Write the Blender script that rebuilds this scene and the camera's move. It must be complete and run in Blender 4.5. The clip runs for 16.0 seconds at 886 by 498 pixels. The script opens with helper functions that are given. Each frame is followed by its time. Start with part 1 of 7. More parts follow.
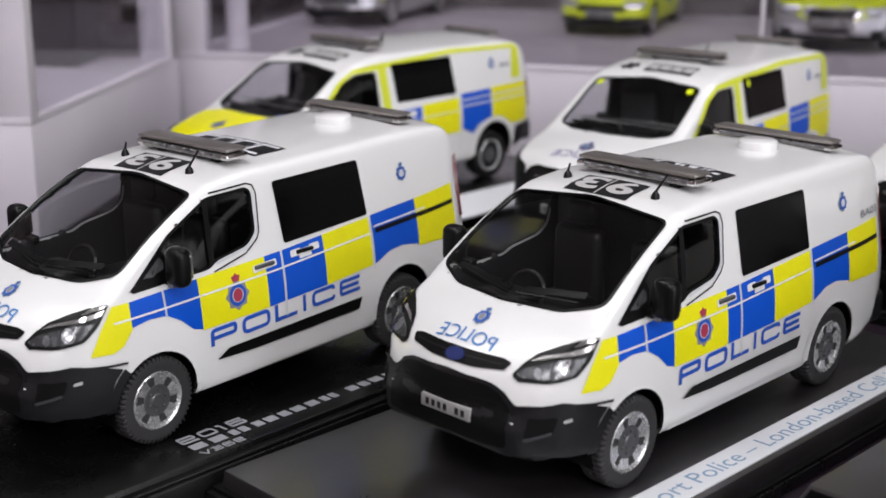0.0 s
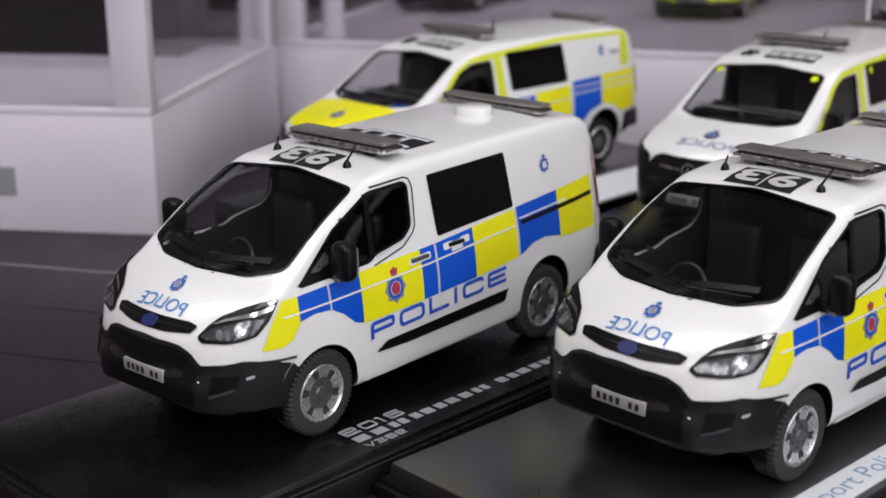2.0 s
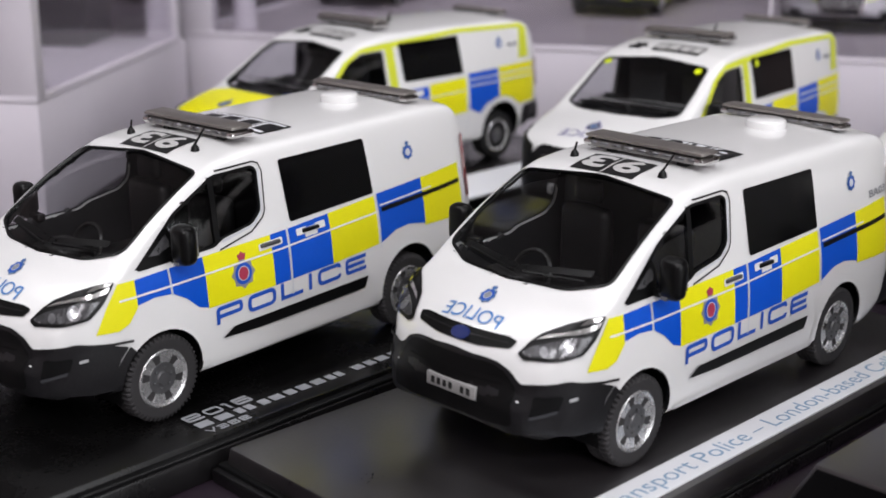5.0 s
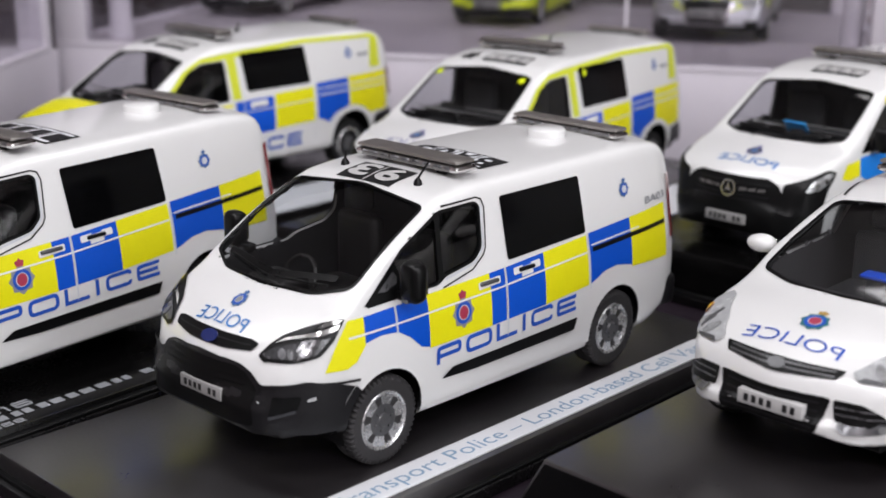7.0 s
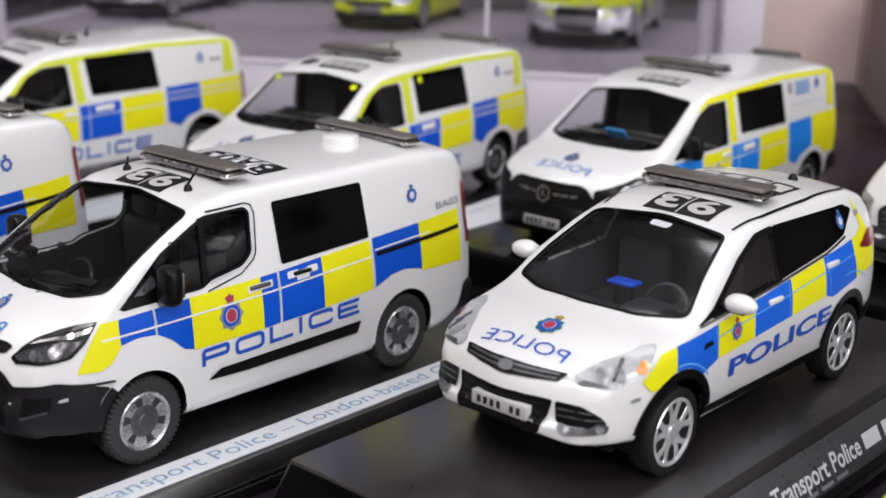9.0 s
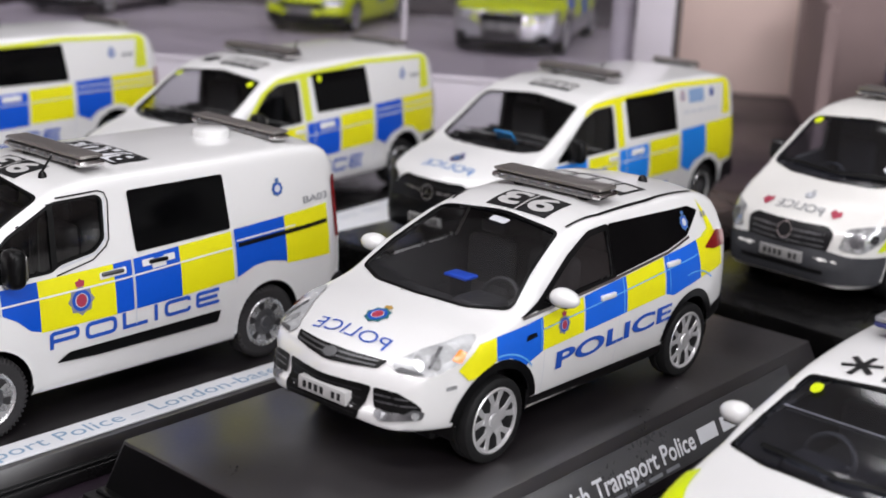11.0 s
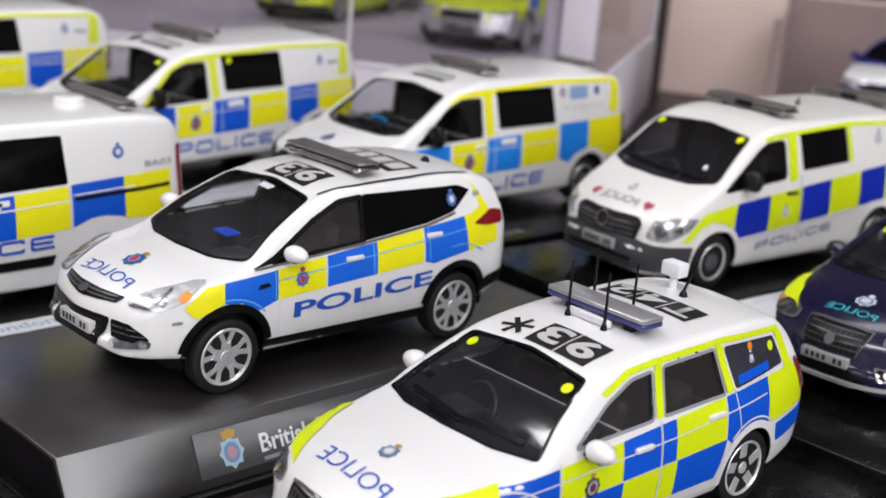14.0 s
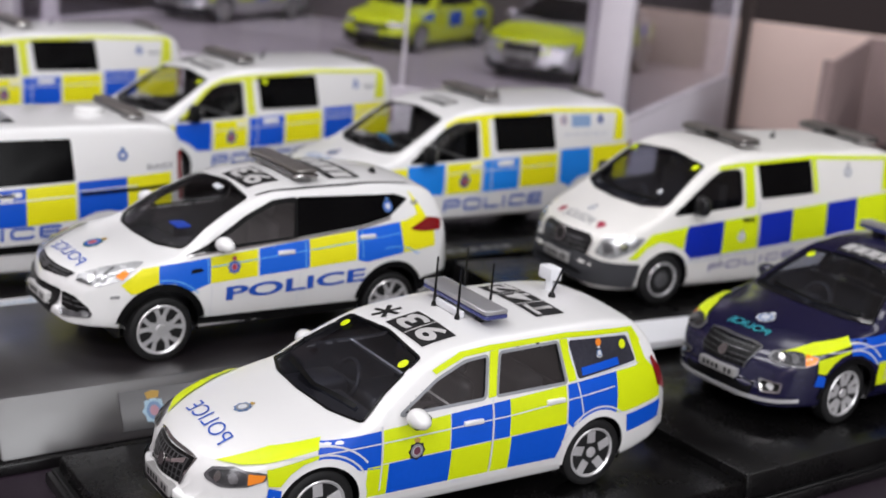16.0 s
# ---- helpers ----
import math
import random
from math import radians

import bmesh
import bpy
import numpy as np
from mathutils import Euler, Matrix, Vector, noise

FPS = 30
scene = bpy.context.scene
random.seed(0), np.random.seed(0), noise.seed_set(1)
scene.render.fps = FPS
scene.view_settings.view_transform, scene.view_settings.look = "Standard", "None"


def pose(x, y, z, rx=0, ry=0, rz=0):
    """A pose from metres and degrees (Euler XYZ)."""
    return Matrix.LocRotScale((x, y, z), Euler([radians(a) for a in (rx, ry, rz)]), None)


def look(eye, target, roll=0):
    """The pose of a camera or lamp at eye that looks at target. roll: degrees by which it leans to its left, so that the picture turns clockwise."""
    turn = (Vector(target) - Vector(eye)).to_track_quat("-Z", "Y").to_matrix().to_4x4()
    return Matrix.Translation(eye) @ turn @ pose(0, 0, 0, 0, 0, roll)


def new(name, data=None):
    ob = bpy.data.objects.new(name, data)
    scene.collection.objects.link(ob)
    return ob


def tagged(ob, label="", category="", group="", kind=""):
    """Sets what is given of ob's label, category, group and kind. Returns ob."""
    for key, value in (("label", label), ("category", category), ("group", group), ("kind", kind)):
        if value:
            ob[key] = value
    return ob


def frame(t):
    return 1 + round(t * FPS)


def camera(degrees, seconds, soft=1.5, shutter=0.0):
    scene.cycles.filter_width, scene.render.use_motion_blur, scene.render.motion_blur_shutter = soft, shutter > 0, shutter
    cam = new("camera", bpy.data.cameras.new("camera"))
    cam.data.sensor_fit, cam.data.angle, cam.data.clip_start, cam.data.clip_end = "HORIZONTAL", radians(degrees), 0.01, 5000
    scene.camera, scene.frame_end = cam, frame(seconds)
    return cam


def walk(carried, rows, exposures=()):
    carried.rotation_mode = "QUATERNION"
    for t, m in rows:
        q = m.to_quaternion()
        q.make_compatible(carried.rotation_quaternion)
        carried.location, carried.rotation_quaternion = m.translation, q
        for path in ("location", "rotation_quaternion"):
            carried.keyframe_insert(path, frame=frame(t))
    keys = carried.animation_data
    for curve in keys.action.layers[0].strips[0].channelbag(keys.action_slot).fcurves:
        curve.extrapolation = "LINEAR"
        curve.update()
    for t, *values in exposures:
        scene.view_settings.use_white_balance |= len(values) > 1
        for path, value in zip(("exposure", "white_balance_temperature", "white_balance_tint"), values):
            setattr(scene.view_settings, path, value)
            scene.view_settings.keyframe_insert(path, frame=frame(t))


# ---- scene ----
# Scale models at 1:43. Lengths below are those of the real vehicles in metres;
# part() and place() bring them to model size.
K = 1.0 / 43.0

cam = camera(37.2, 16.0, soft=1.7)
cam.data.dof.use_dof = True
cam.data.dof.focus_distance = 10.8 * K
cam.data.dof.aperture_fstop = 21.0
PATH = [
    (0, (8.883, -6.002, 4.316), (-6.162, 7.386, -2.734), 0.40),
    (0.5, (8.714, -6.252, 4.339), (-6.238, 7.304, -2.782), 0.20),
    (1, (8.512, -6.490, 4.388), (-6.346, 7.205, -2.794), -0.05),
    (1.5, (8.294, -6.587, 4.410), (-6.377, 7.172, -2.810), -0.01),
    (2, (8.178, -6.621, 4.428), (-6.384, 7.139, -2.878), -0.30),
    (2.5, (8.119, -6.642, 4.442), (-6.393, 7.139, -2.856), -0.30),
    (3, (8.240, -6.538, 4.407), (-6.351, 7.162, -2.894), -0.41),
    (5.5, (9.209, -5.768, 4.273), (-6.123, 7.388, -2.814), 0.77),
    (6, (9.623, -5.531, 4.349), (-6.058, 7.462, -2.761), 0.93),
    (6.5, (9.954, -5.382, 4.355), (-6.004, 7.491, -2.801), 0.61),
    (7, (10.339, -5.214, 4.385), (-5.981, 7.504, -2.813), 0.62),
    (7.5, (10.768, -5.008, 4.403), (-5.953, 7.518, -2.835), 0.45),
    (8, (11.155, -4.844, 4.442), (-5.910, 7.562, -2.807), 0.77),
    (8.5, (11.421, -4.646, 4.431), (-5.783, 7.646, -2.845), 1.24),
    (9, (11.708, -4.463, 4.512), (-5.728, 7.705, -2.797), 1.36),
    (11.5, (13.209, -3.898, 4.502), (-5.653, 7.785, -2.728), 3.23),
    (12, (13.742, -3.732, 4.561), (-5.721, 7.734, -2.729), 3.51),
    (12.5, (14.274, -3.562, 4.533), (-5.728, 7.712, -2.777), 3.97),
    (13, (14.777, -3.408, 4.548), (-5.788, 7.667, -2.778), 4.46),
    (13.5, (15.269, -3.335, 4.703), (-5.958, 7.545, -2.753), 5.52),
    (14, (16.051, -3.223, 4.824), (-6.252, 7.280, -2.813), 4.85),
    (14.5, (16.551, -3.232, 4.994), (-6.567, 6.982, -2.849), 4.91),
    (15, (17.302, -3.037, 5.094), (-6.909, 6.628, -2.887), 4.21),
    (15.5, (18.219, -2.733, 5.151), (-7.171, 6.391, -2.780), 4.53),
    (16, (18.968, -2.449, 5.153), (-7.267, 6.326, -2.679), 5.31),
]
walk(cam, [(t, look(Vector(e) * K, (Vector(e) + Vector(d)) * K, roll)) for t, e, d, roll in PATH],
     exposures=[(0.0, 0.16), (2.5, 0.06), (5.5, 0.20), (9.0, 0.21), (11.5, 0.25), (14.0, 0.23), (16.0, 0.15)])

from mathutils.bvhtree import BVHTree

# ---------------------------------------------------------------- light
world = bpy.data.worlds.new("hall")
scene.world = world
world.use_nodes = True
world.node_tree.nodes["Background"].inputs["Color"].default_value = (0.92, 0.93, 1.0, 1)
world.node_tree.nodes["Background"].inputs["Strength"].default_value = 0.09


def ceiling_lamp(x, y, z, sx, sy, watts, colour=(0.98, 0.965, 1.0)):
    data = bpy.data.lights.new("ceiling_lamp", "AREA")
    data.shape, data.size, data.size_y, data.energy, data.color = "RECTANGLE", sx, sy, watts, colour
    ob = new("ceiling_lamp", data)
    ob.matrix_world = pose(x, y, z, 0, 0, 27)
    return ob


for lx, ly, watts in ((1.8, -1.5, 36), (0.3, -1.0, 16), (-0.7, -0.3, 9), (1.7, 0.2, 10), (0.1, 1.0, 4)):
    ceiling_lamp(lx, ly, 1.62, 1.2, 0.32, watts)

# daylight through the tall opening in the east wall
data = bpy.data.lights.new("window_light", "AREA")
data.shape, data.size, data.size_y, data.energy, data.color = "RECTANGLE", 1.75, 1.5, 32, (0.96, 0.97, 1.0)
window_light = new("window_light", data)
window_light.matrix_world = pose(0.1, 0.2, 0, 0, 0, 26.3) @ pose(2.62, -1.5, 0.72, 0, 90, 0)


# ---------------------------------------------------------------- materials
def material(name, colour, rough=0.4, metal=0.0, coat=0.0, vary=0.06, grain=0.0, size=3.0, spec=0.5, wear=0.0, dust=0.0, ior=1.5):
    """Principled surface with variation at two scales: size is the larger one, in vehicle metres."""
    m = bpy.data.materials.new(name)
    m.use_nodes = True
    nt = m.node_tree
    b = nt.nodes["Principled BSDF"]
    co = nt.nodes.new("ShaderNodeTexCoord")
    big = nt.nodes.new("ShaderNodeTexNoise")
    big.inputs["Scale"].default_value = 43.0 / size * 3
    big.inputs["Detail"].default_value = 4
    fine = nt.nodes.new("ShaderNodeTexNoise")
    fine.inputs["Scale"].default_value = 43.0 * 28
    fine.inputs["Detail"].default_value = 3
    nt.links.new(co.outputs["Object"], big.inputs["Vector"])
    nt.links.new(co.outputs["Object"], fine.inputs["Vector"])
    add = nt.nodes.new("ShaderNodeMath")
    add.operation = "MULTIPLY_ADD"
    add.inputs[1].default_value = 0.35
    nt.links.new(fine.outputs["Fac"], add.inputs[0])
    nt.links.new(big.outputs["Fac"], add.inputs[2])
    ramp = nt.nodes.new("ShaderNodeValToRGB")
    dark = tuple(c * (1 - 2 * vary) for c in colour)
    lite = tuple(min(1, c * (1 + vary) + 0.002) for c in colour)
    ramp.color_ramp.elements[0].position, ramp.color_ramp.elements[1].position = 0.4, 0.95
    ramp.color_ramp.elements[0].color, ramp.color_ramp.elements[1].color = (*dark, 1), (*lite, 1)
    nt.links.new(add.outputs[0], ramp.inputs["Fac"])
    nt.links.new(ramp.outputs["Color"], b.inputs["Base Color"])
    rr = nt.nodes.new("ShaderNodeMapRange")
    rr.inputs["From Min"].default_value, rr.inputs["From Max"].default_value = 0.4, 0.95
    rr.inputs["To Min"].default_value, rr.inputs["To Max"].default_value = max(0.02, rough - 0.06 - wear), min(1, rough + 0.07 + wear)
    nt.links.new(add.outputs[0], rr.inputs["Value"])
    nt.links.new(rr.outputs["Result"], b.inputs["Roughness"])
    if dust:
        # scattered specks of dust
        vo = nt.nodes.new("ShaderNodeTexVoronoi")
        vo.inputs["Scale"].default_value = 43.0 * 2.6
        nt.links.new(co.outputs["Object"], vo.inputs["Vector"])
        speck = nt.nodes.new("ShaderNodeMath")
        speck.operation, speck.inputs[1].default_value = "LESS_THAN", dust
        nt.links.new(vo.outputs["Distance"], speck.inputs[0])
        sep = nt.nodes.new("ShaderNodeSeparateColor")
        nt.links.new(vo.outputs["Color"], sep.inputs[0])
        some = nt.nodes.new("ShaderNodeMath")
        some.operation, some.inputs[1].default_value = "GREATER_THAN", 0.55
        nt.links.new(sep.outputs[0], some.inputs[0])
        both = nt.nodes.new("ShaderNodeMath")
        both.operation = "MULTIPLY"
        nt.links.new(speck.outputs[0], both.inputs[0])
        nt.links.new(some.outputs[0], both.inputs[1])
        mix = nt.nodes.new("ShaderNodeMixRGB")
        mix.inputs[2].default_value = (0.22, 0.21, 0.21, 1)
        nt.links.new(both.outputs[0], mix.inputs[0])
        nt.links.new(ramp.outputs["Color"], mix.inputs[1])
        nt.links.new(mix.outputs[0], b.inputs["Base Color"])
    b.inputs["Metallic"].default_value = metal
    b.inputs["Specular IOR Level"].default_value = spec
    b.inputs["IOR"].default_value = ior
    b.inputs["Coat Weight"].default_value = coat
    b.inputs["Coat Roughness"].default_value = 0.08
    if grain:
        bump = nt.nodes.new("ShaderNodeBump")
        bump.inputs["Strength"].default_value = grain
        bump.inputs["Distance"].default_value = 0.0002
        nt.links.new(fine.outputs["Fac"], bump.inputs["Height"])
        nt.links.new(bump.outputs["Normal"], b.inputs["Normal"])
    return m


def glass(name, tint, gloss=0.04, least=0.05):
    """Clear pane: lets light straight through, mirrors more at glancing angles."""
    m = bpy.data.materials.new(name)
    m.use_nodes = True
    nt = m.node_tree
    nt.nodes.remove(nt.nodes["Principled BSDF"])
    out = nt.nodes["Material Output"]
    tr, gl, mix = nt.nodes.new("ShaderNodeBsdfTransparent"), nt.nodes.new("ShaderNodeBsdfGlossy"), nt.nodes.new("ShaderNodeMixShader")
    lw = nt.nodes.new("ShaderNodeLayerWeight")
    pw = nt.nodes.new("ShaderNodeMath")
    pw.operation, pw.inputs[1].default_value = "POWER", 4.0
    fr = nt.nodes.new("ShaderNodeMath")
    fr.operation, fr.inputs[1].default_value, fr.inputs[2].default_value = "MULTIPLY_ADD", 0.85, least
    nt.links.new(lw.outputs["Facing"], pw.inputs[0])
    nt.links.new(pw.outputs[0], fr.inputs[0])
    tr.inputs["Color"].default_value = (*tint, 1)
    gl.inputs["Roughness"].default_value = gloss
    nt.links.new(fr.outputs[0], mix.inputs[0])
    nt.links.new(tr.outputs[0], mix.inputs[1])
    nt.links.new(gl.outputs[0], mix.inputs[2])
    nt.links.new(mix.outputs[0], out.inputs["Surface"])
    return m


WHITE = material("white_paint", (0.77, 0.77, 0.765), 0.3, coat=0.8, vary=0.008, wear=-0.045)
CREAM = material("cream_white_paint", (0.76, 0.75, 0.72), 0.32, coat=0.35, vary=0.02)
SILVER = material("silver_paint", (0.5, 0.5, 0.52), 0.3, 0.6, coat=0.5, vary=0.03)
NAVY = material("navy_paint", (0.008, 0.007, 0.035), 0.22, coat=0.6, vary=0.1)
YELLOW = material("yellow_film", (0.80, 0.76, 0.006), 0.4, vary=0.03, spec=0.3)
LIME = material("fluorescent_yellow_film", (0.62, 0.74, 0.004), 0.38, vary=0.03, spec=0.3)
DEEPBLUE = material("deep_blue_film", (0.004, 0.022, 0.38), 0.35, vary=0.05, spec=0.3)
BLUE = material("blue_film", (0.002, 0.082, 0.57), 0.35, vary=0.05, spec=0.3)
# lime film for the back vans, made paler: blur and haze put into the colour
HAZEDLIME = material("hazed_lime_film", (0.64, 0.69, 0.045), 0.4, vary=0.03, spec=0.3)
PALEBLUE = material("pale_blue_line", (0.12, 0.40, 0.82), 0.35, vary=0.05)
AZURE = material("azure_film", (0.008, 0.12, 0.66), 0.35, vary=0.05, spec=0.3)
SKYBLUE = material("light_blue_film", (0.012, 0.22, 0.75), 0.35, vary=0.05, spec=0.3)
LETTER = material("blue_lettering", (0.018, 0.085, 0.46), 0.4, vary=0.04, spec=0.3)
FADEDLETTER = material("faded_violet_lettering", (0.17, 0.16, 0.34), 0.45, vary=0.08)
HOODLETTER = material("pale_blue_lettering", (0.04, 0.19, 0.50), 0.4, vary=0.04)
TEAL = material("teal_lettering", (0.03, 0.35, 0.40), 0.4, vary=0.04)
BLACK = material("satin_black", (0.003, 0.003, 0.0033), 0.32, vary=0.2, spec=0.22)
INK = material("black_film", (0.008, 0.008, 0.009), 0.45, vary=0.1)
RUBBER = material("tyre_rubber", (0.022, 0.0205, 0.022), 0.7, vary=0.2, grain=0.3)
DARKRUBBER = material("black_tyre_rubber", (0.008, 0.008, 0.0085), 0.6, vary=0.2, grain=0.3, spec=0.3)
GREYPLASTIC = material("grey_bumper_plastic", (0.036, 0.037, 0.042), 0.5, spec=0.35, vary=0.15, grain=0.25)
BUMPER = material("dark_grey_plastic", (0.0078, 0.0075, 0.0088), 0.33, spec=0.42, vary=0.15, grain=0.25)
CABIN = material("dark_cabin_plastic", (0.009, 0.009, 0.0105), 0.6, vary=0.15)
DARKCABIN = material("brownish_black_cabin_plastic", (0.0048, 0.0040, 0.0042), 0.45, vary=0.2, spec=0.4)
CABINGREY = material("grey_cabin_plastic", (0.026, 0.026, 0.030), 0.45, vary=0.15)
LINING = material("grey_cabin_lining", (0.062, 0.062, 0.066), 0.7, vary=0.08)
SEAT = material("grey_seat_cloth", (0.011, 0.011, 0.013), 0.85, vary=0.2)
QUARTER = material("smoky_blue_pane", (0.035, 0.036, 0.05), 0.2, vary=0.2, spec=0.6)
TINTED = material("tinted_black_pane", (0.0012, 0.0012, 0.0015), 0.14, vary=0.1, spec=0.13)
CHROME = material("chrome", (0.62, 0.61, 0.60), 0.18, 1.0, vary=0.05)
BARMETAL = material("brushed_lightbar_lid", (0.36, 0.335, 0.315), 0.34, 0.8, vary=0.03)
ALLOY = material("silver_alloy", (0.86, 0.86, 0.87), 0.2, 0.6, vary=0.05)
BARSTRIP = material("lightbar_strip", (0.22, 0.21, 0.205), 0.3, 0.6, vary=0.12, size=0.4)
SATINALLOY = material("satin_alloy", (0.62, 0.62, 0.625), 0.26, 0.75, vary=0.12, size=0.3)
DARKALLOY = material("grey_alloy", (0.11, 0.11, 0.115), 0.35, 0.5, vary=0.1)
LAMPGLASS = material("clear_lamp_lens", (0.60, 0.61, 0.62), 0.12, 0.5, coat=1.0, vary=0.35, size=0.25)
HEADGLASS = material("clear_white_lamp", (0.50, 0.51, 0.52), 0.24, 0.15, coat=0.4, vary=0.12, size=0.3)
LENSGREY = material("smoked_lamp_lens", (0.19, 0.19, 0.20), 0.3, 0.6, coat=0.15, vary=0.3, size=0.3)
DARKLENS = material("dark_lamp_lens", (0.085, 0.085, 0.09), 0.25, 0.5, coat=0.3, vary=0.3, size=0.3)
ORANGE = material("amber_lens", (0.85, 0.25, 0.02), 0.2, coat=0.8)
RED = material("red_lens", (0.22, 0.008, 0.010), 0.18, coat=0.8)
PINKRED = material("red_print", (0.40, 0.04, 0.08), 0.4)
DUSKRED = material("dull_red_print", (0.13, 0.03, 0.06), 0.45)
GOLD = material("gold_print", (0.45, 0.28, 0.06), 0.4)
STEELBLUE = material("badge_blue_print", (0.07, 0.16, 0.36), 0.4)
GREYPRINT = material("grey_print", (0.25, 0.26, 0.28), 0.5)
PALEPRINT = material("pale_print", (0.62, 0.64, 0.68), 0.5)
PLATE = material("number_plate", (0.29, 0.285, 0.28), 0.4)
CODEWHITE = material("white_roof_print", (0.50, 0.495, 0.49), 0.45)
BLUELID = material("blue_plastic", (0.012, 0.08, 0.62), 0.35)
BLUEBAR = material("blue_lightbar_lens", (0.05, 0.06, 0.20), 0.15, coat=0.8)
PLINTH = material("black_gloss_plastic", (0.002, 0.0018, 0.0019), 0.26, vary=0.2, wear=0.05, spec=0.30, dust=0.025)
# The lilac sheen of reflected surroundings is put into these two base colours.
GLOSSPLINTH = material("black_polished_sheen_plastic", (0.0105, 0.0078, 0.0092), 0.35, vary=0.2, wear=0.04, spec=0.6, ior=2.1, dust=0.03)
SATINPLINTH = material("black_worn_sheen_plastic", (0.0075, 0.0056, 0.0066), 0.35, vary=0.2, wear=0.04, spec=0.6, ior=2.1, dust=0.03)
PLINTHSIDE = material("black_satin_plastic", (0.0045, 0.004, 0.0045), 0.3, spec=0.35, vary=0.25, wear=0.08, grain=0.15)
CARD = material("white_card", (0.70, 0.71, 0.74), 0.6, vary=0.03)
CASEWHITE = material("white_case_board", (0.64, 0.60, 0.66), 0.55, vary=0.025, grain=0.08)
TABLE = material("dark_table_laminate", (0.0165, 0.0098, 0.0165), 0.4, spec=0.3, vary=0.3, wear=0.1, grain=0.2, size=8)
WINDSHIELD = glass("windscreen_glass", (0.86, 0.87, 0.88), 0.02)
SIDEGLASS = glass("side_glass", (0.37, 0.375, 0.385), 0.05, 0.06)
SMOKEGLASS = glass("smoked_pane", (0.72, 0.72, 0.73), 0.16, 0.22)
BLUESCREEN = glass("blue_hazy_windscreen", (0.52, 0.55, 0.66), 0.10, 0.15)
HAZYSCREEN = glass("hazy_windscreen", (0.88, 0.89, 0.90), 0.12, 0.15)
ACRYLIC = glass("acrylic", (0.86, 0.85, 0.875), 0.01)


# ---------------------------------------------------------------- building tools
def part(name, bm, mat, parent=None, label="", smooth=True, scale=True):
    """Link a bmesh as one mesh object under a thing or a part."""
    if scale:
        bmesh.ops.scale(bm, vec=(K, K, K), verts=bm.verts)
    me = bpy.data.meshes.new(name)
    bm.to_mesh(me)
    bm.free()
    me.materials.append(mat)
    if smooth:
        me.shade_smooth()
        me.set_sharp_from_angle(angle=radians(38))
    ob = new(name, me)
    ob.parent = parent
    if label:
        ob["label"] = label
    return ob


def again(ob, name, m, parent):
    """Another object on the mesh of ob, placed by m in vehicle metres."""
    o = new(name, ob.data)
    o.parent = parent
    o.matrix_basis = m
    return o


def place(x, y, z, yaw=0.0):
    return pose(x * K, y * K, z * K, 0, 0, yaw)


def thing(name, m, label, category, group=""):
    ob = new(name)
    ob.empty_display_size = 0.01
    ob.matrix_basis = m
    return tagged(ob, label, category, group)


def box(x0, x1, y0, y1, z0, z1, bevel=0.0, seg=2, bm=None):
    bm = bm or bmesh.new()
    r = bmesh.ops.create_cube(bm, size=1.0)
    for v in r["verts"]:
        v.co = Vector(((x0 + x1) / 2 + v.co.x * (x1 - x0), (y0 + y1) / 2 + v.co.y * (y1 - y0), (z0 + z1) / 2 + v.co.z * (z1 - z0)))
    if bevel:
        edges = {e for v in r["verts"] for e in v.link_edges}
        bmesh.ops.bevel(bm, geom=list(edges), offset=bevel, segments=seg, affect="EDGES", profile=0.5)
    return bm


def lathe(profile, n=40, axis="x", bm=None):
    """Turn (radius, height) pairs about an axis through the origin."""
    bm = bm or bmesh.new()
    rings = []
    for r, h in profile:
        ring = []
        for i in range(n):
            a = 2 * math.pi * i / n
            c, s = r * math.cos(a), r * math.sin(a)
            ring.append(bm.verts.new({"x": (h, c, s), "y": (c, h, s), "z": (c, s, h)}[axis]))
        rings.append(ring)
    for a, b in zip(rings, rings[1:]):
        for i in range(n):
            j = (i + 1) % n
            bm.faces.new((a[i], a[j], b[j], b[i]))
    for ring in (rings[0], rings[-1]):
        if len(ring) > 2:
            bm.faces.new(ring)
    bmesh.ops.recalc_face_normals(bm, faces=bm.faces)
    return bm


def tube(points, radius, n=8, bm=None):
    bm = bm or bmesh.new()
    pts = [Vector(p) for p in points]
    rings = []
    for i, p in enumerate(pts):
        d = (pts[min(i + 1, len(pts) - 1)] - pts[max(i - 1, 0)]).normalized()
        u = d.orthogonal().normalized()
        v = d.cross(u)
        r = radius[i] if isinstance(radius, (list, tuple)) else radius
        rings.append([bm.verts.new(p + r * (math.cos(2 * math.pi * k / n) * u + math.sin(2 * math.pi * k / n) * v)) for k in range(n)])
    for a, b in zip(rings, rings[1:]):
        for i in range(n):
            bm.faces.new((a[i], a[(i + 1) % n], b[(i + 1) % n], b[i]))
    bm.faces.new(rings[0])
    bm.faces.new(rings[-1])
    bmesh.ops.recalc_face_normals(bm, faces=bm.faces)
    return bm


def moved(bm, by):
    bmesh.ops.translate(bm, vec=by, verts=bm.verts)
    return bm


def tilted(bm, to, degrees):
    """Lean a mesh back about the x axis, then carry it to a spot."""
    bmesh.ops.rotate(bm, cent=(0, 0, 0), matrix=Matrix.Rotation(radians(degrees), 3, "X"), verts=bm.verts)
    return moved(bm, to)


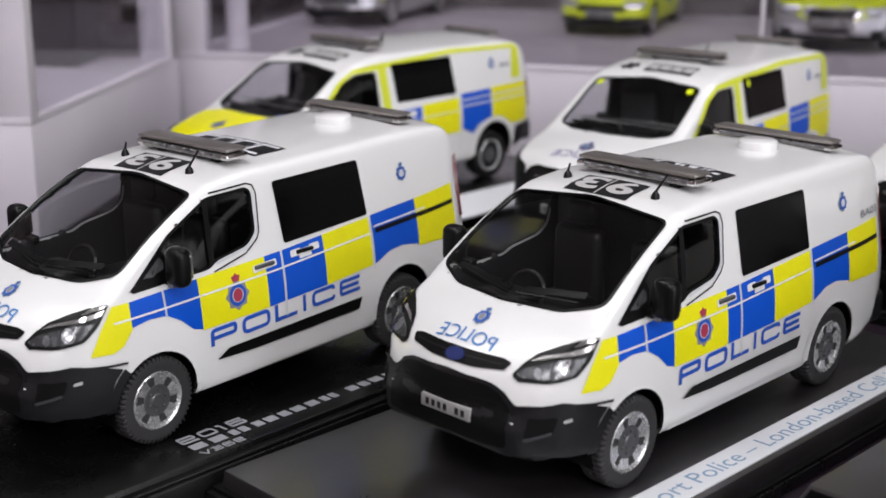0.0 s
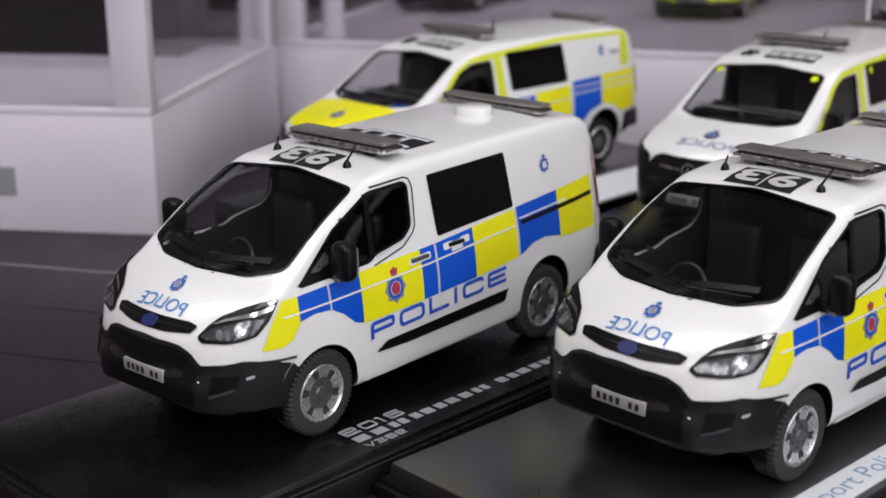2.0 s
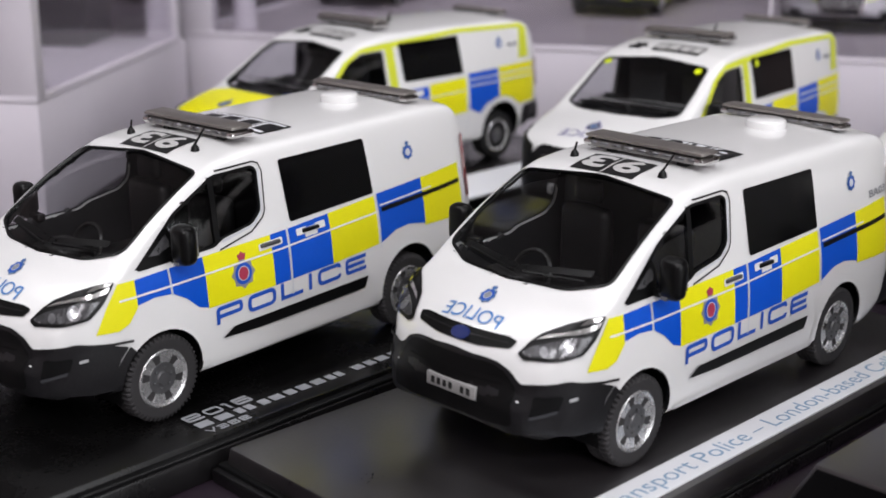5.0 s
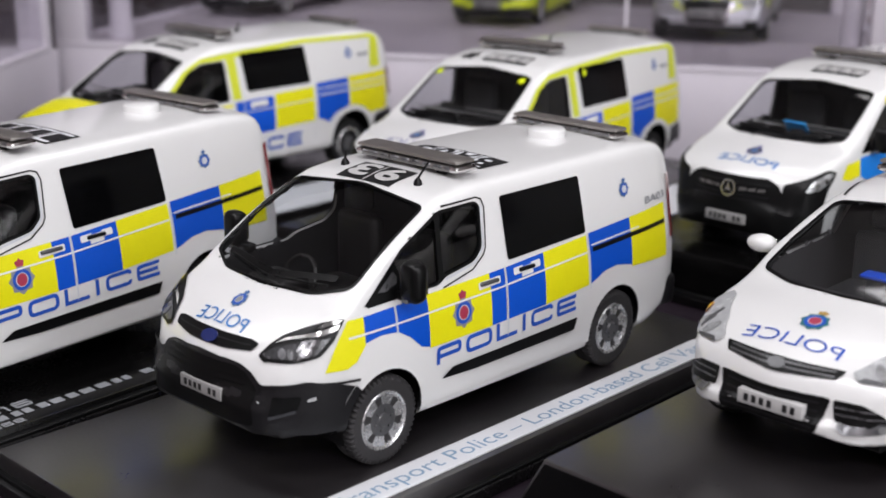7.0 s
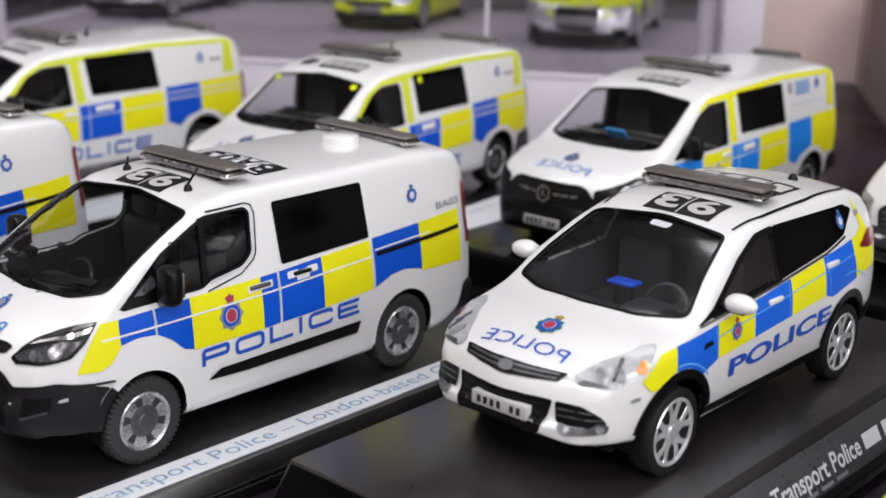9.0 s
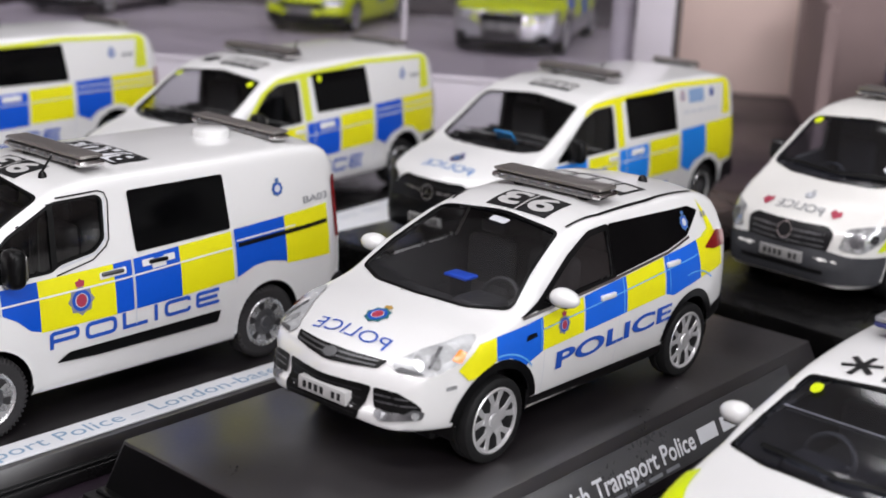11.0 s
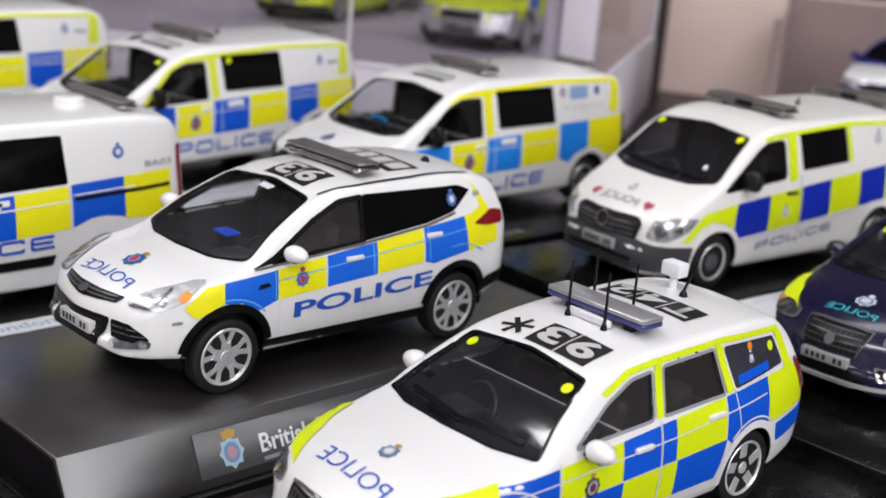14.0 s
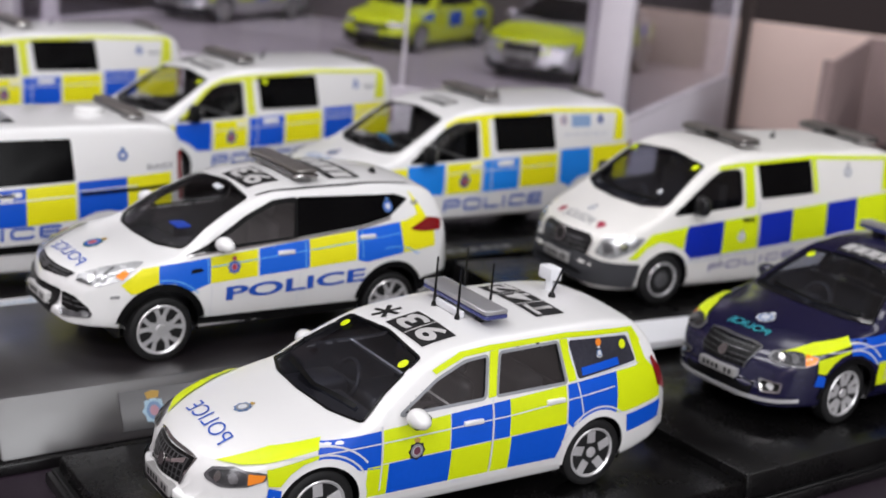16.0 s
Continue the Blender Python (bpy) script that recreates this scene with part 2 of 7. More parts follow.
def rounded(poly, r, n=4):
    """A polygon with its corners rounded."""
    out = []
    pts = [Vector((*p, 0)) for p in poly]
    for i, p in enumerate(pts):
        a, b = pts[i - 1] - p, pts[(i + 1) % len(pts)] - p
        k = min(r, a.length * 0.45, b.length * 0.45)
        s, e = p + a.normalized() * k, p + b.normalized() * k
        for j in range(n + 1):
            t = j / n
            q = s * (1 - t) ** 2 + p * 2 * t * (1 - t) + e * t * t
            out.append((q.x, q.y))
    return out


def disc(cx, cy, r, n=20, ry=None):
    return [(cx + r * math.cos(2 * math.pi * i / n), cy + (ry or r) * math.sin(2 * math.pi * i / n)) for i in range(n)]


def star(cx, cy, r, r2, n=8):
    return [(cx + (r if i % 2 == 0 else r2) * math.sin(math.pi * i / n), cy + (r if i % 2 == 0 else r2) * math.cos(math.pi * i / n)) for i in range(2 * n)]


def inside(poly, x, y):
    hit = False
    for (x0, y0), (x1, y1) in zip(poly, poly[1:] + poly[:1]):
        if (y0 > y) != (y1 > y) and x < (x1 - x0) * (y - y0) / (y1 - y0) + x0:
            hit = not hit
    return hit


def nearest(poly, x, y):
    best, at = 1e9, (x, y)
    for (x0, y0), (x1, y1) in zip(poly, poly[1:] + poly[:1]):
        dx, dy = x1 - x0, y1 - y0
        t = max(0, min(1, ((x - x0) * dx + (y - y0) * dy) / (dx * dx + dy * dy + 1e-12)))
        px, py = x0 + t * dx, y0 + t * dy
        d = math.hypot(px - x, py - y)
        if d < best:
            best, at = d, (px, py)
    return best, at


def grown(poly, d):
    """The polygon pushed outwards by d along its corner normals."""
    area = sum(x0 * y1 - x1 * y0 for (x0, y0), (x1, y1) in zip(poly, poly[1:] + poly[:1]))
    sg, out = (1 if area > 0 else -1), []
    for i, p in enumerate(poly):
        a, b = poly[i - 1], poly[(i + 1) % len(poly)]
        t = Vector((b[0] - a[0], b[1] - a[1]))
        t = t.normalized() if t.length > 1e-9 else Vector((1, 0))
        out.append((p[0] + sg * d * t.y, p[1] - sg * d * t.x))
    return out


def smooth_curve(pts):
    """Monotone cubic through (at, value) pairs."""
    xs, ys = np.array([p[0] for p in pts], float), np.array([p[1] for p in pts], float)
    h, d = np.diff(xs), np.diff(ys) / np.diff(xs)
    m = np.zeros(len(xs))
    for i in range(1, len(xs) - 1):
        if d[i - 1] * d[i] > 0:
            w1, w2 = 2 * h[i] + h[i - 1], h[i] + 2 * h[i - 1]
            m[i] = (w1 + w2) / (w1 / d[i - 1] + w2 / d[i])
    m[0], m[-1] = d[0], d[-1]

    def f(x):
        x = np.clip(x, xs[0], xs[-1])
        i = np.clip(np.searchsorted(xs, x) - 1, 0, len(h) - 1)
        t = (x - xs[i]) / h[i]
        return ys[i] * (2 * t**3 - 3 * t**2 + 1) + h[i] * m[i] * (t**3 - 2 * t**2 + t) + ys[i + 1] * (3 * t**2 - 2 * t**3) + h[i] * m[i + 1] * (t**3 - t**2)

    return f


VIEWS = {"side": (Vector((-1, 0, 0)), Vector((0, 1, 0)), Vector((0, 0, 1))),
         "far": (Vector((1, 0, 0)), Vector((0, 1, 0)), Vector((0, 0, 1))),
         "top": (Vector((0, 0, -1)), Vector((1, 0, 0)), Vector((0, 1, 0))),
         "front": (Vector((0, 1, 0)), Vector((1, 0, 0)), Vector((0, 0, 1))),
         "corner": (Vector((-1, 1, 0)).normalized(), Vector((1, 1, 0)).normalized(), Vector((0, 0, 1))),
         "farcorner": (Vector((1, 1, 0)).normalized(), Vector((-1, 1, 0)).normalized(), Vector((0, 0, 1)))}


class Shell:
    """A vehicle's skin, lofted from its side profile, plan and tumblehome."""

    def __init__(self, top, bottom, plan, tumble, sweep=0.25, crown=0.05, soften=6, around=80, step=0.05, sweep_to=0.0):
        self.sweep_to = sweep_to
        self.top, self.bottom, self.plan, self.tumble = (smooth_curve(c) for c in (top, bottom, plan, tumble))
        self.y0, self.y1, self.sweep, self.crown, self.soften, self.around = top[0][0], top[-1][0], sweep, crown, soften, around
        ends = [self.y0 + 0.006 * i * i for i in range(9)]
        ys = set(round(v, 4) for v in ends + [self.y1 - 0.006 * i * i for i in range(7)])
        ys |= set(np.round(np.linspace(self.y0 + 0.42, self.y1 - 0.24, int((self.y1 - self.y0) / step)), 4))
        self.bm = bmesh.new()
        rings = []
        for y in sorted(ys):
            half = self.section(y)
            ring = [self.bm.verts.new((x, y, z)) for x, z in half] + [self.bm.verts.new((-x, y, z)) for x, z in half[-2:0:-1]]
            rings.append(ring)
        n = len(rings[0])
        for a, b in zip(rings, rings[1:]):
            for i in range(n):
                self.bm.faces.new((a[i], a[(i + 1) % n], b[(i + 1) % n], b[i]))
        for ring in (rings[0], rings[-1]):
            self.bm.faces.new(ring)
        bmesh.ops.recalc_face_normals(self.bm, faces=self.bm.faces)
        self.bm.normal_update()
        self.tree = BVHTree.FromBMesh(self.bm)

    def section(self, y):
        w, zb = float(self.plan(y)), float(self.bottom(y))
        fade = max(0.0, min(1.0, (self.sweep_to - y) / 0.5))
        sweep = self.sweep * fade
        edge = max(zb + 0.05, float(self.top(y - sweep)) - self.crown)
        zs = np.linspace(zb, edge, 40)
        side = np.stack([w * self.tumble(zs), zs], 1)
        xs = np.linspace(side[-1, 0], 0, 26)[1:]
        q = (xs / max(side[-1, 0], 1e-3)) ** 2
        roof = np.stack([xs, np.maximum(self.top(y - sweep * q) - self.crown * q, zb + 0.04)], 1)
        floor = np.stack([np.linspace(0, side[0, 0], 12)[:-1], np.full(11, zb)], 1)
        line = np.concatenate([floor, side, roof])
        d = np.r_[0, np.cumsum(np.hypot(*np.diff(line, axis=0).T))]
        s = np.linspace(0, d[-1], self.around)
        line = np.stack([np.interp(s, d, line[:, 0]), np.interp(s, d, line[:, 1])], 1)
        for _ in range(self.soften):
            line[1:-1] = 0.25 * line[:-2] + 0.5 * line[1:-1] + 0.25 * line[2:]
        line[0, 0] = line[-1, 0] = 0
        return line

    def hit(self, view, a, b, lift=0.0):
        d, u, v = VIEWS[view]
        o = u * a + v * b - d * 9
        if view == "top":
            o.z = 9
        p, nrm, _, _ = self.tree.ray_cast(o, d)
        if p is None:
            q, nrm, _, _ = self.tree.find_nearest(o + d * 8.2)
            k = (q - o).dot(d)
            p = o + d * k
        if nrm.dot(d) > 0:
            nrm = -nrm
        return p + nrm * lift

    def snap(self, view, poly, reach=0.0):
        """Move the skin's grid onto the outline of an opening, then cut it out."""
        d, u, v = VIEWS[view]
        reach = reach or (0.03 if self.around < 100 else 0.022)
        for vert in self.bm.verts:
            if vert.normal.dot(d) > -0.15:
                continue
            a, b = vert.co.dot(u), vert.co.dot(v)
            off, (pa, pb) = nearest(poly, a, b)
            if off < reach:
                vert.co = self.hit(view, pa, pb)
        gone = [f for f in self.bm.faces if f.normal.dot(d) < -0.1 and inside(poly, (c := f.calc_center_median()).dot(u), c.dot(v))]
        bmesh.ops.delete(self.bm, geom=gone, context="FACES")

    def patch(self, view, poly, lift=0.006, cell=0.1, bm=None, thick=0.0):
        """A flat outline laid onto the skin."""
        if "corner" in view:
            cell, lift = min(cell, 0.045), lift + 0.004
        own = bmesh.new()
        own.faces.new([own.verts.new((a, b, 0)) for a, b in poly])
        for k in (0, 1):
            lo, hi = min(p[k] for p in poly), max(p[k] for p in poly)
            for i in range(1, int((hi - lo) / cell) + 1):
                c, nrm = Vector((0, 0, 0)), Vector((0, 0, 0))
                c[k], nrm[k] = lo + i * (hi - lo) / (int((hi - lo) / cell) + 1), 1
                bmesh.ops.bisect_plane(own, geom=own.verts[:] + own.edges[:] + own.faces[:], plane_co=c, plane_no=nrm)
        return self.lay(view, own, lift, bm, thick)

    def lay(self, view, own, lift=0.006, bm=None, thick=0.0):
        d = VIEWS[view][0]
        for v in own.verts:
            v.co = self.hit(view, v.co.x, v.co.y, lift + v.co.z)
        own.normal_update()
        for f in own.faces:
            if f.normal.dot(d) > 0:
                f.normal_flip()
        if thick:
            r = bmesh.ops.extrude_face_region(own, geom=own.faces[:])
            nrm = {v: v.normal.copy() for v in own.verts}
            for v in [g for g in r["geom"] if isinstance(g, bmesh.types.BMVert)]:
                v.co -= d * thick
            bmesh.ops.recalc_face_normals(own, faces=own.faces)
        if bm is None:
            return own
        me = bpy.data.meshes.new("t")
        own.to_mesh(me)
        own.free()
        bm.from_mesh(me)
        bpy.data.meshes.remove(me)
        return bm

    def band(self, view, poly, inner, outer, lift=0.008):
        """A strip along an outline: inner and outer are how far it reaches each way."""
        a, b = grown(poly, -inner), grown(poly, outer)
        bm = bmesh.new()
        va = [bm.verts.new(self.hit(view, *p, lift)) for p in a]
        vb = [bm.verts.new(self.hit(view, *p, lift)) for p in b]
        n = len(va)
        for i in range(n):
            bm.faces.new((va[i], va[(i + 1) % n], vb[(i + 1) % n], vb[i]))
        d = VIEWS[view][0]
        bm.normal_update()
        for f in bm.faces:
            if f.normal.dot(d) > 0:
                f.normal_flip()
        return bm

    def take(self, test):
        """Cut the faces that pass a test out of the skin, as a mesh of their own."""
        own = self.bm.copy()
        bmesh.ops.delete(own, geom=[f for f in own.faces if not test(f.calc_center_median())], context="FACES")
        bmesh.ops.delete(self.bm, geom=[f for f in self.bm.faces if test(f.calc_center_median())], context="FACES")
        return own

    def skin(self):
        return self.bm.copy()

    def lining(self, depth=0.03):
        bm = self.bm.copy()
        bm.normal_update()
        for v in bm.verts:
            v.co -= v.normal * depth
        bmesh.ops.reverse_faces(bm, faces=bm.faces)
        return bm




def letters(text, bold=0.0):
    """Flat outline of a line of writing: starts at x 0, stands on y 0, capitals one high. Returns a bmesh and its width."""
    cu = bpy.data.curves.new("t", "FONT")
    cu.body, cu.size, cu.offset, cu.resolution_u = text, 1.0, bold, 5
    ob = new("t", cu)
    dg = bpy.context.evaluated_depsgraph_get()
    me = bpy.data.meshes.new_from_object(ob.evaluated_get(dg))
    bm = bmesh.new()
    bm.from_mesh(me)
    bpy.data.objects.remove(ob)
    bpy.data.curves.remove(cu)
    bpy.data.meshes.remove(me)
    x0, x1 = min(v.co.x for v in bm.verts), max(v.co.x for v in bm.verts)
    y1 = max(v.co.y for v in bm.verts)
    for v in bm.verts:
        v.co = Vector(((v.co.x - x0) / y1, v.co.y / y1, 0))
    return bm, (x1 - x0) / y1


def writing(text, origin, along, up, bold=0.02):
    """Writing that fills the box spanned by two edge vectors from its lower left corner."""
    bm, w = letters(text, bold)
    for v in bm.verts:
        a, b = v.co.x / w, v.co.y
        v.co = Vector((origin[0] + a * along[0] + b * up[0], origin[1] + a * along[1] + b * up[1], 0))
    return bm


# strokes of wide square capitals: paths on a grid one high, each letter with its width
STROKES = {"P": (1.55, [[(0, 0), (0, 1), (1, 1), (1, 0.42), (0, 0.42)]], 0), "O": (1.75, [[(0, 0), (0, 1), (1, 1), (1, 0)]], 1),
           "L": (1.4, [[(0, 1), (0, 0), (1, 0)]], 0), "I": (0.2, [[(0.5, 0), (0.5, 1)]], 0),
           "C": (1.6, [[(1, 0.74), (1, 1), (0, 1), (0, 0), (1, 0), (1, 0.26)]], 0),
           "E": (1.45, [[(1, 1), (0, 1), (0, 0), (1, 0)], [(0, 0.5), (0.92, 0.5)]], 0), "2": (1.5, [[(0, 0.75), (0, 1), (1, 1), (1, 0.5), (0, 0.5), (0, 0), (1, 0)]], 0),
           "0": (1.5, [[(0, 0), (0, 1), (1, 1), (1, 0)]], 1), "1": (0.4, [[(0, 0.95), (0.5, 1), (0.5, 0)]], 0),
           "6": (1.5, [[(1, 1), (0, 1), (0, 0), (1, 0), (1, 0.55), (0, 0.55)]], 0), "3": (1.5, [[(0, 1), (1, 1), (1, 0), (0, 0)], [(0.2, 0.52), (1, 0.52)]], 0),
           "V": (1.5, [[(0, 1), (0.5, 0), (1, 1)]], 0)}


def square_writing(text, origin, along, up, thick=0.225, gap=0.36):
    """Wide square capitals that fill the box spanned by two edge vectors."""
    bm, at = bmesh.new(), 0.0
    total = sum(STROKES[c][0] + thick for c in text) + gap * (len(text) - 1)
    for c in text:
        wide, paths, closed = STROKES[c]
        for path in paths:
            pts = [Vector((at + thick / 2 + x * wide, thick / 2 + y * (1 - thick))) for x, y in path]
            n = len(pts)
            fine = []
            for i, p in enumerate(pts):
                if (i in (0, n - 1) and not closed) or c in "LV":
                    fine.append(p)
                    continue
                a, b = pts[i - 1] - p, pts[(i + 1) % n] - p
                k = min(0.30 if c in "OC0" else 0.16, 0.45 * a.length if 0 < i - 1 else 0.9 * a.length, 0.9 * b.length)
                for j in range(5):
                    t = j / 4
                    fine.append((p + a.normalized() * k) * (1 - t) ** 2 + p * 2 * t * (1 - t) + (p + b.normalized() * k) * t * t)
            rows, m = [], len(fine)
            for i, p in enumerate(fine):
                q0 = fine[i - 1] if i or closed else p
                q1 = fine[(i + 1) % m] if i < m - 1 or closed else p
                d0, d1 = (p - q0), (q1 - p)
                d0 = d0.normalized() if d0.length > 1e-6 else d1.normalized()
                d1 = d1.normalized() if d1.length > 1e-6 else d0
                d = (d0 + d1).normalized()
                side = Vector((-d.y, d.x)) * (thick / 2 / max(0.5, d.dot(d1)))
                ends = -d * thick / 2 if i == 0 and not closed and c != "C" else d * thick / 2 if i == m - 1 and not closed and c not in "P6C" else Vector((0, 0))
                rows.append([bm.verts.new((*((p + ends + k * side) * 1.0), 0)) for k in (-1, 1)])
            for i in range(m if closed else m - 1):
                a, b = rows[i], rows[(i + 1) % m]
                bm.faces.new((a[0], a[1], b[1], b[0]))
        at += wide + thick + gap
    for v in bm.verts:
        a, b = v.co.x / total, v.co.y
        v.co = Vector((origin[0] + a * along[0] + b * up[0], origin[1] + a * along[1] + b * up[1], 0))
    return bm


# ---------------------------------------------------------------- vehicle parts
WHEELS = {}


def spoke(bm, ang, r0, r1, w0, w1, h0, h1, depth=0.035, skew=0.0):
    """A tapered bar from the hub towards the rim, lying in the wheel's face."""
    c, s = math.cos(ang), math.sin(ang)
    c2, s2 = math.cos(ang + skew), math.sin(ang + skew)
    tops, bots = [], []
    for r, w, h, (cc, ss) in ((r0, w0, h0, (c, s)), (r1, w1, h1, (c2, s2))):
        for k in (-1, 1):
            y, z = r * cc - k * w / 2 * ss, r * ss + k * w / 2 * cc
            tops.append(bm.verts.new((h, y, z)))
            bots.append(bm.verts.new((h - depth, r * cc - k * w * 0.72 * ss, r * ss + k * w * 0.72 * cc)))
    a, b, d, e = tops
    a2, b2, d2, e2 = bots
    for f in ((a, b, e, d), (a, d, d2, a2), (b, b2, e2, e), (d, e, e2, d2), (a, a2, b2, b)):
        bm.faces.new(f)


def wheel_meshes(style, r, width):
    key = (style, r, width)
    if key in WHEELS:
        return WHEELS[key]
    h, rr = width / 2, r * {"steel": 0.66, "six": 0.66, "double": 0.765, "five": 0.74, "vee": 0.74}[style]
    n = 150 if style == "six" else 96
    prof = [(rr * 0.97, -h), (r * 0.90, -h), (r * 0.985, -h * 0.86), (r, -h * 0.6), (r, -h * 0.2), (r * 0.97, -h * 0.16), (r * 0.97, h * 0.16), (r, h * 0.2),
            (r, h * 0.6), (r * 0.985, h * 0.86), (r * 0.93, h * 0.98), (r * 0.84, h), (rr * 1.02, h * 0.96), (rr * 0.98, h * 0.8)]
    tyre = lathe(prof, n)
    bite, every = (0.935, 3) if style == "six" else (0.982, 2)
    tyre.verts.ensure_lookup_table()
    for k, (pr, ph) in enumerate(prof):
        for i in range(n):
            if abs(ph) > h * (0.19 if style == "six" else 0.5) and pr > r * 0.92 and i % every == (1 if ph > 0 else 0):
                v = tyre.verts[k * n + i]
                v.co.y, v.co.z = v.co.y * bite, v.co.z * bite
    drum = lathe([(0.02, -h * 0.7), (rr * 0.98, -h * 0.7), (rr * 0.98, h * 0.2), (rr * 0.9, h * 0.05), (0.02, h * 0.05)], 32)
    rim = lathe([(rr * 1.0, h * 0.4), (rr * 1.01, h * 0.93), (rr * 0.97, h * 1.0), (rr * 0.90, h * 0.92), (rr * 0.88, h * 0.3)], 48)
    if style == "six":
        lathe([(rr * 0.95, h * 0.6), (rr * 0.93, h * 0.88), (rr * 0.85, h * 0.84), (rr * 0.83, h * 0.5)], 48, bm=rim)
        rim.faces.ensure_lookup_table()
        for f in [f for f in rim.faces if len(f.verts) > 8]:
            rim.faces.remove(f)
    if style == "steel":
        lathe([(rr * 0.89, h * 0.55), (rr * 0.80, h * 0.68), (rr * 0.55, h * 0.8), (rr * 0.42, h * 0.66), (0.01, h * 0.66)], 36, bm=rim)
        cap = lathe([(rr * 0.52, h * 0.62), (rr * 0.48, h * 0.83), (rr * 0.26, h * 0.86), (rr * 0.22, h * 0.93), (0.005, h * 0.93)], 24)
    else:
        count = {"six": 6, "double": 5, "five": 5, "vee": 5}[style]
        for i in range(count):
            a = 2 * math.pi * (i + 0.25) / count
            if style == "six":
                spoke(rim, a, rr * 0.50, rr * 0.87, rr * 0.36, rr * 0.58, h * 0.80, h * 0.86, 0.06)
            elif style == "double":
                spoke(rim, a, rr * 0.12, rr * 0.55, rr * 0.42, rr * 0.36, h * 0.80, h * 0.82)
                spoke(rim, a - 0.06, rr * 0.40, rr * 0.95, rr * 0.16, rr * 0.19, h * 0.83, h * 0.88, skew=-0.24)
                first = len(rim.verts)
                lathe([(rr * 0.23, h * 0.86), (rr * 0.20, h * 0.82), (rr * 0.15, h * 0.60), (rr * 0.08, h * 0.50), (0.003, h * 0.48)], 14, bm=rim)
                rim.verts.ensure_lookup_table()
                for v in rim.verts[first:]:
                    v.co.y, v.co.z = v.co.y + rr * 0.68 * math.cos(a), v.co.z + rr * 0.68 * math.sin(a)
                for f in [f for f in rim.faces if len(f.verts) == 14 and f.calc_center_median().x > h * 0.7]:
                    rim.faces.remove(f)
                spoke(rim, a + 0.06, rr * 0.40, rr * 0.95, rr * 0.16, rr * 0.19, h * 0.83, h * 0.88, skew=0.24)
            elif style == "five":
                spoke(rim, a, rr * 0.12, rr * 0.94, rr * 0.40, rr * 0.34, h * 0.76, h * 0.88, skew=0.10)
            elif style == "vee":
                spoke(rim, a - 0.05, rr * 0.12, rr * 0.93, rr * 0.24, rr * 0.30, h * 0.78, h * 0.86, skew=-0.22)
                spoke(rim, a + 0.05, rr * 0.12, rr * 0.93, rr * 0.24, rr * 0.30, h * 0.78, h * 0.86, skew=0.22)
        if style == "six":
            cap = lathe([(rr * 0.57, h * 0.3), (rr * 0.55, h * 0.82), (rr * 0.48, h * 0.86), (rr * 0.40, h * 0.80), (rr * 0.25, h * 0.86), (rr * 0.21, h * 0.96), (0.005, h * 0.97)], 36)
            for i in range(6):
                a = 2 * math.pi * (i + 0.25) / 6
                lathe([(rr * 0.05, h * 0.83), (rr * 0.05, h * 0.93), (rr * 0.035, h * 0.95), (0.002, h * 0.95)], 8, bm=cap)
                cap.verts.ensure_lookup_table()
                for v in cap.verts[-32:]:
                    v.co.y += rr * 0.36 * math.cos(a)
                    v.co.z += rr * 0.36 * math.sin(a)
        else:
            cap = lathe([(rr * 0.24, h * 0.7), (rr * 0.2, h * 0.9), (0.005, h * 0.93)], 20)
    bmesh.ops.recalc_face_normals(rim, faces=rim.faces)
    WHEELS[key] = [tyre, drum, rim, cap]
    return WHEELS[key]


def add_wheels(car, style, r, width, track, base, front_y=0.0, drop=(0.0, 0.0)):
    """Four wheels, each with its tyre, rim and cap. track: x of the outer face; drop: how far each axle hangs."""
    tyre, drum, rim, cap = wheel_meshes(style, r, width)
    rimmat = SATINALLOY if style == "six" else ALLOY
    first = None
    for y, low in zip((front_y, front_y + base), drop):
        for s in (1, -1):
            m = place(s * (track - width / 2), y, r - low, 0 if s > 0 else 180)
            if first is None:
                hub = part("wheel", drum.copy(), BLACK, car)
                hub.matrix_basis = m
                t = part("tyre", tyre.copy(), RUBBER if style == "six" else DARKRUBBER, hub, "black treaded rubber tyre")
                q = part("rim", rim.copy(), rimmat, hub, "silver alloy rim" if style != "steel" else "grey steel rim", smooth=(style == "steel"))
                c = part("hub_cap", cap.copy(), DARKALLOY if style in ("six", "steel") else rimmat, hub)
                first = (hub, t, q, c)
            else:
                hub = again(first[0], "wheel", m, car)
                for o, nm in zip(first[1:], ("tyre", "rim", "hub_cap")):
                    again(o, nm, Matrix.Identity(4), hub)


